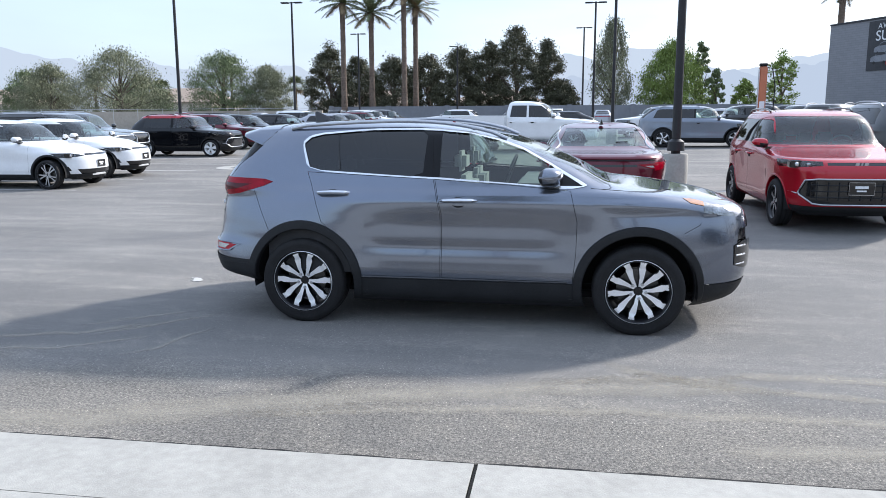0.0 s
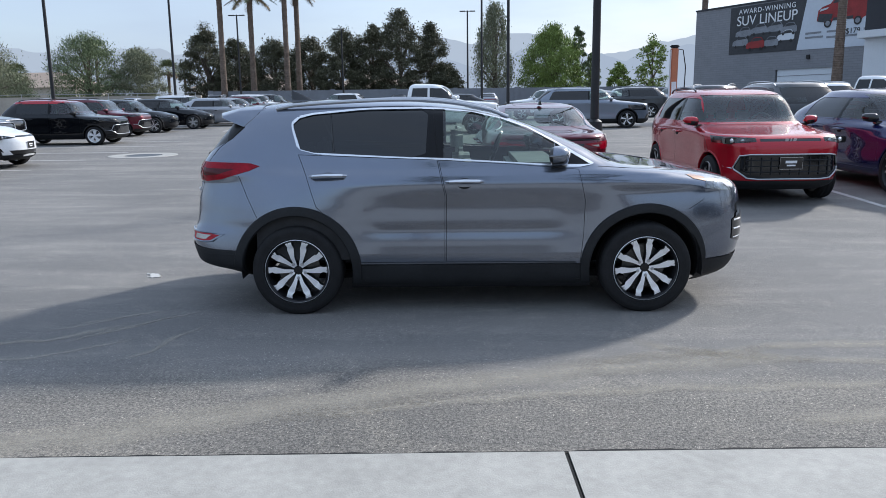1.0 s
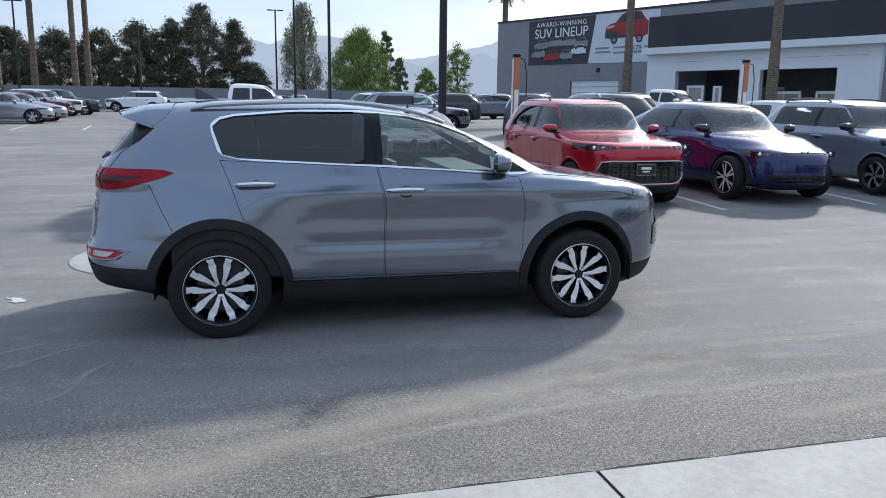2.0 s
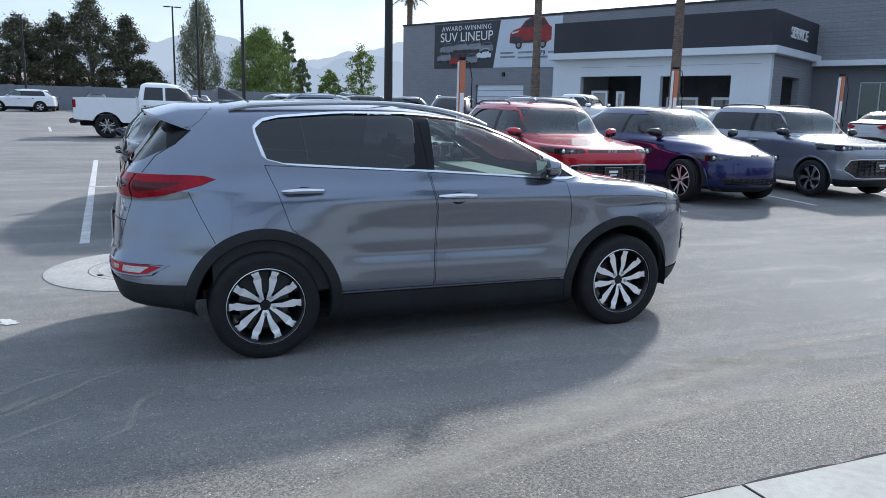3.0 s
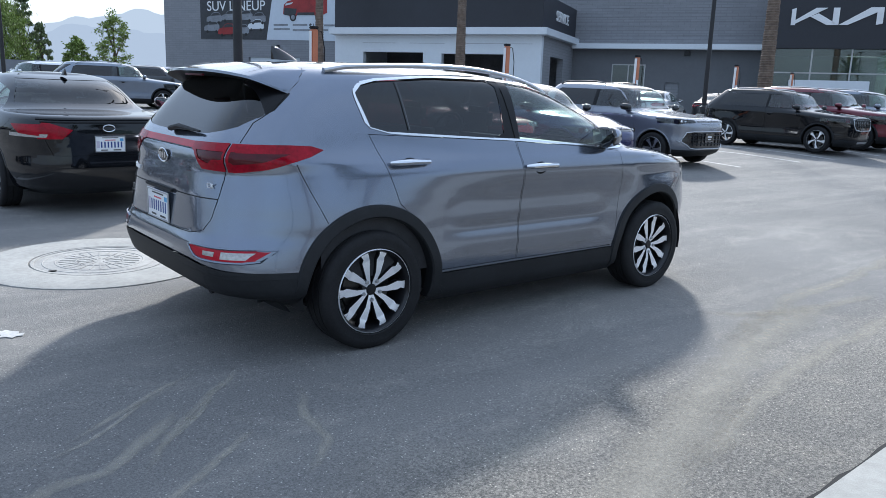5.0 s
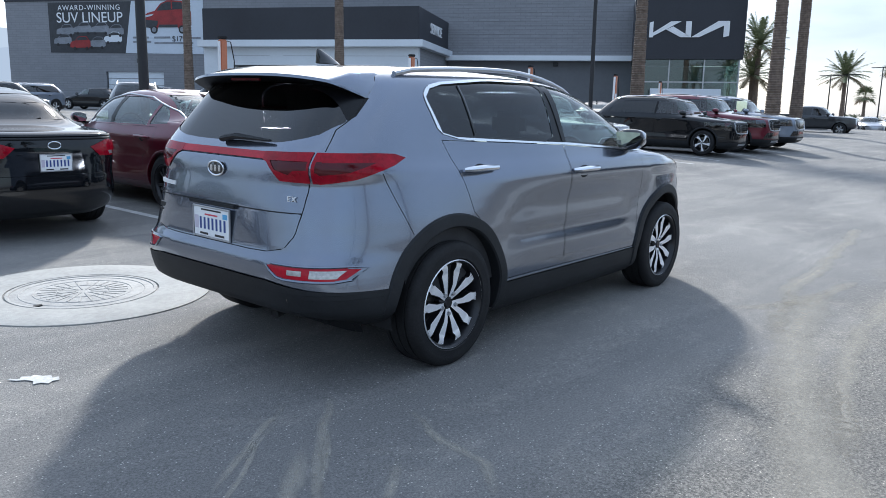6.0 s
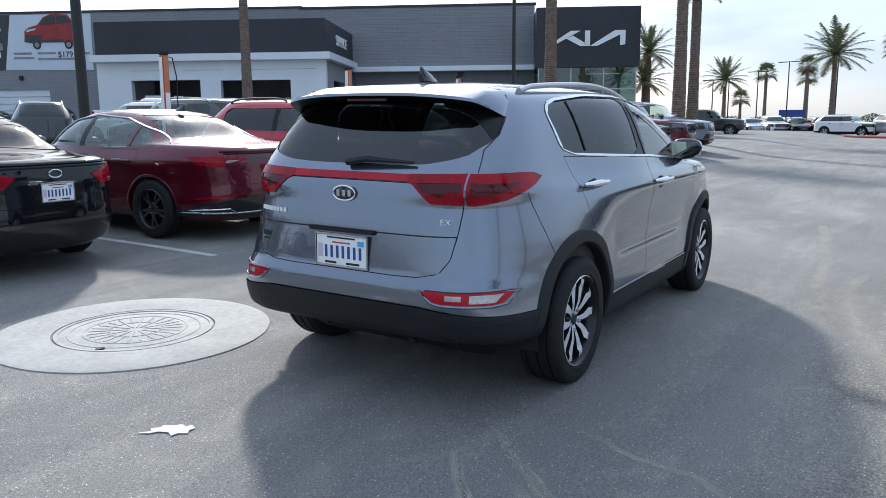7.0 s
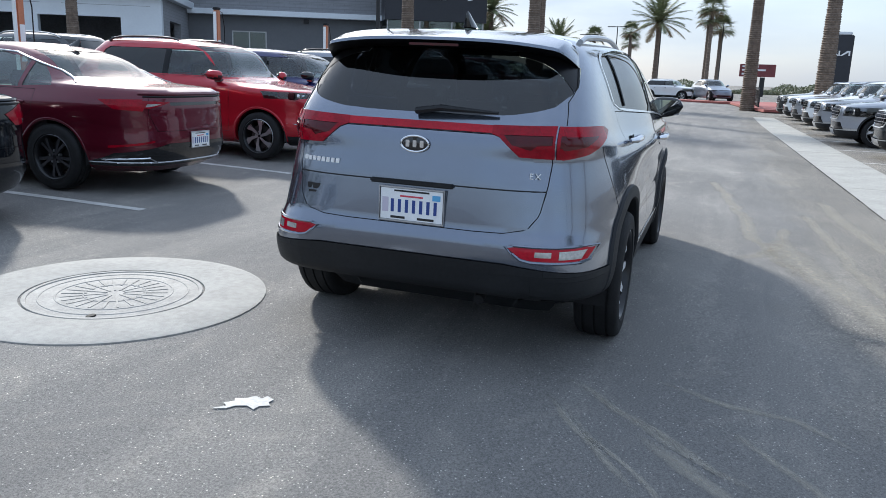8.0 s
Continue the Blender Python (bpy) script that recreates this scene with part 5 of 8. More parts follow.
    l.new(bp.outputs["Normal"], b.inputs["Normal"])
    return m


ASPHALT = asphalt_material()
CONCRETE = material("pale concrete", (0.35, 0.34, 0.31), 0.85, var=0.14, scale=2.2, bump=0.25, bscale=120)
CONCRETE_OLD = material("worn concrete collar", (0.35, 0.34, 0.315), 0.88, var=0.16, scale=3, bump=0.3, bscale=90)
IRON = material("dusty cast iron", (0.37, 0.355, 0.33), 0.85, 0.05, var=0.22, scale=9, bump=0.3, bscale=60)
LINE_PAINT = material("worn white line paint", (0.62, 0.61, 0.58), 0.7, second=(0.36, 0.355, 0.345), scale=7)
RED_KERB = material("faded red kerb paint", (0.33, 0.10, 0.085), 0.8, var=0.2, scale=2)
SAND = material("pale desert soil", (0.30, 0.26, 0.20), 0.95, var=0.2, scale=0.05, bump=0.3, bscale=3)

xs = sorted({-3000, -1200, -500, -250, *range(-120, -8, 8), *range(-8, 30, 2), *range(32, 140, 8), 250, 500, 1200, 3000})
ys = sorted({-3000, -1200, -400, -150, -60, -30, -12, -6, -3.4, *[0.5 * k for k in range(-6, 22)], *range(11, 75, 2), 75, 120, 250, 600, 1500, 3000})
gv = [(x, y, ground_z(x, y)) for y in ys for x in xs]
gf = [(j * len(xs) + i, j * len(xs) + i + 1, (j + 1) * len(xs) + i + 1, (j + 1) * len(xs) + i) for j in range(len(ys) - 1) for i in range(len(xs) - 1)]
ground = raw("ground", gv, gf, ASPHALT)
tagged(ground, "worn grey asphalt of the car lot", "asphalt ground", "", "structure")

LOT = 2.2


def at(x, y, heading):
    """Stands a thing on the sloping lot."""
    return Matrix.Translation((x, y, ground_z(x, y))) @ pose(0, 0, 0, 0.92 if y > -3.4 else 0.0, 0, 0) @ pose(0, 0, 0, 0, 0, heading)


def strip(name, x0, y0, x1, y1, w, mat=LINE_PAINT):
    """A painted line on the asphalt, with slightly ragged ends and edges."""
    d = Vector((x1 - x0, y1 - y0, 0))
    k = max(2, int(d.length / 0.25))
    nrm = Vector((-d.y, d.x, 0)).normalized() * w / 2
    vs, fs = [], []
    for i in range(k + 1):
        p = Vector((x0, y0, 0)) + d * i / k
        for s in (-1, 1):
            q = p + nrm * s * random.uniform(0.94, 1.05)
            vs.append((q.x, q.y, ground_z(q.x, q.y) + 0.004))
    for i in range(k):
        fs.append((2 * i, 2 * i + 2, 2 * i + 3, 2 * i + 1))
    return tagged(raw(name, vs, fs, mat), "worn white painted stall line", "road marking", "stall lines", "structure")


def lot_xy(x, y):
    """The row runs slightly askew to the parked car."""
    a = radians(LOT)
    return x * math.cos(a) - y * math.sin(a), x * math.sin(a) + y * math.cos(a)


for x, y0, y1 in ((-2.65, 3.42, 14.6), (0.06, 3.60, 9.2), (2.92, 3.75, 9.3), (5.82, 3.85, 9.4), (8.64, 3.95, 9.5), (11.47, 4.0, 9.6), (14.25, 4.05, 9.8), (16.1, 4.1, 9.8), (19.0, 4.1, 9.8), (21.9, 4.1, 9.8), (24.8, 4.1, 9.8)):
    strip("stall_line", x, y0, x - (y1 - y0) * 0.035, y1, 0.10)
strip("stall_line", -2.9, 8.85, 24.0, 9.8, 0.10)
for i in range(7):
    y = 5.7 + 2.72 * i
    strip("stall_line", -15.2, y - 0.1, -10.1, y + 0.05, 0.10)
for x in (-11, -8.2, -5.4, -2.6, 0.2, 3.0, 5.8, 8.6):
    strip("stall_line", x, 29.4, x - 0.5, 34.0, 0.10)
for i in range(11):
    x = 8.2 + 3.25 * i
    strip("stall_line", x, -9.0, x, -3.9, 0.10)

# concrete gutter along the lane, slab by slab
gutter = empty("gutter", pose(0, -3.225, ground_z(0, -3.33) - 0.004, 0, 0, 0.9), "pale concrete gutter along the lane edge", "gutter", "", "structure")
joints = [-9.5, -6.55, -3.3, 0.40, 3.6, 6.9, 10.2, 13.5, 16.8, 20.1, 23.4, 26.7, 30.0, 33.3]
for a, b in zip(joints, joints[1:]):
    slab = part("slab", box(a + 0.004, b - 0.004, -0.60 if b < 5 else -1.02, 0.0, -0.05, 0.012, 0.006), CONCRETE, gutter)
bm = bmesh.new()
put_box(bm, -9.5, 33.3, -0.60, -0.005, -0.06, 0.006)
put_box(bm, 3.7, 33.3, -1.015, -0.605, -0.06, 0.005)
part("joint_filler", bm, UNDER, gutter, "dark joint filler", 0)
apron = part("apron", box(-9.5, 3.59, -6.8, -0.607, -0.06, 0.016), CONCRETE, gutter, "pale concrete apron", 0)

crack_rnd = random.Random(4)
cv, cf = [], []
for i in range(260):
    x = -7.0 + 0.1 * i
    y = -3.225 + x * math.tan(radians(0.9))
    cv += [(x, y - 0.012, ground_z(x, y) + 0.005), (x, y + crack_rnd.uniform(0.0, 0.018), ground_z(x, y) + 0.005)]
    if i:
        cf.append((2 * i - 2, 2 * i, 2 * i + 1, 2 * i - 1))
tagged(raw("edge_crack", cv, cf, UNDER), "dark ragged crack between the asphalt and the gutter", "crack", "", "structure")

# manhole with its broad concrete collar
manhole = empty("manhole", at(-2.03, 2.0, 0), "round dusty iron manhole cover in a broad concrete collar", "manhole", "", "structure")
part("collar", lathe([(0.515, -0.03), (0.515, 0.010), (0.53, 0.012), (0.868, 0.010), (0.882, 0.006), (0.882, -0.03)], 64), CONCRETE_OLD, manhole, "worn concrete collar")
part("cover", lathe([(0, 0.004), (0.49, 0.004), (0.505, 0.0), (0.51, -0.02)], 48), IRON, manhole, "ribbed iron cover")
part("cover_rim", lathe([(0.475, 0.004), (0.478, 0.010), (0.50, 0.010), (0.503, 0.004)], 48), IRON, manhole, "raised cover rim")
ribs = bmesh.new()
for i in range(24):
    a = 2 * math.pi * i / 24
    put_box(ribs, 0.05 if i % 2 else 0.16, 0.30, -0.006, 0.006, 0.003, 0.0075, 0, pose(0, 0, 0, 0, 0, math.degrees(a)))
for r in (0.17, 0.32, 0.41):
    put_lathe(ribs, [(r, 0.003), (r + 0.004, 0.0075), (r + 0.010, 0.0075), (r + 0.014, 0.003)], 40)
part("cover_rib", ribs, IRON, manhole, "raised iron ribs")
part("lift_hole", lathe([(0, 0.0125), (0.03, 0.0125), (0.034, 0.004)], 12, Matrix.Translation((-0.40, -0.20, 0)) @ Matrix.Diagonal((1, 0.6, 1, 1))), GAP_AND_SHADE, manhole, "dark lifting hole")
far_manhole = empty("manhole", at(-9.1, 15.3, 0), "far round manhole in a pale concrete collar", "manhole", "", "structure")
part("collar", lathe([(0.52, -0.03), (0.52, 0.010), (0.95, 0.010), (0.97, -0.03)], 40), CONCRETE_OLD, far_manhole)
part("cover", lathe([(0, 0.006), (0.5, 0.006), (0.51, -0.02)], 40), BRAKE, far_manhole, "dull iron cover")

# an old spill of white paint
blot = [(-0.115, -0.06), (-0.065, -0.032), (-0.085, -0.004), (-0.045, 0.018), (-0.05, 0.042), (0.0, 0.050), (0.03, 0.074), (0.062, 0.052), (0.078, 0.078), (0.113, 0.048), (0.098, 0.020), (0.110, -0.012), (0.068, -0.022), (0.052, -0.055), (0.018, -0.022), (-0.03, -0.028), (-0.062, -0.056)]
sp = part("paint_spot", prism(blot, 0.003, at(-3.0, 0.44, -71) @ Matrix.Translation((0, 0, 0.003))), LINE_PAINT, None, "", 0)
tagged(sp, "small ragged spot of spilled white paint on asphalt", "paint spot", "", "structure")


DUST = material("pale dust", (0.39, 0.36, 0.30), 0.95, var=0.15, scale=5)
dn, dl = DUST.node_tree.nodes, DUST.node_tree.links
dco, dnoise, dramp = dn.new("ShaderNodeTexCoord"), dn.new("ShaderNodeTexNoise"), dn.new("ShaderNodeValToRGB")
dnoise.inputs["Scale"].default_value, dnoise.inputs["Detail"].default_value, dnoise.inputs["Roughness"].default_value = 22, 8, 0.8
dfade, dsum = dn.new("ShaderNodeAttribute"), dn.new("ShaderNodeMath")
dfade.attribute_name = "fade"
dsum.operation = "MULTIPLY_ADD"
dsum.inputs[1].default_value = 0.75
dramp.color_ramp.elements[0].position, dramp.color_ramp.elements[1].position = 0.62, 1.0
dramp.color_ramp.elements[0].color, dramp.color_ramp.elements[1].color = (0, 0, 0, 1), (0.52, 0.52, 0.52, 1)
dl.new(dco.outputs["Object"], dnoise.inputs["Vector"]), dl.new(dnoise.outputs["Fac"], dsum.inputs[0]), dl.new(dfade.outputs["Fac"], dsum.inputs[2])
dl.new(dsum.outputs[0], dramp.inputs["Fac"]), dl.new(dramp.outputs["Color"], dn["Principled BSDF"].inputs["Alpha"])


def stain(points, width, label):
    """A dried streak of dust, ragged along its edges."""
    pts = [Vector((x, y, 0)) for x, y in points]
    vs, fs, fade = [], [], []
    fine = []
    for a, b in zip(pts, pts[1:]):
        k = max(2, int((b - a).length / 0.06))
        fine += [a.lerp(b, i / k) for i in range(k)]
    fine.append(pts[-1])
    for i, p in enumerate(fine):
        d = (fine[min(i + 1, len(fine) - 1)] - fine[max(i - 1, 0)]).normalized()
        nrm = Vector((-d.y, d.x, 0))
        p = p + nrm * 0.05 * noise.noise(Vector((i * 0.21, points[0][0], 0)))
        w = width * (0.55 + 0.6 * abs(noise.noise(Vector((i * 0.17, points[0][1], 3))))) * min(1, (i + 1) / 5, (len(fine) - i) / 5)
        end = min(1, (i + 1) / 8, (len(fine) - i) / 8)
        for s, k in ((-1.5, 0.0), (-0.7, 0.42), (0, 0.58), (0.7, 0.42), (1.5, 0.0)):
            q = p + nrm * s * w / 2
            vs.append((q.x, q.y, ground_z(q.x, q.y) + 0.003))
            fade.append(k * end)
    for i in range(len(fine) - 1):
        for k in range(4):
            fs.append((5 * i + k, 5 * i + k + 5, 5 * i + k + 6, 5 * i + k + 1))
    ob = raw("stain", vs, fs, DUST)
    ob.data.attributes.new("fade", "FLOAT", "POINT").data.foreach_set("value", fade)
    return tagged(ob, label, "stain", "", "structure")


for pts, w in (([(-2.10, -0.62), (-2.54, -0.81), (-2.85, -1.03), (-3.2, -1.3)], 0.07), ([(-1.95, -0.62), (-2.37, -1.01), (-2.66, -1.30), (-3.0, -1.75)], 0.09), ([(-1.85, -1.0), (-2.09, -1.38), (-2.16, -1.75), (-2.5, -2.1)], 0.10), ([(-2.25, -0.75), (-2.69, -0.94), (-3.0, -1.22), (-3.4, -1.4)], 0.05), ([(-2.2, -0.9), (-2.73, -1.39), (-3.0, -1.6)], 0.06), ([(-3.9, -1.75), (-3.0, -1.5), (-2.39, -0.95)], 0.12), ([(-3.9, -2.1), (-2.9, -1.85), (-2.2, -1.35)], 0.09)):
    stain(pts, w * 1.0, "pale dried water streak on the asphalt")
for pts, w in (([(-4.4, -3.2), (-2.6, -3.17), (-1.82, -3.0), (-1.37, -2.79), (-0.79, -2.58), (0.1, -2.29), (0.75, -2.12), (2.2, -1.9)], 0.50), ([(-1.2, -2.9), (-0.2, -2.6), (0.9, -2.45), (2.4, -2.4), (4.0, -2.3)], 0.22), ([(0.5, -2.0), (2.0, -1.75), (4.0, -1.6), (6.5, -1.3)], 0.25), ([(1.4, -2.9), (3.2, -2.7), (5.2, -2.6)], 0.3), ([(0.9, -1.5), (1.6, -1.9), (3.0, -2.1)], 0.2)):
    stain(pts, w, "pale band of dust along the gutter")

# ---- the grey car in the lane ----
hero_spec = compact_spec()
hero, hskin, hbody = vehicle("parked_suv", at(0, 0.04, 0) @ Matrix.Diagonal((1, 1.045, 1, 1)), hero_spec, STEEL, "steel grey compact SUV parked in the lane, black arch cladding", "car", "", 1)

# roof spoiler: painted on top, black below, with a dark fin at each end
def spoiler_ring(y):
    k = abs(y) / 0.565
    xe = -2.015 + 0.085 * k ** 3
    ze = 1.548 - 0.032 * k ** 3
    zf = skin_top(hskin, -1.62, y) + 0.004
    return [(-1.62, y, zf), (-1.80, y, 0.6 * zf + 0.4 * ze + 0.012), (xe, y, ze), (xe - 0.003, y, ze - 0.014), (-1.90 + 0.03 * k ** 3, y, ze - 0.040), (-1.76, y, ze - 0.045)]


bm = bmesh.new()
ends = [Vector((x, hskin.side(x, z) + dy, z)) for x, z, dy in ((-1.595, 1.562, 0.003), (-1.67, 1.505, 0.004), (-1.748, 1.442, 0.006), (-1.750, 1.434, 0.002), (-1.72, 1.44, -0.025), (-1.66, 1.47, -0.025))]
last, before = ([Vector(p) for p in spoiler_ring(y)] for y in (0.545, 0.535))
wing = []
for k in range(1, 8):
    q = k / 7
    ring = []
    for p, o, e in zip(last, before, ends):
        bend = p + (p - o) * 100 * 0.55 * (e.y - p.y)
        ring.append(tuple(p * (1 - q) ** 2 + bend * 2 * q * (1 - q) + e * q * q))
    wing.append(ring)
rings = [[(x, -y, z) for x, y, z in ring] for ring in wing[::-1]] + [spoiler_ring(y) for y in np.linspace(-0.545, 0.545, 21)] + wing
rows = [[bm.verts.new(p) for p in ring] for ring in rings]
for a, b in zip(rows, rows[1:]):
    for i in range(6):
        j = (i + 1) % 6
        f = bm.faces.new((a[i], b[i], b[j], a[j]))
        f.material_index = 1 if i in (3, 4, 5) else 0
bm.faces.new(rows[0])
bm.faces.new(rows[-1][::-1])
bmesh.ops.recalc_face_normals(bm, faces=bm.faces)
spoiler = part("roof_spoiler", bm, STEEL, hero, "grey roof spoiler with a black underside", 40, [STEEL, PILLAR])
for side in (-1, 1):
    part("window_divider", tube(on_side(hskin, [(-1.065, 1.520), (-1.05, 1.38), (-1.035, 1.248)], side, -0.003, False), 0.007, 6), GLOSS_BLACK, hero, "black bar in the rear side window")
    ring = [(hskin.tail(y, z) - 0.002, y, z) for y, z in dense(soften([(0.795 * side, 0.559), (0.535 * side, 0.564), (0.445 * side, 0.638), (0.82 * side, 0.631)], 1, 0.12), 0.03)]
    part("lamp_surround", tube(ring, 0.007, 6, True), STEEL, hero)
part("stop_lamp", box(-2.0, -1.985, -0.12, 0.12, 1.508, 1.520, 0.002), LAMP_DEEP, hero, "dark red high stop lamp")
# wiper
part("rear_wiper", tube([(hskin.tail(0.0, 1.20) - 0.02, 0.02, 1.205), (hskin.tail(0, 1.215) - 0.035, -0.10, 1.225), (hskin.tail(0, 1.22) - 0.03, -0.36, 1.215)], [0.024, 0.022, 0.008], 8, False, 0.7), PLASTIC, hero, "black rear wiper")
# tailgate crease shade painted as a dark line, handle strip, badge, plates
part("crease_shade", tube(on_tail(hskin, [(-0.60, 0.878), (0.60, 0.878)], -0.002, False), 0.004, 6), GAP_AND_SHADE, hero, "dark line painting the shade of the tailgate crease")
xb = hskin.tail(0, 1.055) - 0.004
badge = part("maker_badge", lathe([(0, 0.008), (0.050, 0.007), (0.056, 0.004), (0.058, 0)], 32, Matrix.Translation((xb, 0.0, 1.055)) @ pose(0, 0, 0, 0, -90, 0) @ Matrix.Diagonal((0.62, 1.12, 1, 1))), GLOSS_BLACK, hero, "dark oval badge with a chrome ring")
part("badge_ring", tube([(xb - 0.006, 0.066 * math.cos(a), 1.055 + 0.037 * math.sin(a)) for a in [2 * math.pi * i / 28 for i in range(28)]], 0.0048, 6, True), CHROME, badge, "chrome ring")
for y in (0.034, 0.0, -0.034):
    part("badge_stroke", box(xb - 0.012, xb - 0.006, y - 0.009, y + 0.009, 1.039, 1.071, 0.002), CHROME, badge, "chrome stroke")
for i in range(8):
    y = 0.572 - 0.0272 * i
    x = hskin.tail(y, 0.945)
    part("name_stroke", prism([(-0.009, -0.011), (0.008, -0.011), (0.010, 0.011), (-0.007, 0.011)], 0.006, Matrix.Translation((x, y, 0.944)) @ pose(0, 0, 0, 90, 0, -90)), BRIGHT_TRIM, hero, "chrome stroke of the name", 0)
lettering("trim_badge", "EX", 0.038, BRIGHT_TRIM, hero, Matrix.Translation((hskin.tail(-0.55, 0.945) - 0.006, -0.55, 0.945)) @ pose(0, 0, 0, 0, 0, 10) @ pose(0, 0, 0, 90, 0, -90), 0.004, 1.3)
for y, w, z, h in ((0.53, 0.014, 0.812, 0.013), (0.49, 0.020, 0.812, 0.013), (0.505, 0.026, 0.785, 0.005)):
    x = hskin.tail(y, z)
    part("sticker_stroke", box(x - 0.003, x + 0.003, y - w, y + w, z - h, z + h), BLACK_INK, hero, "black sticker stroke", 0)
plate = plate_number(hero, Matrix.Translation((hskin.tail(0, 0.78) - 0.012, -0.01, 0.770)) @ pose(0, 0, 0, 90, 0, -90))
part("plate_light_bar", box(hskin.tail(0, 0.86) - 0.018, hskin.tail(0, 0.86) + 0.01, -0.20, 0.20, 0.862, 0.885, 0.006), PLASTIC, hero, "dark handle strip over the plate")
# bumper ledge, exhaust, tow flap, mud guards
part("exhaust_pipe", tube([(-1.70, -0.30, 0.31), (-1.98, -0.30, 0.325), (-2.06, -0.30, 0.305)], 0.026, 12), UNDER, hero, "dark exhaust pipe")
for side in (-1, 1):
    for z in (0.53, 0.60, 0.67):
        part("vent_fin", tube([(x, side * (hskin.side(x, z) - 0.004), z) for x in (2.07, 2.11, 2.15)], 0.009, 6), CHROME, hero, "bright vent fin")
# panel seams of the front wing and the bumper
for side in (-1, 1):
    part("panel_seam", tube(on_side(hskin, [(1.80, 0.935), (1.775, 0.85), (1.66, 0.79)], side, -0.001, False), 0.0025, 5), GAP_AND_SHADE, hero, "dark seam of the bumper")
    part("panel_seam", tube(on_side(hskin, [(-1.775, 1.07), (-1.71, 0.92), (-1.63, 0.755)], side, -0.001, False), 0.0025, 5), GAP_AND_SHADE, hero, "dark seam of the rear wing")
    part("panel_seam", tube(on_side(hskin, [(0.96, 1.120), (1.22, 1.098), (1.60, 1.074)], side, -0.001, False), 0.003, 5), GAP_AND_SHADE, hero, "dark seam of the bonnet")
    part("panel_seam", tube(on_side(hskin, [(-0.243, 1.20), (-0.262, 1.38), (-0.280, 1.55)], side, 0.0, False), 0.0030, 5), GAP_AND_SHADE, hero, "dark seam between the doors")
    part("panel_seam", tube(on_side(hskin, [(-1.60, 1.572), (-1.75, 1.436), (-1.845, 1.344), (-1.95, 1.276), (-2.03, 1.176)], side, -0.001, False), 0.0028, 5), GAP_AND_SHADE, hero, "dark seam of the spoiler")
    part("sill_line", tube(on_side(hskin, [(-0.88, 0.395), (0.80, 0.395)], side, 0.003, False), 0.006, 6), GLOSS_BLACK, hero, "glossy line along the sill")


# ---- the row of parked cars beside the lane ----
def rear_plate(car, skin, z, y=0.0):
    plate_number(car, Matrix.Translation((skin.tail(y, z) - 0.008, y, z)) @ pose(0, 0, 0, 90, 0, -90))


def front_plate(car, skin, z):
    plate_number(car, Matrix.Translation((skin.nose(0, z) + 0.008, 0, z)) @ pose(0, 0, 0, 90, 0, 90), "black")


sp = car_spec("sedan", 0.04)
sp["style"], sp["r"] = "silver", 0.32
saloon_a, sk, _ = vehicle("parked_saloon", at(-1.43, 6.30, 92) @ Matrix.Diagonal((0.955, 0.96, 0.99, 1)), sp, BLACK_PAINT, "black saloon parked nose-in beside the lane, red tail lamps", "car", "parked cars")
rear_plate(saloon_a, sk, 0.74)
part("maker_badge", tube([(sk.tail(0, 0.90) - 0.006, 0.062 * math.cos(a), 0.90 + 0.034 * math.sin(a)) for a in [2 * math.pi * i / 24 for i in range(24)]], 0.006, 6, True), CHROME, saloon_a, "chrome oval badge")
sp = car_spec("fastback", 0.04)
sp["side_line"] = [([(0.62, 1.0), (0.20, 1.30), (-0.25, 1.365), (-0.8, 1.33), (-1.35, 1.17), (-1.62, 1.06)], SATIN, 0.012)]
fastback_a, sk, _ = vehicle("parked_fastback", at(1.17, 6.37, 92), sp, MAROON, "dark red fastback saloon parked nose-in, dusty roof", "car", "parked cars")
rear_plate(fastback_a, sk, 0.52)
sp = car_spec("boxy", 0.036)
hatch_a, sk, _ = vehicle("parked_hatchback", at(4.43, 6.0, -88), sp, RED_PAINT, "bright red boxy hatchback facing the lane", "car", "parked cars")
grille_net(hatch_a, sk, sp), front_badge(hatch_a, sk, 0.895), front_plate(hatch_a, sk, 0.58), lamp_insides(hatch_a, sk, sp)
sp = car_spec("crossover", 0.036)
sp["mirror_mat"] = GLOSS_BLACK
cross_a, sk, _ = vehicle("parked_crossover", at(7.2, 6.2, -88), sp, BLUE_PAINT, "deep blue electric crossover facing the lane", "car", "parked cars")
grille_net(cross_a, sk, sp), front_badge(cross_a, sk, 0.80), lamp_insides(cross_a, sk, sp)
sp = car_spec("boxy", 0.036)
sp["mirror_mat"] = GLOSS_BLACK
hatch_b, sk, _ = vehicle("parked_hatchback", at(10.12, 6.1, -88), sp, HATCH_SILVER, "silver boxy hatchback facing the lane, black grille", "car", "parked cars")
grille_net(hatch_b, sk, sp), front_badge(hatch_b, sk, 0.895), front_plate(hatch_b, sk, 0.58), lamp_insides(hatch_b, sk, sp)
sp = car_spec("suv", 0.05)
suv_a, sk, _ = vehicle("parked_suv", at(17.55, 6.2, -88) @ Matrix.Diagonal((0.90, 0.93, 0.94, 1)), sp, BLACK_PAINT, "black compact SUV facing the lane", "car", "parked cars")
grille_net(suv_a, sk, sp)
suv_b, sk, _ = vehicle("parked_suv", at(20.4, 6.4, -88), car_spec("suv", 0.055), MAROON, "dark red large SUV facing the lane", "car", "parked cars")
grille_net(suv_b, sk, sp)
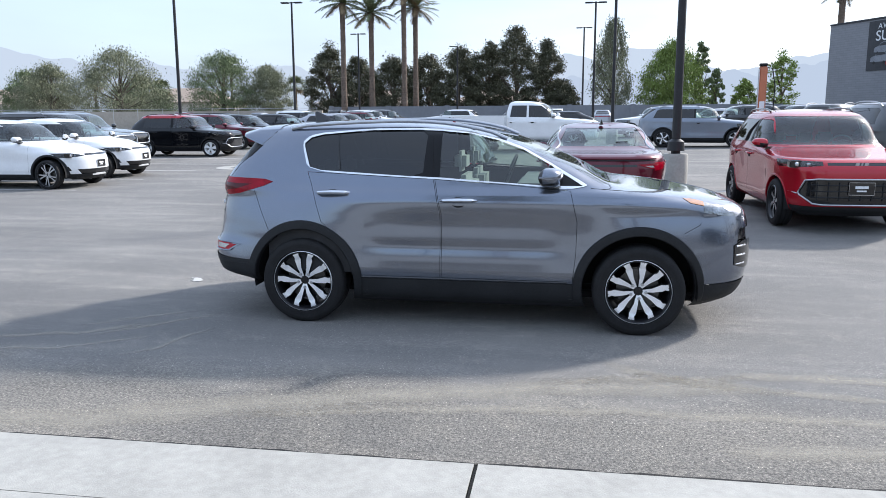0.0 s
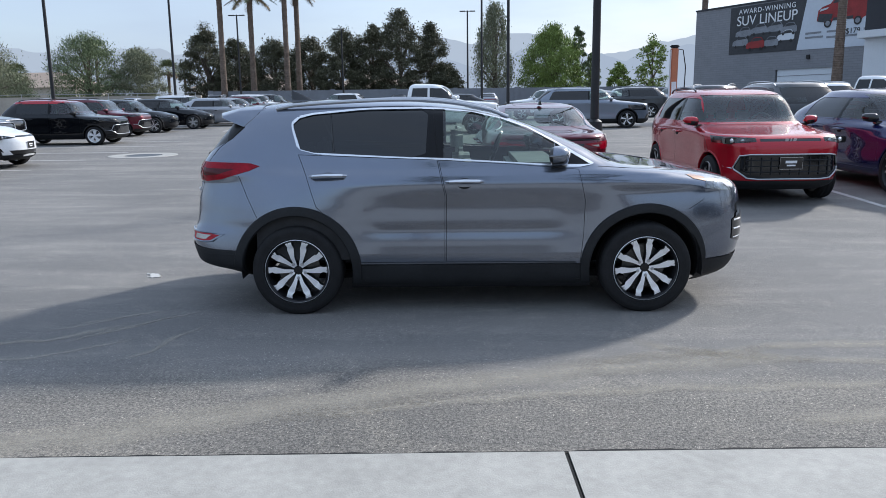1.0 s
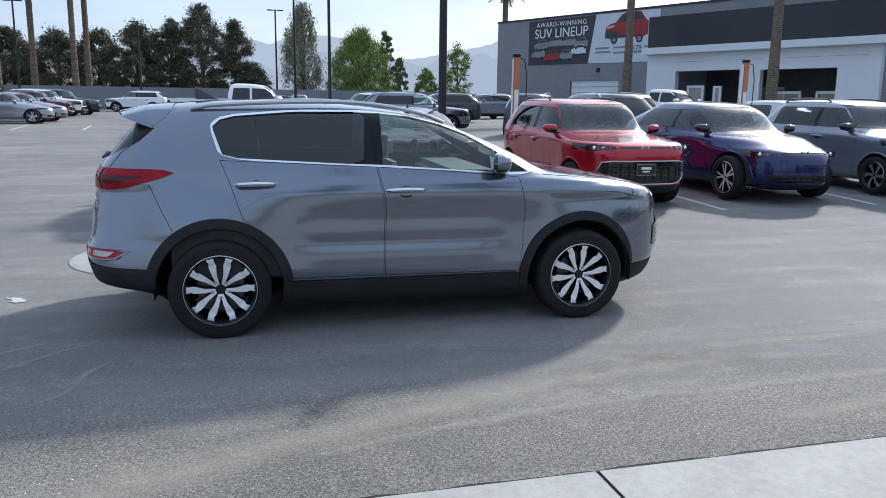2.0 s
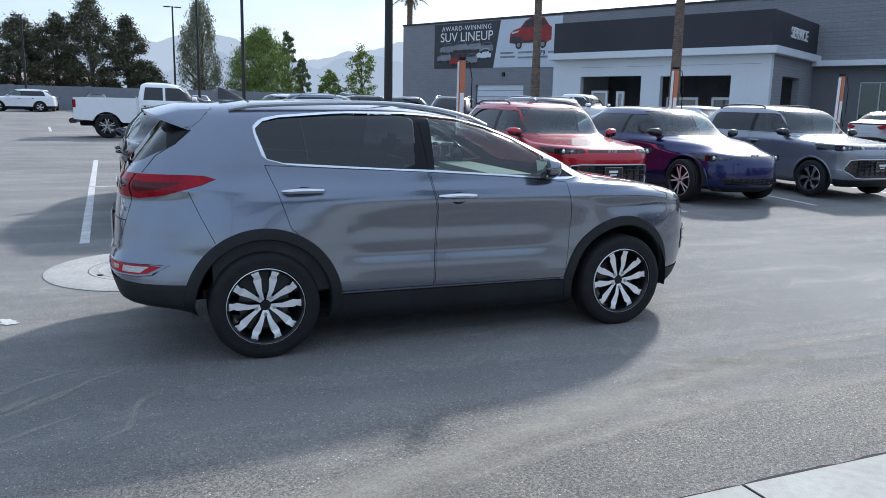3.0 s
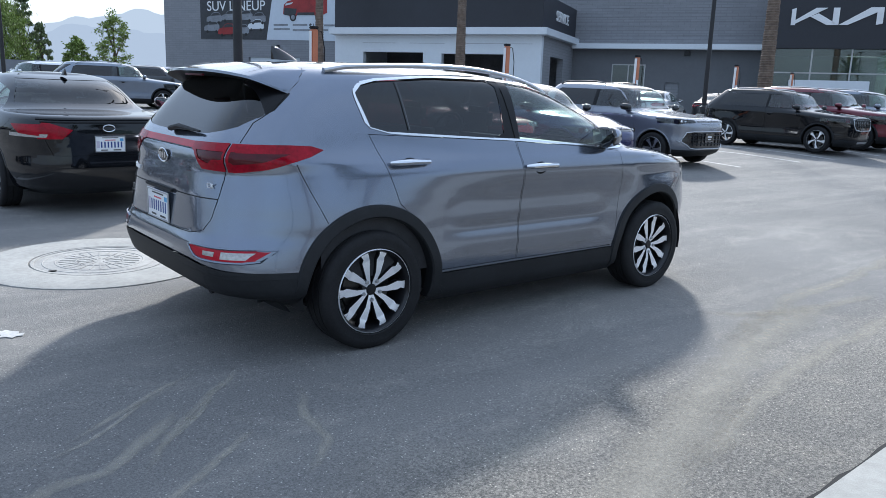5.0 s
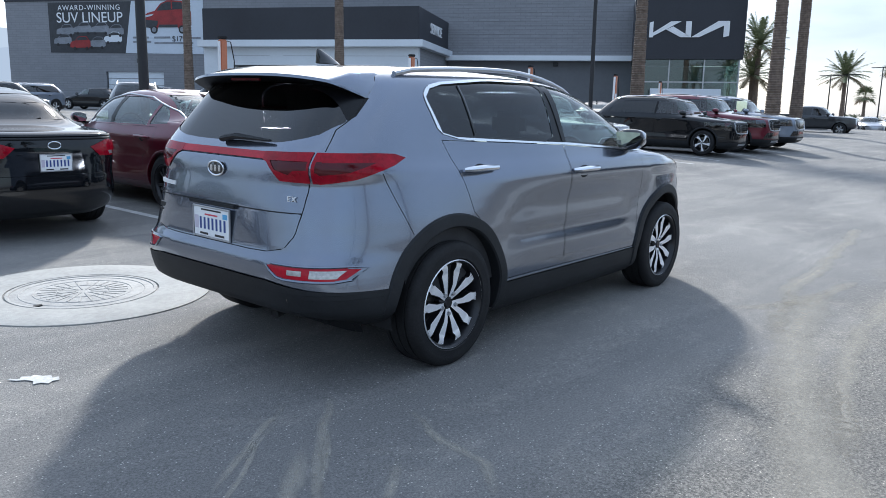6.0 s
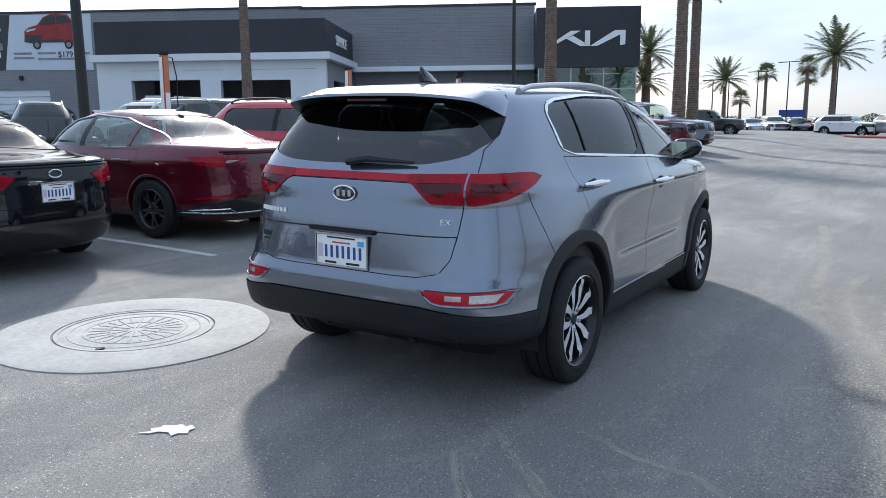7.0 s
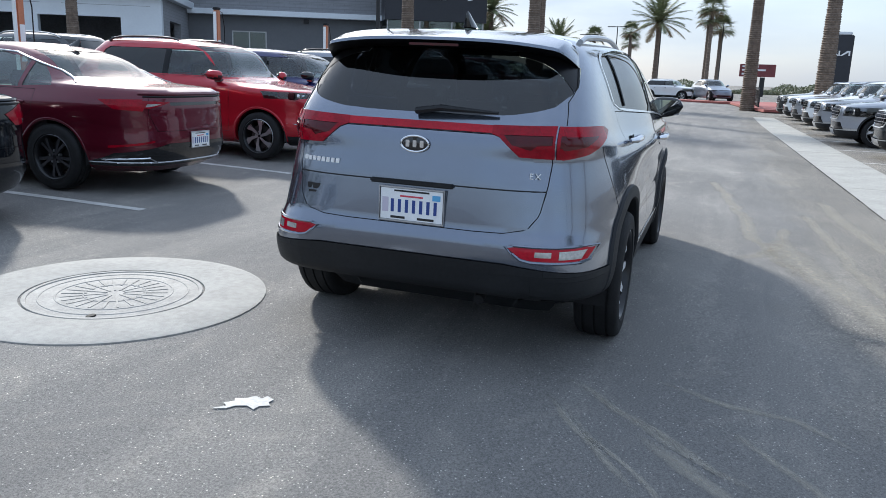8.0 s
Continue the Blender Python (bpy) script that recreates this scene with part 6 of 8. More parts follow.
suv_c, sk, _ = vehicle("parked_suv", at(23.3, 6.45, -88), car_spec("suv", 0.055), GREY_BLUE, "grey blue large SUV facing the lane", "car", "parked cars")

# row facing the lane across the gutter
sp = car_spec("suv", 0.05)
sp["nose"][4] = ([(-0.78, 0.28), (0.78, 0.28), (0.86, 0.44), (0.66, 0.46), (-0.66, 0.46), (-0.86, 0.44)], SATIN, "skid_plate", 0.010)
row, sk, _ = vehicle("parked_suv", pose(16.9, -6.50, -0.058, 0, 0, 90), sp, SILVER_PAINT, "silver large SUV with a black mesh grille facing the lane", "car", "row across the lane")
grille_net(row, sk, sp, RIM_GREY), front_badge(row, sk, 1.03), lamp_insides(row, sk, sp)
dark, sk, _ = vehicle("parked_suv", pose(12.9, -6.85, -0.058, 0, 0, 90), sp, CHARCOAL, "charcoal large SUV facing the lane", "car", "row across the lane")
grille_net(dark, sk, sp, RIM_GREY)
white_suv, sk, _ = vehicle("parked_suv", pose(24.3, -6.45, -0.058, 0, 0, 90), sp, WHITE_PAINT, "white large SUV facing the lane", "car", "row across the lane")
grille_net(white_suv, sk, sp)
copy_thing(row, pose(20.6, -6.45, -0.058, 0, 0, 90))
copy_thing(row, pose(28.0, -6.40, -0.058, 0, 0, 90))
copy_thing(white_suv, pose(31.7, -6.35, -0.058, 0, 0, 90))
copy_thing(dark, pose(35.4, -6.3, -0.058, 0, 0, 90))

# cars further back in the lot
cross_spec = car_spec("crossover", 0.045)
cross_spec["style"], cross_spec["r"], cross_spec["flare"] = "silver", 0.33, (0.05, PLASTIC, 0.012)
cross_spec["side_trim"] = [([(-2.6, 0.1), (2.6, 0.1), (2.6, 0.33), (-2.6, 0.33)], PLASTIC)]
cross_b, sk, _ = vehicle("parked_crossover", at(-12.2, 9.4, 1) @ Matrix.Diagonal((0.93, 0.96, 1.0, 1)), cross_spec, WHITE_PAINT, "white small crossover parked nose-out", "car", "cars further back")
front_plate(cross_b, sk, 0.55), lamp_insides(cross_b, sk, cross_spec)
copy_thing(cross_b, at(-12.7, 12.1, 1))
spb = car_spec("boxy", 0.05)
spb["style"], spb["cap"] = "white", (1.475, RED_PAINT)
hatch_c, sk, _ = vehicle("parked_hatchback", at(-14.2, 21.2, 2), spb, BLACK_PAINT, "black boxy hatchback with a red roof and white wheels", "car", "cars further back")
cap = bmesh.new()
cr = []
for x in np.linspace(-1.55, 0.18, 12):
    cr.append([cap.verts.new((x, y, skin_top(sk, x, y) + 0.006)) for y in np.linspace(-0.66, 0.66, 9)])
for a, b in zip(cr, cr[1:]):
    for i in range(8):
        cap.faces.new((a[i], b[i], b[i + 1], a[i + 1]))
part("roof_panel", cap, RED_PAINT, hatch_c, "red roof panel")
suv_far, sk, _ = vehicle("parked_suv", at(-15.1, 14.8, 1), car_spec("suv", 0.06), CHARCOAL, "charcoal large SUV parked nose-out", "car", "cars further back", 0)
far_white, _, _ = vehicle("parked_suv", at(-17.3, 43.0, 2), car_spec("suv", 0.07), WHITE_PAINT, "white SUV far back in the lot", "car", "cars further back", 0)
far_red, _, _ = vehicle("parked_hatchback", at(-15.4, 26.4, 2), car_spec("boxy", 0.06), MAROON, "dark red hatchback behind the black one", "car", "cars further back", 0)
far_black, _, _ = vehicle("parked_crossover", at(-14.9, 33.2, 2), car_spec("crossover", 0.06), BLACK_PAINT, "black crossover far back in the lot", "car", "cars further back", 0)
far_silver, _, _ = vehicle("parked_crossover", at(-13.2, 39.5, 2), car_spec("crossover", 0.06), SILVER_PAINT, "silver crossover far back in the lot", "car", "cars further back", 0)
far_grey, _, _ = vehicle("parked_suv", at(5.9, 27.2, -8), car_spec("suv", 0.05), GREY_BLUE, "grey blue SUV parked across the second aisle", "car", "cars further back", 0)
copy_thing(suv_far, at(-16.3, 17.5, 1))
for i, (src, x, y, h) in enumerate(((far_silver, -13.2, 36.6, 2), (far_red, -14.0, 46.0, 2), (far_white, -14.2, 49.0, 2), (suv_far, -13.8, 52.0, 2), (far_white, -10.5, 62.5, 178), (far_black, -15.5, 29.6, 2),
                                    (far_silver, -9.2, 65.5, 90), (far_black, -5.2, 65.5, 90), (far_white, -1.2, 65.5, 90), (far_silver, 3.0, 65.5, 90), (suv_far, -22.0, 65.5, 90), (far_white, -26.0, 65.5, 90), (far_silver, -30.0, 65.5, 90), (far_black, -34.0, 65.5, 90), (far_red, -38.0, 65.5, 90),
                                    (far_black, -0.5, 38.0, 180), (far_white, 5.2, 38.5, 180), (suv_far, 9.6, 38.2, 180), (far_grey, 14.5, 45.0, 200), (far_silver, 9.5, 46.5, 180), (suv_far, 17.5, 60.0, 120), (far_black, 22.0, 52.0, 118), (suv_far, 24.0, 48.0, 118))):
    copy_thing(src, at(x, y, h))


# ---- white pickup ----
def pickup(m, colour=WHITE_PAINT, label="white crew cab pickup truck parked across the second aisle"):
    f = [(0.42, 2.60), (0.50, 2.72), (0.8, 2.74), (1.08, 2.72), (1.15, 2.62), (1.20, 2.2), (1.23, 1.75), (1.26, 1.32), (1.75, 0.72), (1.84, 0.50), (1.88, 0.2), (1.90, -0.1), (1.905, -0.3)]
    r = [(0.42, -0.80), (0.8, -0.80), (1.30, -0.80), (1.75, -0.72), (1.84, -0.66), (1.88, -0.55), (1.90, -0.5), (1.905, -0.42)]
    w = [(0.42, 0.90), (0.55, 0.98), (0.9, 0.99), (1.1, 1.0), (1.22, 0.97), (1.30, 0.94), (1.55, 0.86), (1.78, 0.76), (1.85, 0.68), (1.885, 0.5), (1.90, 0.25), (1.905, 0.05)]
    win = [([(-0.62, 1.30), (0.02, 1.29), (0.02, 1.73), (-0.55, 1.73)], "privacy"), ([(0.10, 1.29), (1.10, 1.27), (0.78, 1.56), (0.55, 1.72), (0.10, 1.73)], "privacy")]
    spec = dict(front=f, rear=r, width=w, corner=([(0.4, 4.2), (1.9, 3.6)], [(0.4, 9), (1.9, 7)]), wb=3.6, r=0.40, rim=0.27, tyre=0.27, style="silver", track=0.99, arch=0.47, step=0.06, side_glass=win, side_black=(), doors=[[(0.06, 0.55), (0.06, 1.30), (-0.72, 1.30), (-0.74, 0.55)], [(0.07, 0.55), (1.18, 0.55), (1.2, 1.27), (0.07, 1.30)]], handles=[(-0.55, 1.12, None), (0.25, 1.12, None)], mirror=(0.98, 1.30), mirror_size=1.3, screen=[(-0.76, 1.31), (0.76, 1.31), (0.66, 1.78), (-0.66, 1.78)], back_glass=[(-0.7, 1.35), (0.7, 1.35), (0.64, 1.72), (-0.64, 1.72)], belt=1.28, dash=0.75, cabin=(-0.7, 1.0), nose=[([(-0.6, 0.72), (0.6, 0.72), (0.6, 1.06), (-0.6, 1.06)], CHROME, "grille", 0.004)])
    car, skin, _ = vehicle("pickup_truck", m, spec, colour, label, "pickup truck", "cars further back", 0)
    for side in (-1, 1):
        y0, y1 = sorted((side * 0.90, side * 0.99))
        outline = [(-0.83, 0.50), (-0.83, 1.34), (-2.80, 1.34), (-2.82, 0.62), (-2.30, 0.58)] + [(-1.8 + 0.47 * math.cos(a), 0.40 + 0.47 * math.sin(a)) for a in np.linspace(math.pi * 0.88, math.pi * 0.12, 14)] + [(-1.30, 0.52)]
        part("bed_side", prism([(x, z) for x, z in outline], 0.09, Matrix.Translation((0, y1, 0)) @ pose(0, 0, 0, 90, 0, 0)), colour, car, "", 30)
        part("tail_lamp", box(-2.835, -2.72, min(side * 0.90, side * 1.0), max(side * 0.90, side * 1.0), 1.0, 1.28, 0.012), LAMP_RED, car, "red tail lamp")
        part("step_bar", tube([(-0.7, side * 0.98, 0.40), (1.1, side * 0.98, 0.40)], 0.045, 8), GLOSS_BLACK, car, "black step bar")
    part("tailgate", box(-2.83, -2.76, -0.9, 0.9, 0.66, 1.33, 0.015), colour, car)
    part("bed_floor", box(-2.8, -0.82, -0.92, 0.92, 0.72, 0.78), UNDER, car, "dark bed floor", 0)
    part("rear_bumper", box(-2.98, -2.78, -0.92, 0.92, 0.48, 0.64, 0.03), GLOSS_BLACK, car, "black rear bumper")
    part("chassis", box(-2.7, 2.2, -0.45, 0.45, 0.38, 0.55, 0.03), UNDER, car, "dark chassis")
    return car


truck = pickup(at(-1.15, 25.2, -3) @ Matrix.Diagonal((1.05, 1.04, 1.05, 1)))
copy_thing(truck, at(19.6, 29.5, -62))

silver_saloon, _, _ = vehicle("parked_saloon", at(25.2, 15.8, 20), car_spec("sedan", 0.06), SILVER_PAINT, "silver saloon behind the chargers", "car", "cars further back", 0)
dark_saloon, _, _ = vehicle("parked_saloon", at(27.4, 14.0, 20), car_spec("fastback", 0.06), CHARCOAL, "charcoal saloon behind the chargers", "car", "cars further back", 0)
copy_thing(suv_far, at(8.2, 13.9, 92))
copy_thing(far_white, at(12.6, 21.5, 92))
copy_thing(far_silver, at(14.4, 14.9, 92))
copy_thing(suv_far, at(10.2, 23.8, 60))

# ---- posts ----
POST = material("dark bronze post paint", (0.022, 0.022, 0.024), 0.45, 0.3, var=0.2, scale=3)
ORANGE = material("orange charger panel", (0.50, 0.18, 0.09), 0.45, var=0.12, scale=4)


def light_pole(x, y, h, heads=2, turn=0, r=0.065, base=True, heads_len=0.55):
    z = ground_z(x, y)
    p = empty("lamp_post", pose(x, y, z, 0, 0, turn), "tall dark square-headed car lot lamp post", "lamp post", "lamp posts")
    if base:
        part("pedestal", lathe([(0.26, 0), (0.26, 0.66), (0.24, 0.70), (0, 0.70)], 28), CONCRETE, p, "round concrete pedestal")
    part("pole", lathe([(r * 1.25, 0.7 if base else 0), (r * 0.85, h), (0, h)], 14), POST, p)
    part("base_cover", lathe([(r * 2.4, 0.76 if base else 0), (r * 2.2, 0.95 if base else 0.2), (r * 1.3, 1.0 if base else 0.25)], 14), POST, p)
    for i in range(heads):
        s = 1 if i else -1
        part("lamp_arm", box(min(0, s * 0.22), max(0, s * 0.22), -0.03, 0.03, h - 0.09, h - 0.03), POST, p, "", 0)
        part("lamp_head", box(min(s * 0.2, s * (0.2 + heads_len)), max(s * 0.2, s * (0.2 + heads_len)), -0.16, 0.16, h - 0.10, h - 0.02, 0.02), POST, p, "flat dark lamp head")
    return p


light_pole(2.89, 9.97, 9.0, 2, 0, 0.075)
light_pole(2.44, 30.14, 9.0, 2, 0)
light_pole(1.89, 49.4, 9.0, 2, 0, 0.075)
light_pole(1.23, 69.3, 9.3, 2, 0, 0.08, False)
light_pole(-17.6, 26.9, 9.0, 2, 0)
light_pole(-18.6, 44.5, 9.0, 2, 0, 0.075)
light_pole(-20.3, 66.5, 9.0, 2, 0, 0.08, False)
light_pole(-10.5, 66.0, 7.6, 1, 0, 0.08, False)
light_pole(20.62, 10.66, 9.0, 2, 0)
light_pole(-3.6, -17.5, 9.0, 2, 15)


def charger(x, y, turn=0):
    c = empty("ev_charger", at(x, y, turn), "slim copper orange electric car charger post with a black cable", "charger", "ev chargers")
    part("column", box(-0.075, 0.075, -0.06, 0.06, 0, 2.44, 0.02), ORANGE, c, "copper orange column")
    part("side_panel", box(-0.082, -0.072, -0.045, 0.045, 0.1, 2.40, 0.004), WHITE_PAINT, c, "white side panel")
    part("front_panel", box(-0.05, 0.05, -0.068, -0.058, 1.15, 1.75, 0.004), WHITE_PAINT, c, "white front panel")
    part("cap", box(-0.085, 0.085, -0.07, 0.07, 2.44, 2.50, 0.02), PLASTIC, c, "dark cap")
    pts = [(0.07, 0, 2.42), (0.17, -0.03, 2.40), (0.23, -0.05, 2.05), (0.22, -0.06, 1.5), (0.15, -0.08, 1.05), (0.06, -0.09, 1.25), (0.05, -0.08, 1.45)]
    part("cable", tube(pts, 0.011, 6), RUBBER, c, "black charging cable")
    return c


ch = charger(4.50, 9.87)
for x, y in ((10.44, 10.26), (16.35, 10.52), (23.4, 11.2), (30.6, 12.6)):
    copy_thing(ch, at(x, y, 0))

# ---- the dealership ----
WALL_GREY = material("grey block wall", (0.235, 0.24, 0.255), 0.85, var=0.05, scale=0.6, bump=0.3, bscale=30)
WALL_DARK = material("dark grey block wall", (0.15, 0.155, 0.165), 0.85, var=0.06, scale=0.6, bump=0.3, bscale=30)
PANEL_WHITE = material("white metal cladding", (0.66, 0.70, 0.74), 0.4, 0.1, var=0.03, scale=0.8)
PANEL_BLACK = material("near black cladding", (0.020, 0.022, 0.030), 0.4, 0.1, var=0.12, scale=0.8)
FRAME_ALU = material("window aluminium", (0.42, 0.43, 0.44), 0.4, 0.8, var=0.08, scale=5)
SHOP_GLASS = glass("shop glass", (0.55, 0.66, 0.66))
# The shade inside the service bay is put into this grey.
BAY_SHADE = material("bay interior shade", (0.15, 0.155, 0.165), 0.8, var=0.3, scale=0.8)
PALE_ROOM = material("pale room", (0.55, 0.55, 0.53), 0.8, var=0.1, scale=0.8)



def coursed(m, wide, high):
    """Block courses on a plastered wall, too far off to be built one by one."""
    n, l = m.node_tree.nodes, m.node_tree.links
    b = n["Principled BSDF"]
    src = b.inputs["Base Color"].links[0].from_socket
    co, sep, com, br, mx = n.new("ShaderNodeTexCoord"), n.new("ShaderNodeSeparateXYZ"), n.new("ShaderNodeCombineXYZ"), n.new("ShaderNodeTexBrick"), n.new("ShaderNodeMix")
    l.new(co.outputs["Object"], sep.inputs[0])
    add = n.new("ShaderNodeMath")
    l.new(sep.outputs["X"], add.inputs[0]), l.new(sep.outputs["Y"], add.inputs[1])
    l.new(add.outputs[0], com.inputs["X"]), l.new(sep.outputs["Z"], com.inputs["Y"])
    br.inputs["Scale"].default_value, br.inputs["Brick Width"].default_value, br.inputs["Row Height"].default_value = 1.0, wide, high
    br.inputs["Mortar Size"].default_value = 0.02
    br.inputs["Color1"].default_value, br.inputs["Color2"].default_value, br.inputs["Mortar"].default_value = (1.04, 1.04, 1.04, 1), (0.95, 0.95, 0.95, 1), (0.84, 0.84, 0.85, 1)
    l.new(com.outputs[0], br.inputs["Vector"])
    mx.data_type, mx.blend_type = "RGBA", "MULTIPLY"
    mx.inputs[0].default_value = 1.0
    l.new(src, mx.inputs[6]), l.new(br.outputs["Color"], mx.inputs[7]), l.new(mx.outputs[2], b.inputs["Base Color"])


coursed(WALL_GREY, 0.8, 0.2)
dealer = empty("dealership", pose(0, 0, 0.4, 0, 0, -62), "grey dealership building with white service bay and black bands", "building", "", "structure")


def slab(name, u0, u1, d0, d1, z0, z1, mat, label="", bevel=0.0, parent=None):
    return part(name, box(u0, u1, d0, d1, z0 - 0.4, z1 - 0.4, bevel), mat, parent or dealer, label, 30 if bevel else 0)


def bay_wall(name, axis, fixed, a0, a1, z1, thick, holes, mat, label=""):
    """A wall along one axis with openings (from, to, bottom, top) through it."""
    cuts = sorted({a0, a1, *(h[0] for h in holes), *(h[1] for h in holes)})
    bm = bmesh.new()
    for a, b in zip(cuts, cuts[1:]):
        mid = (a + b) / 2
        spans = [(0.0, z1)]
        for h in holes:
            if h[0] < mid < h[1]:
                spans = [(0.0, h[2]), (h[3], z1)]
        for lo, hi in spans:
            if hi - lo > 0.01:
                if axis == "u":
                    put_box(bm, a, b, fixed, fixed + thick, lo, hi)
                else:
                    put_box(bm, fixed, fixed + thick, a, b, lo, hi)
    bmesh.ops.remove_doubles(bm, verts=bm.verts, dist=0.001)
    return part(name, bm, mat, dealer, label, 0)


# main block
bay_wall("wall", "u", 54.0, -51.3, -27.2, 9.75, 0.4, [(-41.7, -36.2, 0.0, 3.85)], WALL_GREY, "grey block wall")
bay_wall("wall", "u", 54.0, -27.2, 2.4, 4.85, 0.4, [(-8.6, -6.1, 0.6, 3.78), (-4.6, -3.6, 0.0, 2.5)], WALL_DARK, "dark grey lower wall")
slab("wall", -15.5, 2.4, 54.0, 54.4, 5.62, 10.05, WALL_GREY, "grey upper wall")
slab("wall", -27.2, -15.5, 54.0, 54.4, 5.25, 10.2, WALL_GREY, "grey upper wall")
slab("cornice", -11.6, 2.4, 53.2, 54.0, 5.24, 5.62, PANEL_WHITE, "white ledge", 0.02)
slab("coping", -51.35, -15.4, 53.92, 54.45, 10.15, 10.30, PANEL_BLACK, "dark wall coping", 0.01)
slab("coping", -15.6, 2.5, 53.92, 54.45, 10.05, 10.22, PANEL_BLACK, "dark wall coping", 0.01)
slab("wall", -51.3, -50.9, 54.4, 82.0, 0.0, 10.15, WALL_GREY, "grey end wall")
slab("roof", -51.0, 2.3, 54.4, 82.0, 9.6, 9.75, WALL_DARK, "flat roof")
slab("back_wall", -51.0, 9.5, 81.6, 82.0, 0.0, 9.7, WALL_DARK)
for i in range(13):
    slab("course_line", -11.5, 2.35, 53.992, 54.0, 5.95 + 0.32 * i, 5.965 + 0.32 * i, WALL_DARK, "fine joint between courses")
garage = slab("garage_door", -41.6, -36.3, 54.15, 54.25, 0.4, 4.25, PANEL_WHITE, "white ribbed garage door")
for i in range(1, 7):
    part("door_rib", box(-41.6, -36.3, 54.12, 54.15, 0.55 * i - 0.02, 0.55 * i + 0.02), WALL_GREY, garage, "", 0)
slab("wall_lamp", -38.6, -38.3, 53.85, 54.0, 5.0, 5.35, POST, "dark wall lamp", 0.02)
slab("wall_lamp", -3.4, -3.0, 53.8, 54.0, 4.85, 5.15, POST, "dark wall lamp", 0.02)
win = part("window", box(-8.55, -6.15, 54.12, 54.14, 0.6, 3.75), SHOP_GLASS, dealer, "clear shop window", 0)
for u in (-8.6, -7.4, -6.2):
    part("window_frame", box(u, u + 0.08, 54.05, 54.2, 0.6, 3.78), FRAME_ALU, win, "aluminium frame", 0)
part("window_frame", box(-8.6, -6.1, 54.05, 54.2, 3.70, 3.78), FRAME_ALU, win, "aluminium frame", 0)
slab("room_back", -26.9, 2.2, 58.0, 58.2, 0.0, 5.0, PALE_ROOM, "pale room wall")
slab("service_door", -4.58, -3.62, 54.1, 54.16, 0.4, 2.88, WALL_GREY, "grey service door")

# service canopy
bay_wall("canopy_wall", "u", 44.9, -27.3, -11.65, 5.2, 0.45, [(-24.95, -20.2, 0.0, 3.93), (-18.8, -14.05, 0.0, 3.87)], PANEL_WHITE, "white clad front of the service bay")
bay_wall("canopy_side", "d", -12.1, 45.35, 54.0, 5.2, 0.45, [(47.3, 51.0, 0.0, 3.9)], WALL_GREY, "grey side wall of the service bay")
slab("canopy_side", -27.3, -26.85, 45.35, 54.0, 0.0, 5.55, PANEL_WHITE, "white side wall of the service bay")
slab("canopy_ledge", -27.4, -11.2, 44.2, 54.0, 5.52, 5.98, PANEL_WHITE, "white ledge over the bay", 0.02)
slab("canopy_band", -27.1, -11.55, 44.5, 54.0, 5.98, 8.12, PANEL_BLACK, "near black band over the bay", 0.02)
# Back sheet of the bay, toned dark for the shade indoors.
slab("bay_back", -26.8, -12.2, 52.5, 52.7, 0.0, 5.2, BAY_SHADE, "dark inside of the bay")
for u0, u1, z1, mat, nm in ((-24.3, -23.0, 3.35, PANEL_WHITE, "white framed bay window"), (-22.3, -21.7, 3.3, PANEL_WHITE, "white bay door"), (-18.5, -16.3, 2.9, FRAME_ALU, "grey framed bay window"), (-15.4, -14.1, 2.9, FRAME_ALU, "grey framed bay window")):
    slab("bay_frame", u0, u0 + 0.16, 45.42, 45.57, 0.3, z1, mat, nm)
    slab("bay_frame", u1 - 0.16, u1, 45.42, 45.57, 0.3, z1, mat, nm)
    slab("bay_frame", u0 + 0.16, u1 - 0.16, 45.42, 45.57, z1 - 0.16, z1, mat, nm)
    slab("bay_frame", u0 + 0.16, u1 - 0.16, 45.42, 45.57, 1.2, 1.36, mat, nm)
    slab("bay_pane", u0 + 0.16, u1 - 0.16, 45.48, 45.52, 1.36, z1 - 0.16, LAMP_CLEAR if mat is FRAME_ALU else CONCRETE, nm)
slab("bay_floor", -26.8, -12.2, 45.3, 52.5, 0.30, 0.5, CONCRETE_OLD, "bay floor")
for u, w in ((-22.9, 0.9), (-21.0, 0.5), (-16.6, 0.8), (-14.9, 0.5)):
    door = slab("inner_door", u, u + w, 52.3, 52.45, 0.4, 3.4, FRAME_ALU, "pale inner door frame")
    part("door_glass", box(u + 0.1, u + w - 0.1, 52.28, 52.3, 0.2, 2.8), SHOP_GLASS, door, "door glass", 0)
for u in (-23.6, -19.9, -16.0, -13.6):
    for z in (2.2, 4.95):
        slab("panel_joint", max(u - 1.4, -27.2), min(u + 1.3, -11.8), 44.892, 44.9, z, z + 0.02, WALL_GREY, "fine joint between panels")
lettering("service_sign", "SERVICE", 1.0, PLATE_WHITE, dealer, Matrix.Translation((-11.53, 49.6, 6.62)) @ pose(0, 0, 0, 0, 0, 90) @ pose(0, 0, 0, 90, 0, 0), 0.06)

# glazed showroom with the black sign block
slab("sign_block", 2.35, 9.6, 50.0, 58.0, 5.15, 9.28, PANEL_BLACK, "near black sign block over the showroom", 0.02)
showroom = slab("showroom_glass", 2.6, 9.45, 50.3, 50.33, 0.3, 5.15, SHOP_GLASS, "tall clear showroom glass")
slab("showroom_glass", 9.42, 9.45, 50.33, 58.0, 0.3, 5.15, SHOP_GLASS, "tall clear showroom glass")
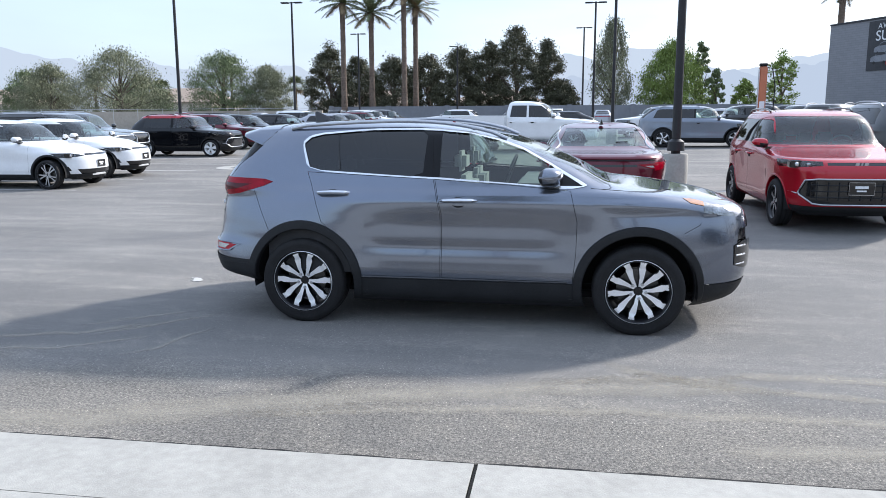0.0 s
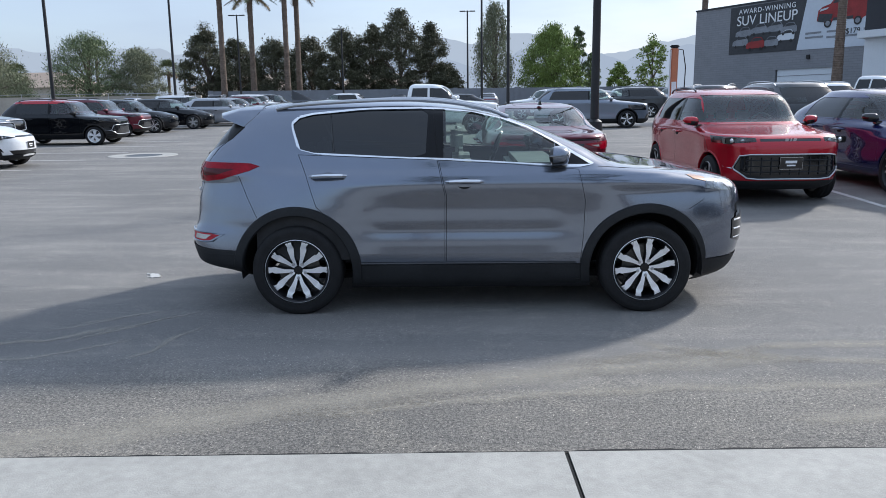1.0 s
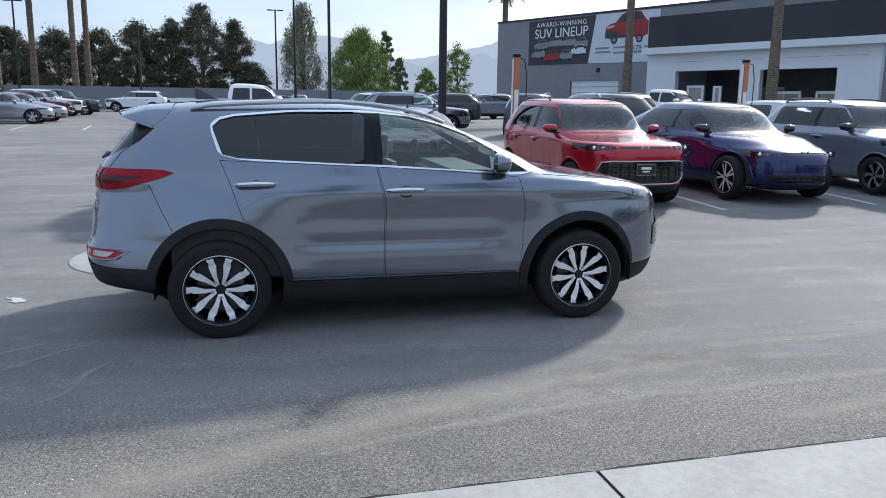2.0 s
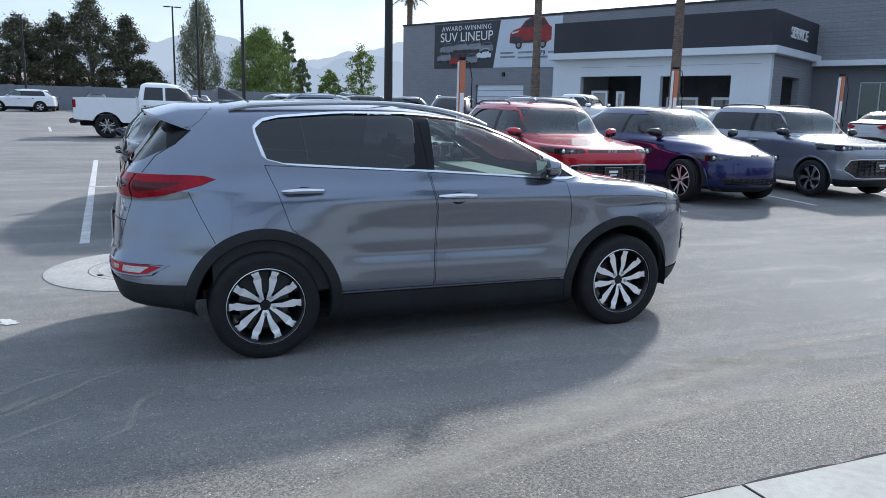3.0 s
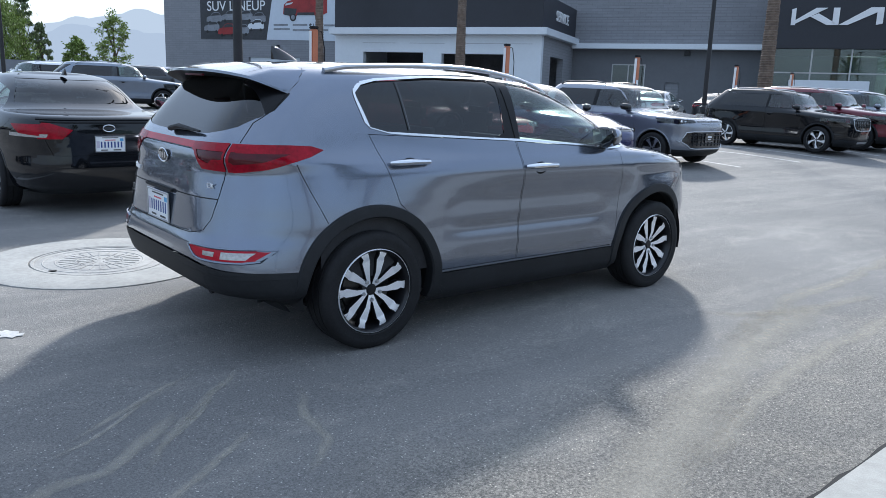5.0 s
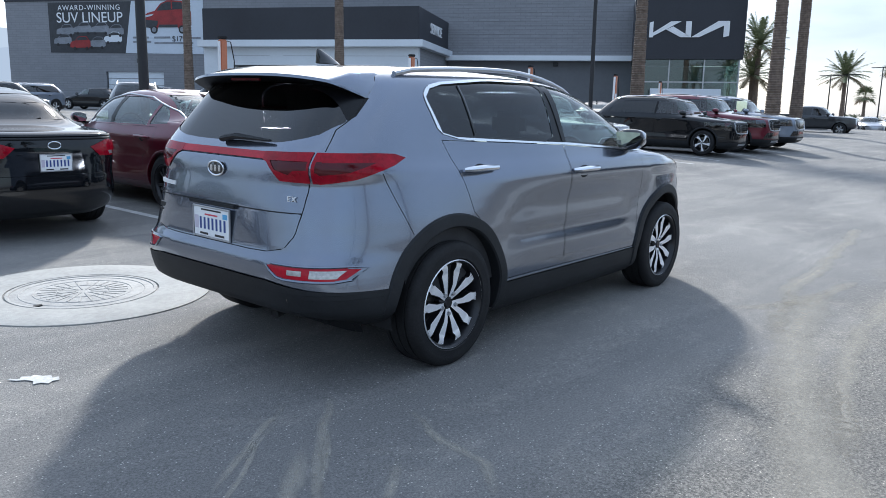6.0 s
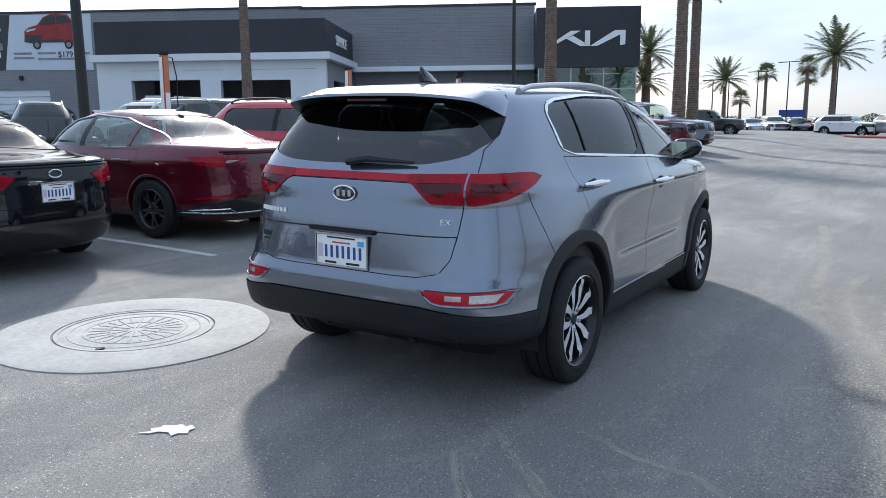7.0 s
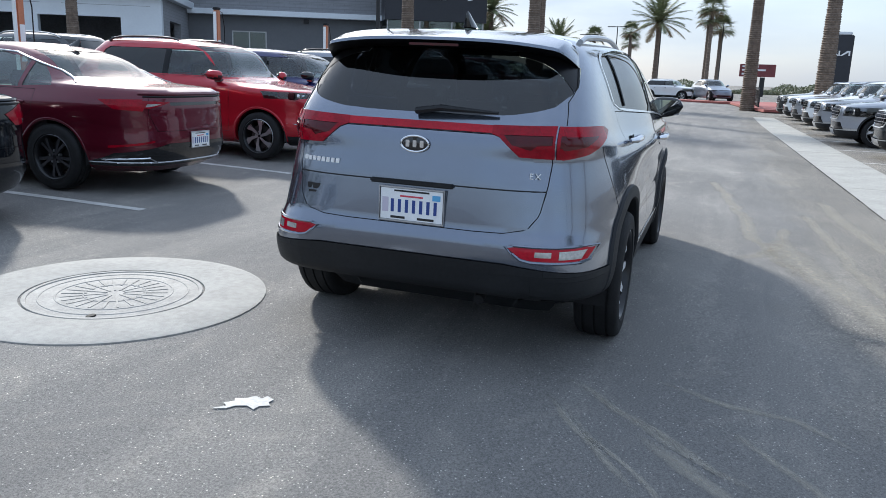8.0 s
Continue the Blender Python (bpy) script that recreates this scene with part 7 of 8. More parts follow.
for u in (2.5, 4.8, 7.1, 9.36):
    part("mullion", box(u, u + 0.09, 50.24, 50.4, -0.1, 4.75), FRAME_ALU, showroom, "aluminium mullion", 0)
for z in (1.0, 3.2):
    part("mullion", box(2.5, 9.45, 50.25, 50.38, z, z + 0.08), FRAME_ALU, showroom, "aluminium rail", 0)
slab("showroom_back", 2.4, 9.5, 57.5, 57.7, 0.0, 5.1, PALE_ROOM, "pale showroom wall")
slab("reception_sign", 3.6, 8.2, 49.0, 49.25, 2.2, 3.15, PANEL_WHITE, "white blank sign board in front of the showroom", 0.02)
for u in (3.8, 8.0):
    slab("sign_post", u, u + 0.08, 49.05, 49.15, 0.2, 2.2, FRAME_ALU)


def slanted_mark(parent, m, w, h, mat, thick):
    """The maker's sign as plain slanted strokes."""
    k = h * 0.16
    strokes = [[(0.0, 0), (k * 1.5, 0), (k * 1.5, h), (0.0, h * 0.93)],
               [(k * 1.5, h * 0.30), (w * 0.27, h), (w * 0.40, h), (k * 1.5, h * 0.08)],
               [(w * 0.21, h * 0.50), (w * 0.40, 0), (w * 0.53, 0), (w * 0.30, h * 0.68)],
               [(w * 0.46, h * 0.10), (w * 0.53, 0), (w * 0.53, h), (w * 0.46, h)],
               [(w * 0.53, 0), (w * 0.63, 0), (w * 0.93, h * 0.72), (w * 0.93, h), (w * 0.86, h)],
               [(w * 0.93, 0), (w, 0.08 * h), (w, h), (w * 0.93, h)]]
    for poly in strokes:
        part("sign_stroke", prism(poly, thick, m), mat, parent, "white sign stroke", 0)


slanted_mark(dealer, Matrix.Translation((3.35, 49.98, 6.2)) @ pose(0, 0, 0, 90, 0, 0), 5.2, 1.05, PLATE_WHITE, 0.08)

# the wall poster: a dark half with words and a pale half with a red car shape
POSTER_DARK = material("dark poster print", (0.035, 0.037, 0.042), 0.5, var=0.3, scale=0.5)
POSTER_PALE = material("pale poster print", (0.55, 0.60, 0.66), 0.5, var=0.04, scale=0.5)
POSTER_GREY = material("grey poster print", (0.22, 0.235, 0.26), 0.5, var=0.3, scale=1.5)
POSTER_RED = material("red poster print", (0.27, 0.02, 0.02), 0.5, var=0.3, scale=1.5)
poster = empty("wall_poster", dealer.matrix_basis @ Matrix.Translation((0, 0, -0.4)), "large printed wall poster with words and car shapes", "poster")
part("dark_sheet", prism([(-47.0, 5.85), (-39.7, 5.8), (-38.95, 10.05), (-47.0, 10.02)], 0.03, Matrix.Translation((0, 53.99, 0)) @ pose(0, 0, 0, 90, 0, 0)), POSTER_DARK, poster, "dark half with white words", 0)
part("pale_sheet", prism([(-39.68, 5.8), (-32.4, 5.72), (-32.3, 10.05), (-38.93, 10.05)], 0.03, Matrix.Translation((0, 53.99, 0)) @ pose(0, 0, 0, 90, 0, 0)), POSTER_PALE, poster, "pale half with a red car shape", 0)
up = pose(0, 0, 0, 90, 0, 0)
lettering("poster_word", "AWARD-WINNING", 0.62, PLATE_WHITE, poster, Matrix.Translation((-43.0, 53.94, 9.55)) @ up, 0.01, 1.18)
lettering("poster_word", "SUV LINEUP", 1.22, PLATE_WHITE, poster, Matrix.Translation((-43.0, 53.94, 8.72)) @ up, 0.01)
lettering("poster_word", "$179", 0.62, POSTER_DARK, poster, Matrix.Translation((-34.6, 53.94, 6.95)) @ up, 0.01)
CAR_SHAPE = [(0, 0.12), (0.02, 0.30), (0.10, 0.36), (0.26, 0.40), (0.38, 0.53), (0.52, 0.585), (0.82, 0.57), (0.94, 0.42), (1.0, 0.38), (1.0, 0.14), (0.90, 0.10), (0.86, 0.02), (0.76, 0.02), (0.72, 0.10), (0.32, 0.10), (0.28, 0.02), (0.18, 0.02), (0.14, 0.10)]


def car_print(u, z, w, mat, lift=0.0):
    part("printed_car", prism([(a * w, b * w) for a, b in CAR_SHAPE], 0.01, Matrix.Translation((u, 53.95 - lift, z)) @ up), mat, poster, mat.name, 0)
    part("printed_window", prism([(a * w, b * w) for a, b in ((0.30, 0.40), (0.40, 0.515), (0.53, 0.56), (0.80, 0.545), (0.90, 0.43))], 0.01, Matrix.Translation((u, 53.938 - lift, z)) @ up), POSTER_DARK, poster, "dark printed window", 0)
    for a in (0.23, 0.81):
        part("printed_wheel", lathe([(0, 0.01), (0.075 * w, 0.01), (0.075 * w, 0)], 16, Matrix.Translation((u + a * w, 53.94 - lift, z + 0.06 * w)) @ up), BLACK_INK, poster, "black printed wheel", 0)


car_print(-37.9, 7.45, 4.5, POSTER_RED)
for poly, mat, nm in (([(0.02, 0.11), (0.16, 0.09), (0.30, 0.13), (0.32, 0.22), (0.04, 0.24)], POSTER_DARK, "printed_grille"), ([(0.32, 0.10), (0.72, 0.10), (0.72, 0.15), (0.34, 0.15)], POSTER_DARK, "printed_sill"), ([(0.05, 0.28), (0.20, 0.31), (0.24, 0.345), (0.07, 0.32)], POSTER_PALE, "printed_headlamp"), ([(0.60, 0.43), (0.625, 0.43), (0.625, 0.605), (0.60, 0.605)], POSTER_RED, "printed_pillar")):
    part(nm, prism([(a * 4.5, b * 4.5) for a, b in poly], 0.008, Matrix.Translation((-37.9, 53.924, 7.45)) @ up), mat, poster, mat.name, 0)
for a in (0.23, 0.81):
    part("printed_rim", lathe([(0, 0.006), (0.2, 0.006), (0.2, 0)], 16, Matrix.Translation((-37.9 + a * 4.5, 53.926, 7.72)) @ up), POSTER_GREY, poster, "grey printed wheel rim", 0)
for i, (u, z) in enumerate(((-46.3, 7.2), (-44.6, 7.35), (-42.9, 7.35), (-41.5, 7.15), (-46.6, 6.4), (-41.7, 6.55), (-43.3, 6.15))):
    car_print(u, z, 1.75, POSTER_GREY if i != 5 else PANEL_WHITE, 0.002 * i)
car_print(-45.0, 6.05, 2.0, POSTER_RED, 0.03)
for u, w, z in ((-38.9, 1.5, 7.0), (-38.9, 1.7, 6.65), (-36.9, 1.5, 7.0), (-33.7, 1.1, 6.95), (-36.9, 3.6, 6.55)):
    part("printed_bar", box(u, u + w, 53.94, 53.95, z, z + 0.16), POSTER_GREY, poster, "grey writing bar", 0)

# ---- palms ----
BARK = material("palm bark", (0.165, 0.125, 0.098), 0.95, var=0.35, scale=6, bump=0.6, bscale=40)
FROND = material("palm frond", (0.15, 0.17, 0.085), 0.6, var=0.3, scale=2, island=0.25)
FROND_DRY = material("dry palm frond", (0.20, 0.145, 0.08), 0.8, var=0.3, scale=2, island=0.25)


def palm(x, y, h, r=0.24, size=1.0, fan=False, lean=0.0, label="", rough=True):
    z = ground_z(x, y)
    t = empty("palm_tree", pose(x, y, z, lean, lean * 0.6, random.uniform(0, 360)), label or "tall date palm with a ringed brown trunk", "palm tree", "palm trees")
    prof = [(r * 1.25, 0)]
    n = int(h / (0.105 if rough else 0.35))
    for i in range(n):
        a, b = h * i / n, h * (i + 1) / n
        k = 1.15 - 0.3 * min(1, a / h * 2.0) + (0.35 * max(0, (a / h - 0.9) / 0.1))
        prof += [(r * k * random.uniform(0.90, 0.98), a + 0.01), (r * k * random.uniform(1.0, 1.08), b - 0.02)]
    prof.append((0, h + 0.1))
    part("trunk", lathe(prof, 14), BARK, t, "ringed brown trunk", 0)
    vs, fs, dv, df = [], [], [], []
    rnd = random.Random(int(x * 7 + y * 13))
    count = 36 if not fan else 30
    for i in range(count):
        az = 2 * math.pi * i * 0.381966
        el = math.radians(82 - 104 * (i / count))
        length = size * rnd.uniform(2.0, 2.5) * (1.0 if not fan else 0.62)
        droop = rnd.uniform(0.42, 0.70)
        V, F = (vs, fs) if i < count * 0.86 else (dv, df)
        spine = []
        p = Vector((0, 0, h))
        d = Vector((math.cos(az) * math.cos(el), math.sin(az) * math.cos(el), math.sin(el)))
        for k in range(9):
            spine.append(p.copy())
            p = p + d * length / 8
            d = (d + Vector((0, 0, -droop * 0.17))).normalized()
        side = Vector((-math.sin(az), math.cos(az), 0))
        if not fan:
            for k in range(8):
                a, b = spine[k], spine[k + 1]
                w = 0.02 * size
                q = len(V)
                V += [tuple(a - side * w), tuple(a + side * w), tuple(b + side * w * 0.7), tuple(b - side * w * 0.7)]
                F.append((q, q + 1, q + 2, q + 3))
                for j in range(4):
                    c = a.lerp(b, j / 4)
                    fall = (0.25 + 0.75 * math.sin(math.pi * min(1, (k + j / 4 + 0.6) / 8.6))) * size * 0.55
                    dirn = (b - a).normalized()
                    for s in (-1, 1):
                        tip = c + (side * s * 0.75 + dirn * 0.62 + Vector((0, 0, -0.28 + rnd.uniform(-0.12, 0.22)))) * fall
                        q = len(V)
                        V += [tuple(c - dirn * 0.035 * size), tuple(c + dirn * 0.045 * size), tuple(tip)]
                        F.append((q, q + 1, q + 2))
        else:
            for k in range(5):
                a, b = spine[k], spine[k + 1]
                w = 0.025 * size
                q = len(V)
                V += [tuple(a - side * w), tuple(a + side * w), tuple(b + side * w), tuple(b - side * w)]
                F.append((q, q + 1, q + 2, q + 3))
            c, d = spine[5], (spine[6] - spine[5]).normalized()
            nrm = d.cross(side).normalized()
            for j in range(17):
                a = math.radians(-105 + 210 * j / 16)
                ray = (d * math.cos(a) + side * math.sin(a) + nrm * rnd.uniform(-0.15, 0.15)).normalized()
                tip = c + ray * size * rnd.uniform(0.75, 0.95) + Vector((0, 0, -0.12 * size))
                e = ray.cross(nrm) * 0.05 * size
                q = len(V)
                mid = c + ray * size * 0.45
                V += [tuple(c), tuple(mid - e), tuple(tip), tuple(mid + e)]
                F.append((q, q + 1, q + 2, q + 3))
    raw("crown", vs, fs, FROND, t)["label"] = "green palm fronds"
    if df:
        raw("dry_fronds", dv, df, FROND_DRY, t)["label"] = "dry hanging fronds"
    return t


for x, y, h, r in ((25.6, 74.5, 12.5, 0.36), (23.8, 42.3, 11.5, 0.30), (26.7, 30.9, 11.0, 0.30), (29.1, 13.0, 10.5, 0.31), (30.0, 7.1, 10.5, 0.29), (43.5, 9.9, 9.2, 0.34), (42.5, -2.8, 10.0, 0.36), (34.2, -5.75, 10.5, 0.36)):
    palm(x, y, h, r)
for x, y, h, s in ((-22.6, 69.0, 12.2, 1.35), (-19.8, 69.5, 11.2, 1.3), (-16.6, 70.2, 13.2, 1.35), (-15.9, 72.5, 12.0, 1.2)):
    palm(x, y, h, 0.30, s, label="tall palm behind the lot wall line")
for x, y, h, s, fan in ((66.5, 19.9, 7.0, 1.25, False), (66.9, 20.4, 4.4, 1.2, False), (92.6, 18.6, 5.6, 1.35, False), (113.2, 17.4, 7.2, 1.15, True), (114.0, 12.2, 8.2, 1.1, True), (116, 12.3, 6.6, 1.1, True), (74.5, 5.1, 6.9, 1.45, False), (94.6, 0.6, 10.2, 1.25, True), (98.6, -0.55, 8.2, 1.25, True), (95.5, 0.9, 9.0, 1.1, True), (130, 24, 4.0, 1.2, True)):
    palm(x, y, h, 0.26, s, fan, label="distant palm beyond the lot", rough=False)
palm(-1.0, -14.5, 6.4, 0.26, 1.0, label="palm on the verge behind the lane")
palm(5.5, -15.5, 7.2, 0.26, 1.0, label="palm on the verge behind the lane")

# ---- wall and trees behind the lot ----
SCREEN_WALL = material("grey plastered boundary wall", (0.20, 0.21, 0.23), 0.9, var=0.08, scale=0.4, bump=0.2, bscale=20)
bm = bmesh.new()
put_box(bm, -24, 19.5, 69.0, 69.3, 0.6, 3.15)
w = part("wall_north", bm, SCREEN_WALL, None, "", 0)
tagged(w, "long grey plastered wall behind the lot", "wall", "", "structure")
for x in range(-24, 20, 6):
    part("pier", box(x - 0.25, x + 0.25, 68.9, 69.0, 0.6, 3.22, 0.02), SCREEN_WALL, w)
PALE_WALL = material("beige block wall", (0.42, 0.37, 0.31), 0.9, var=0.12, scale=0.6, bump=0.2, bscale=20)
w2 = part("wall_west", box(-95, -24, 66.0, 66.3, 0.6, 2.75), PALE_WALL, None, "", 0)
tagged(w2, "beige block wall along the far side of the lot", "wall", "", "structure")
fence = empty("chain_fence", pose(-24, 64.5, 1.1), "grey chain link fence with posts", "fence", "", "structure")
for i in range(26):
    part("post", lathe([(0.03, 0), (0.03, 1.9), (0, 1.92)], 8, Matrix.Translation((-i * 2.7, 0, 0))), FRAME_ALU, fence)
part("top_rail", tube([(0, 0, 1.85), (-67, 0, 1.85)], 0.025, 6), FRAME_ALU, fence)

LEAF_DARK = material("dark pine foliage", (0.082, 0.082, 0.046), 0.75, var=0.35, scale=0.8, island=0.35)
LEAF_MID = material("grey green foliage", (0.13, 0.165, 0.075), 0.75, var=0.3, scale=0.8, island=0.3)
LEAF_BRIGHT = material("fresh green foliage", (0.17, 0.23, 0.05), 0.7, var=0.3, scale=0.8, island=0.3)
LEAF_OLIVE = material("olive feathery foliage", (0.18, 0.19, 0.115), 0.8, var=0.3, scale=0.8, island=0.3)
TRUNK = material("grey brown bark", (0.11, 0.085, 0.065), 0.95, var=0.35, scale=5, bump=0.5, bscale=30)


def tree(x, y, h, spread, leaf, seed, clumps=90, per=46, size=0.22, low=0.2, droop=0.0, label="", top=0.5, z=None):
    """A trunk with limbs and a crown of small leaves in uneven clumps."""
    rnd = np.random.default_rng(seed)
    z = ground_z(x, y) if z is None else z
    t = empty("tree", pose(x, y, z), label, "tree", "trees")
    bm = bmesh.new()
    put_tube(bm, [(0, 0, -0.3), (0.1, 0.05, h * 0.25), (0.0, 0.1, h * 0.6), (0.05, 0, h * 0.85)], [h * 0.028, h * 0.022, h * 0.013, h * 0.004], 8)
    verts, faces = [], []
    for i in range(clumps):
        f = low + (1 - low) * (i + 0.5) / clumps
        rad = spread * (math.sin(math.pi * min(1, max(0.02, (f - low) / (1 - low)) ** top)) ** 0.6) * math.sqrt(rnd.uniform(0.12, 1.0))
        a = rnd.uniform(0, 2 * math.pi)
        c = np.array((rad * math.cos(a), rad * math.sin(a), f * h * rnd.uniform(0.92, 1.03)))
        if i % 5 == 0:
            put_tube(bm, [(0, 0, c[2] * 0.55), (c[0] * 0.5, c[1] * 0.5, c[2] * 0.78), tuple(c)], [h * 0.011, h * 0.007, h * 0.002], 5)
        cs = spread * rnd.uniform(0.16, 0.30)
        pts = rnd.normal(0, 0.5, (per, 3)) * cs * np.array((1, 1, 0.62)) + c
        if droop:
            pts[:, 2] -= rnd.uniform(0, droop, per)
        ax = rnd.normal(0, 1, (per, 3))
        ax /= np.linalg.norm(ax, axis=1)[:, None]
        if droop:
            ax[:, 2] -= 1.5
            ax /= np.linalg.norm(ax, axis=1)[:, None]
        bx = np.cross(ax, rnd.normal(0, 1, (per, 3)))
        bx /= np.linalg.norm(bx, axis=1)[:, None]
        s = size * rnd.uniform(0.6, 1.3, per)[:, None]
        q0 = len(verts)
        quad = np.stack((pts - ax * s, pts + bx * s * 0.42, pts + ax * s, pts - bx * s * 0.42), 1).reshape(-1, 3)
        verts += quad.tolist()
        faces += [(q0 + 4 * k, q0 + 4 * k + 1, q0 + 4 * k + 2, q0 + 4 * k + 3) for k in range(per)]
    part("trunk", bm, TRUNK, t, "brown trunk and limbs")
    raw("crown", verts, faces, leaf, t)["label"] = leaf.name
    return t


for i, (x, y, h, s) in enumerate(((-29.0, 84, 9.4, 2.6), (-26.0, 86, 8.2, 2.6), (-21.0, 84, 7.8, 2.8), (-17.2, 86, 8.2, 2.8), (-13.2, 84, 8.8, 2.8), (-9.8, 86, 9.4, 2.6), (-6.4, 84, 10.8, 3.0), (-2.9, 85, 9.4, 2.4), (-0.9, 84, 4.6, 1.8))):
    tree(x, y, h, s * 1.12, LEAF_DARK, 11 + i, 120, 200, 0.125, 0.06, label="dark dense pine behind the lot wall", top=0.7)
tree(4.6, 84, 12.2, 2.4, LEAF_OLIVE, 40, 100, 130, 0.12, 0.22, 1.5, "slender weeping tree with thin grey green leaves")
tree(11.6, 86, 9.2, 3.9, LEAF_BRIGHT, 41, 180, 210, 0.12, 0.03, 0.5, "round bright green willow-like tree", 0.62)
tree(14.9, 88, 9.4, 1.2, LEAF_MID, 42, 60, 90, 0.16, 0.1, 0.2, "tall narrow green tree", 0.8)
tree(17.0, 90, 6.6, 1.0, LEAF_MID, 43, 50, 90, 0.16, 0.1, 0.2, "tall narrow green tree", 0.8)
tree(22.9, 84, 7.4, 2.1, LEAF_BRIGHT, 44, 70, 50, 0.16, 0.1, 0, "sparse young green tree", 0.8)
tree(19.1, 84, 4.6, 1.7, LEAF_BRIGHT, 45, 60, 90, 0.15, 0.1, 0, "low bright green bush")
for i, (x, y, h, s) in enumerate(((-52, 76, 8.6, 5.4), (-43.0, 84, 8.8, 4.6), (-64, 80, 7.5, 4.0), (-70, 84, 7.0, 4.0), (-38, 86, 7.4, 3.4), (-58, 90, 6.5, 4.5))):
    tree(x, y, h, s, LEAF_OLIVE if i % 2 == 0 else LEAF_MID, 60 + i, 170, 150, 0.10, 0.10, 0.2, "feathery grey green desert tree", 0.7)
for i, (x, y, h) in enumerate(((-62, 86, 5.5), (-56, 92, 4.8), (-47, 95, 8.0), (-36.5, 92, 5.0), (-40, 108, 5.5), (-31, 110, 6.0))):
    palm(x, y, h, 0.22, 1.1, True, label="small fan palm beyond the wall", rough=False)

# far houses beyond the wall
ROOF_TILE = material("pale clay roof tiles", (0.36, 0.28, 0.22), 0.9, var=0.15, scale=0.8)
STUCCO = material("pale stucco", (0.52, 0.46, 0.38), 0.9, var=0.08, scale=0.5)


def house(x, y, w, d, h, turn):
    o = empty("house", pose(x, y, ground_z(x, y), 0, 0, turn), "low pale stucco house with a hipped tile roof", "house", "far houses")
    part("wall", box(-w / 2, w / 2, -d / 2, d / 2, 0, h), STUCCO, o, "", 0)
    bm = bmesh.new()
    e = 0.5
    base = [bm.verts.new(p) for p in ((-w / 2 - e, -d / 2 - e, h), (w / 2 + e, -d / 2 - e, h), (w / 2 + e, d / 2 + e, h), (-w / 2 - e, d / 2 + e, h))]
    a, b = bm.verts.new((-w / 2 + d / 2, 0, h + d * 0.22)), bm.verts.new((w / 2 - d / 2, 0, h + d * 0.22))
    for f in ((base[0], base[1], b, a), (base[1], base[2], b), (base[2], base[3], a, b), (base[3], base[0], a), base[::-1]):
        bm.faces.new(f)
    part("roof", bm, ROOF_TILE, o, "pale tile roof", 0)


house(-33, 118, 16, 10, 3.4, 8), house(-64, 112, 18, 11, 3.6, -5), house(-92, 105, 16, 11, 3.4, 6), house(-12, 120, 15, 10, 3.4, 0)

# ---- far end of the lane ----
isl = part("kerb_island", prism([(40.0, 6.2), (60, 6.6), (60, 9.6), (38.6, 9.2), (37.6, 7.8)], 0.15), RED_KERB, None, "", 0)
tagged(isl, "raised island with a faded red kerb", "kerb", "", "structure")
isl2 = part("kerb_island", prism([(29.0, 5.3), (36.5, 5.8), (38.2, 6.5), (37.6, 7.4), (29.5, 7.2)], 0.15), CONCRETE, None, "", 0)
tagged(isl2, "raised pale concrete kerb island", "kerb", "", "structure")
isl3 = part("kerb_island", prism([(40, -3.6), (43.5, -3.0), (56, -2.0), (58, 2.6), (60, 3.0), (62, -6), (40, -6)], 0.14), RED_KERB, None, "", 0)
tagged(isl3, "raised island with a faded red kerb", "kerb", "", "structure")
rail = empty("low_fence", pose(42, -3.4, 0.14), "low black slatted fence round the palm", "fence", "", "structure")
for i in range(16):
    part("slat", box(0.42 * i, 0.42 * i + 0.12, -0.03, 0.03, 0.05, 1.15), POST, rail, "", 0)
for z in (0.25, 1.0):
    part("rail", box(0, 6.5, 0.03, 0.07, z, z + 0.09), POST, rail, "", 0)
far_l, _, _ = vehicle("parked_suv", pose(63.5, 2.8, 0, 0, 0, 250), car_spec("suv", 0.07), WHITE_PAINT, "white SUV at the far end of the lane", "car", "far end", 0)
cross_far, _, _ = vehicle("parked_crossover", pose(61.0, -0.6, 0.1, 0, 0, 205) @ Matrix.Diagonal((1.05, 1.05, 1.1, 1)), car_spec("crossover", 0.06), GREY_BLUE, "grey blue electric SUV displayed on the island", "car", "far end", 0)
pickup(pose(51.5, 11.0, 0.25, 0, 0, -85), CHARCOAL, "charcoal pickup truck on the far island")
for i in range(17):
    src = (far_white, far_red, far_silver, far_black, far_silver)[(i * 7 + 1) % 5]
    copy_thing(src, pose(68.5 + 0.75 * i, 5.2 + 2.05 * i, 0, 0, 0, 206))
far_sign = empty("roadside_billboard", pose(104.3, -6.2, 0, 0, 0, -88), "roadside billboard with a dark red printed panel", "billboard")
part("panel", box(-2.9, 1.5, -0.15, 0.15, 2.55, 4.15, 0.03), material("dark red billboard print", (0.17, 0.035, 0.04), 0.5, var=0.3, scale=1), far_sign, "dark red panel")
for z, w in ((3.75, 2.0), (3.3, 2.9), (2.8, 1.7)):
    part("writing_bar", box(-2.6, -2.6 + w, -0.17, -0.15, z, z + 0.22), PLATE_WHITE, far_sign, "pale writing bar", 0)
part("post", box(-0.3, 0.3, -0.2, 0.2, 0, 2.5), POST, far_sign, "", 0)
pylon = empty("pylon_sign", pose(54.1, -8.6, 0, 0, 0, -84), "tall dark pylon sign with a plain white mark", "sign")
part("panel", box(-0.85, 0.85, -0.2, 0.2, 0.8, 4.95, 0.06), PANEL_BLACK, pylon)
part("cap", box(-0.7, 0.7, -0.17, 0.17, 4.95, 5.15, 0.04), PANEL_WHITE, pylon, "pale cap")
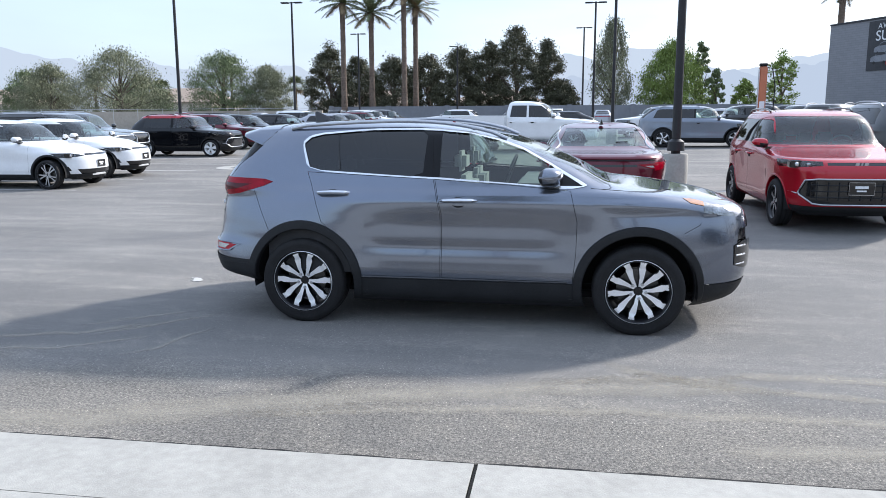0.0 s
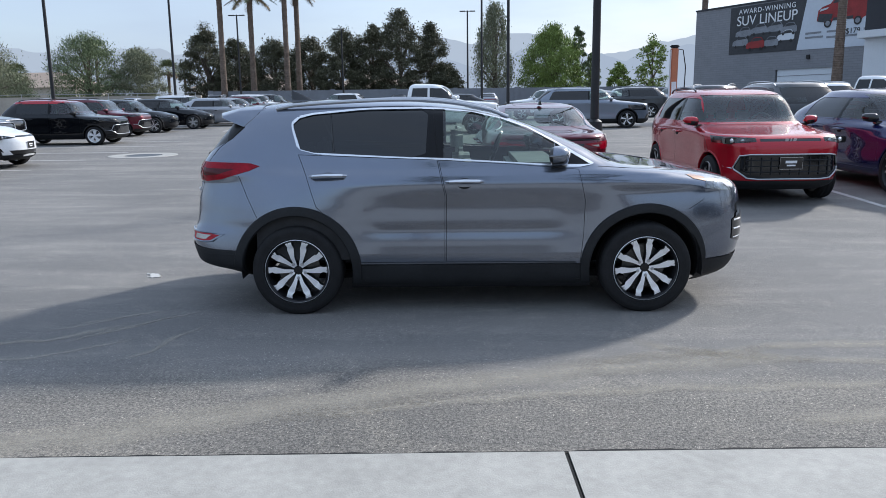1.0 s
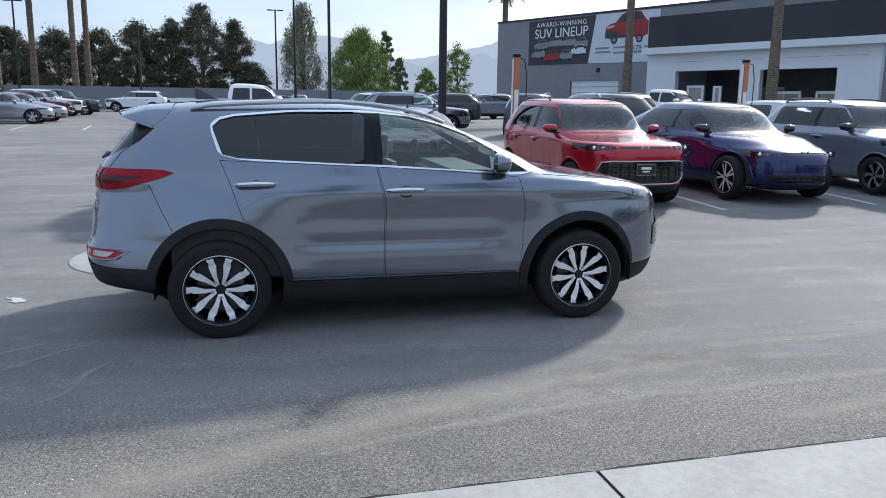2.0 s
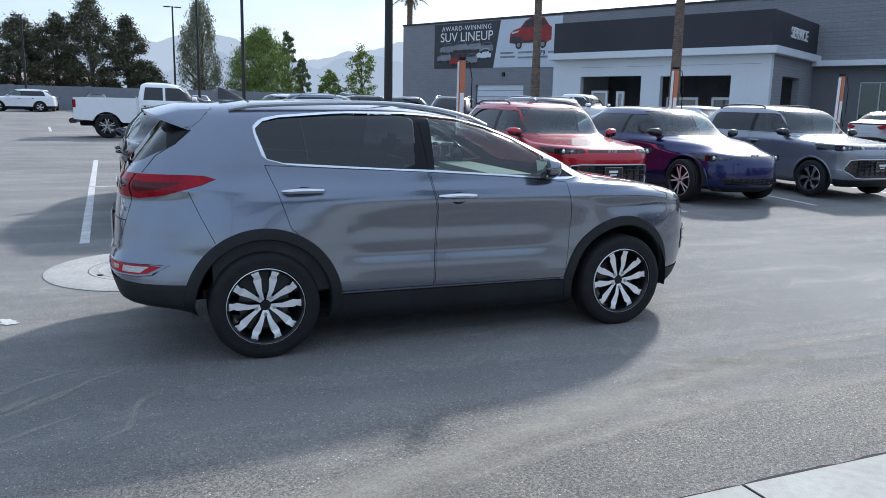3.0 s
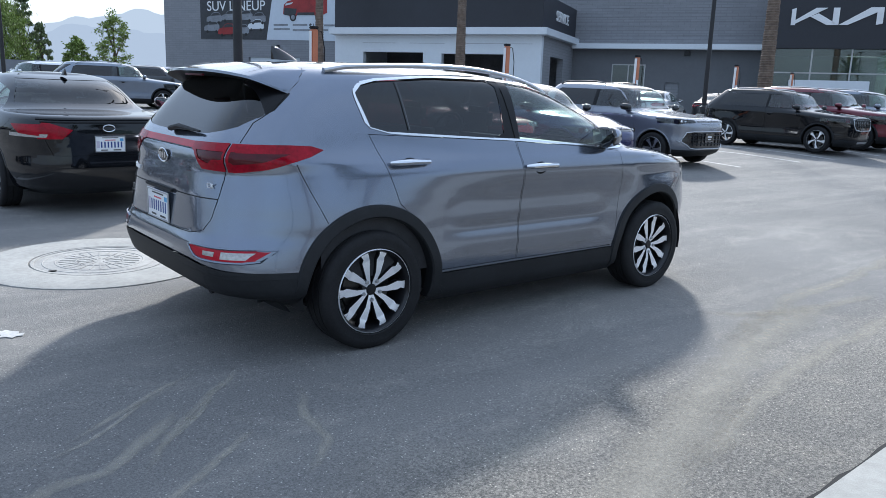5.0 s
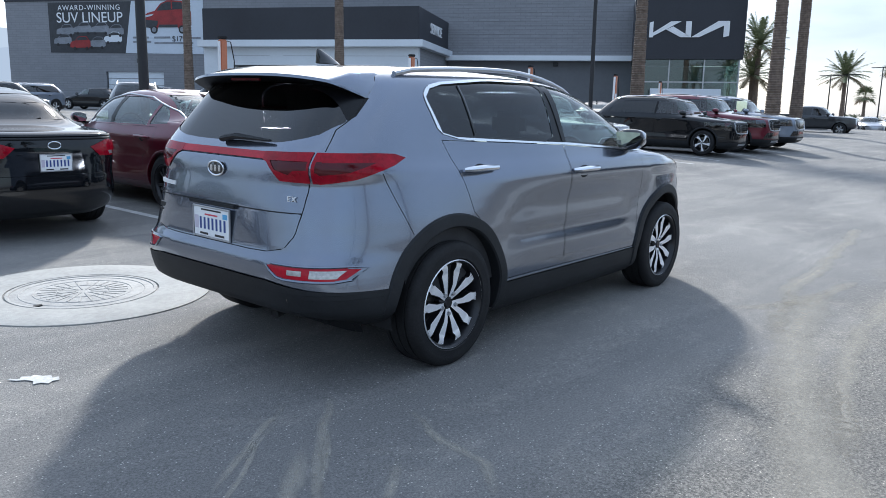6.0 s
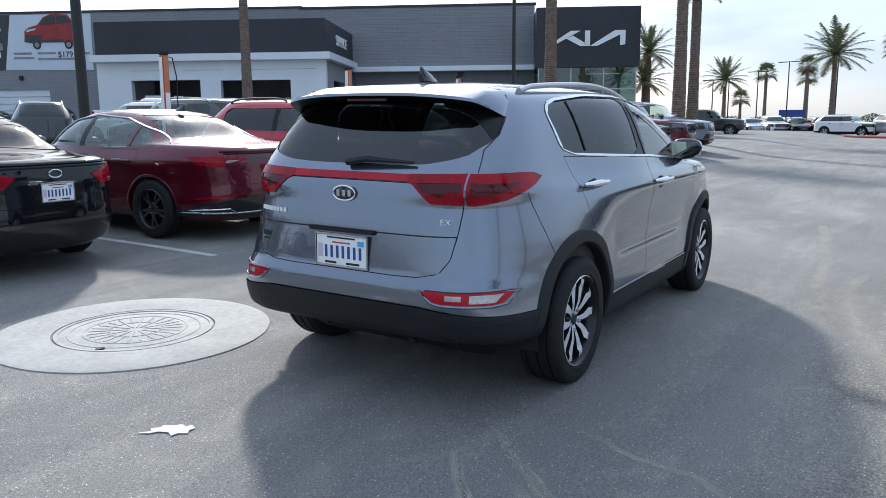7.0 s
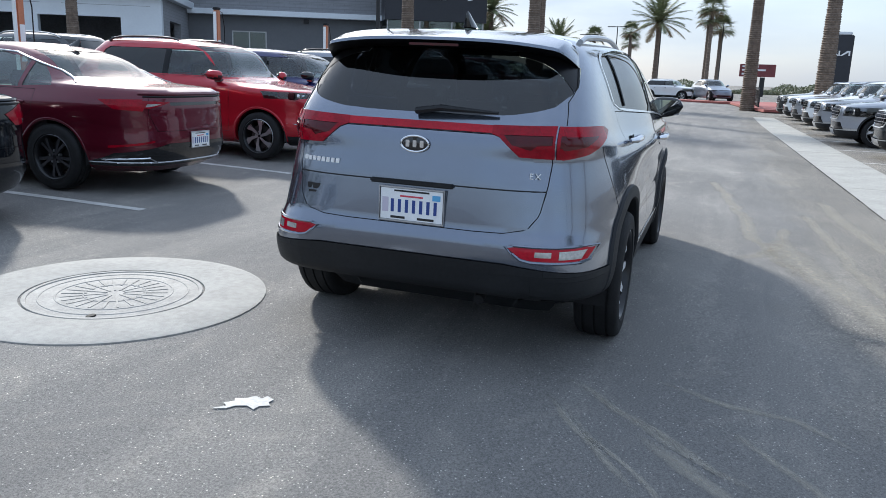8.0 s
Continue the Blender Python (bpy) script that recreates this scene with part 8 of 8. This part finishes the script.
part("base", box(-0.8, 0.8, -0.17, 0.17, 0, 0.8), PANEL_WHITE, pylon, "", 0)
slanted_mark(pylon, Matrix.Translation((-0.68, -0.21, 3.55)) @ up, 1.36, 0.34, PLATE_WHITE, 0.02)
blue_sign = empty("blue_sign", pose(113.7, 13.8, 0, 0, 0, -85), "distant blue and white sign board", "sign")
part("panel", box(-1.7, 1.7, -0.2, 0.2, 1.7, 2.7, 0.03), PLATE_BLUE, blue_sign)
part("post", box(-0.2, 0.2, -0.15, 0.15, 0, 1.7), POST, blue_sign, "", 0)
for x, y, h in ((82.6, 17.7, 5.2), (83.0, 16.1, 5.3), (88.4, 14.1, 6.3), (84.0, 10.3, 7.0), (76.5, 5.0, 7.4), (96.5, -0.8, 8.8)):
    light_pole(x, y, h, 2, 85, 0.06, False, 0.9)
hedge_rnd = np.random.default_rng(5)
hv, hf = [], []
for i in range(26000):
    c = np.array((140 + hedge_rnd.uniform(-4, 4), hedge_rnd.uniform(-70, 45), 0.0))
    c[2] = hedge_rnd.uniform(0.0, 1.0) * (1.25 + 0.55 * math.sin(c[1] * 0.31) + 0.35 * math.sin(c[1] * 1.13 + 2))
    a, b = hedge_rnd.normal(0, 0.10, 3), hedge_rnd.normal(0, 0.10, 3)
    q = len(hv)
    hv += [tuple(c - a), tuple(c + b), tuple(c + a), tuple(c - b)]
    hf.append((q, q + 1, q + 2, q + 3))
tagged(raw("far_hedge", hv, hf, LEAF_OLIVE), "distant line of shrubs and low trees", "shrubs", "", "stuff")

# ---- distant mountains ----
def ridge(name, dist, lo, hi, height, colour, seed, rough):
    # Distance haze and daylight are put into one flat glowing colour.
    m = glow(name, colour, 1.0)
    rnd = random.Random(seed)
    vs, fs = [], []
    n = 220
    off = rnd.uniform(0, 50)
    for i in range(n + 1):
        a = radians(lo + (hi - lo) * i / n)
        k = noise.fractal(Vector((i * rough * 0.02 + off, seed, 0)), 0.9, 2.1, 7)
        edge = min(1, i / 12, (n - i) / 12)
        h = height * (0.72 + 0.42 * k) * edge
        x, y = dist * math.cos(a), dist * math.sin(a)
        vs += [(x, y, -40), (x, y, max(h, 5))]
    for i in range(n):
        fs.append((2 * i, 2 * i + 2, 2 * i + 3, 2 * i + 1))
    return tagged(raw("backdrop", vs, fs, m), "mountain ridge on the horizon, glowing in painted haze blue", "mountains", "", "structure")


ridge("far ridge haze glow", 2900, 60, 150, 300, (0.215, 0.245, 0.285), 3, 1.3)
ridge("near ridge haze glow", 2600, 40, 104, 215, (0.185, 0.215, 0.26), 8, 1.8)
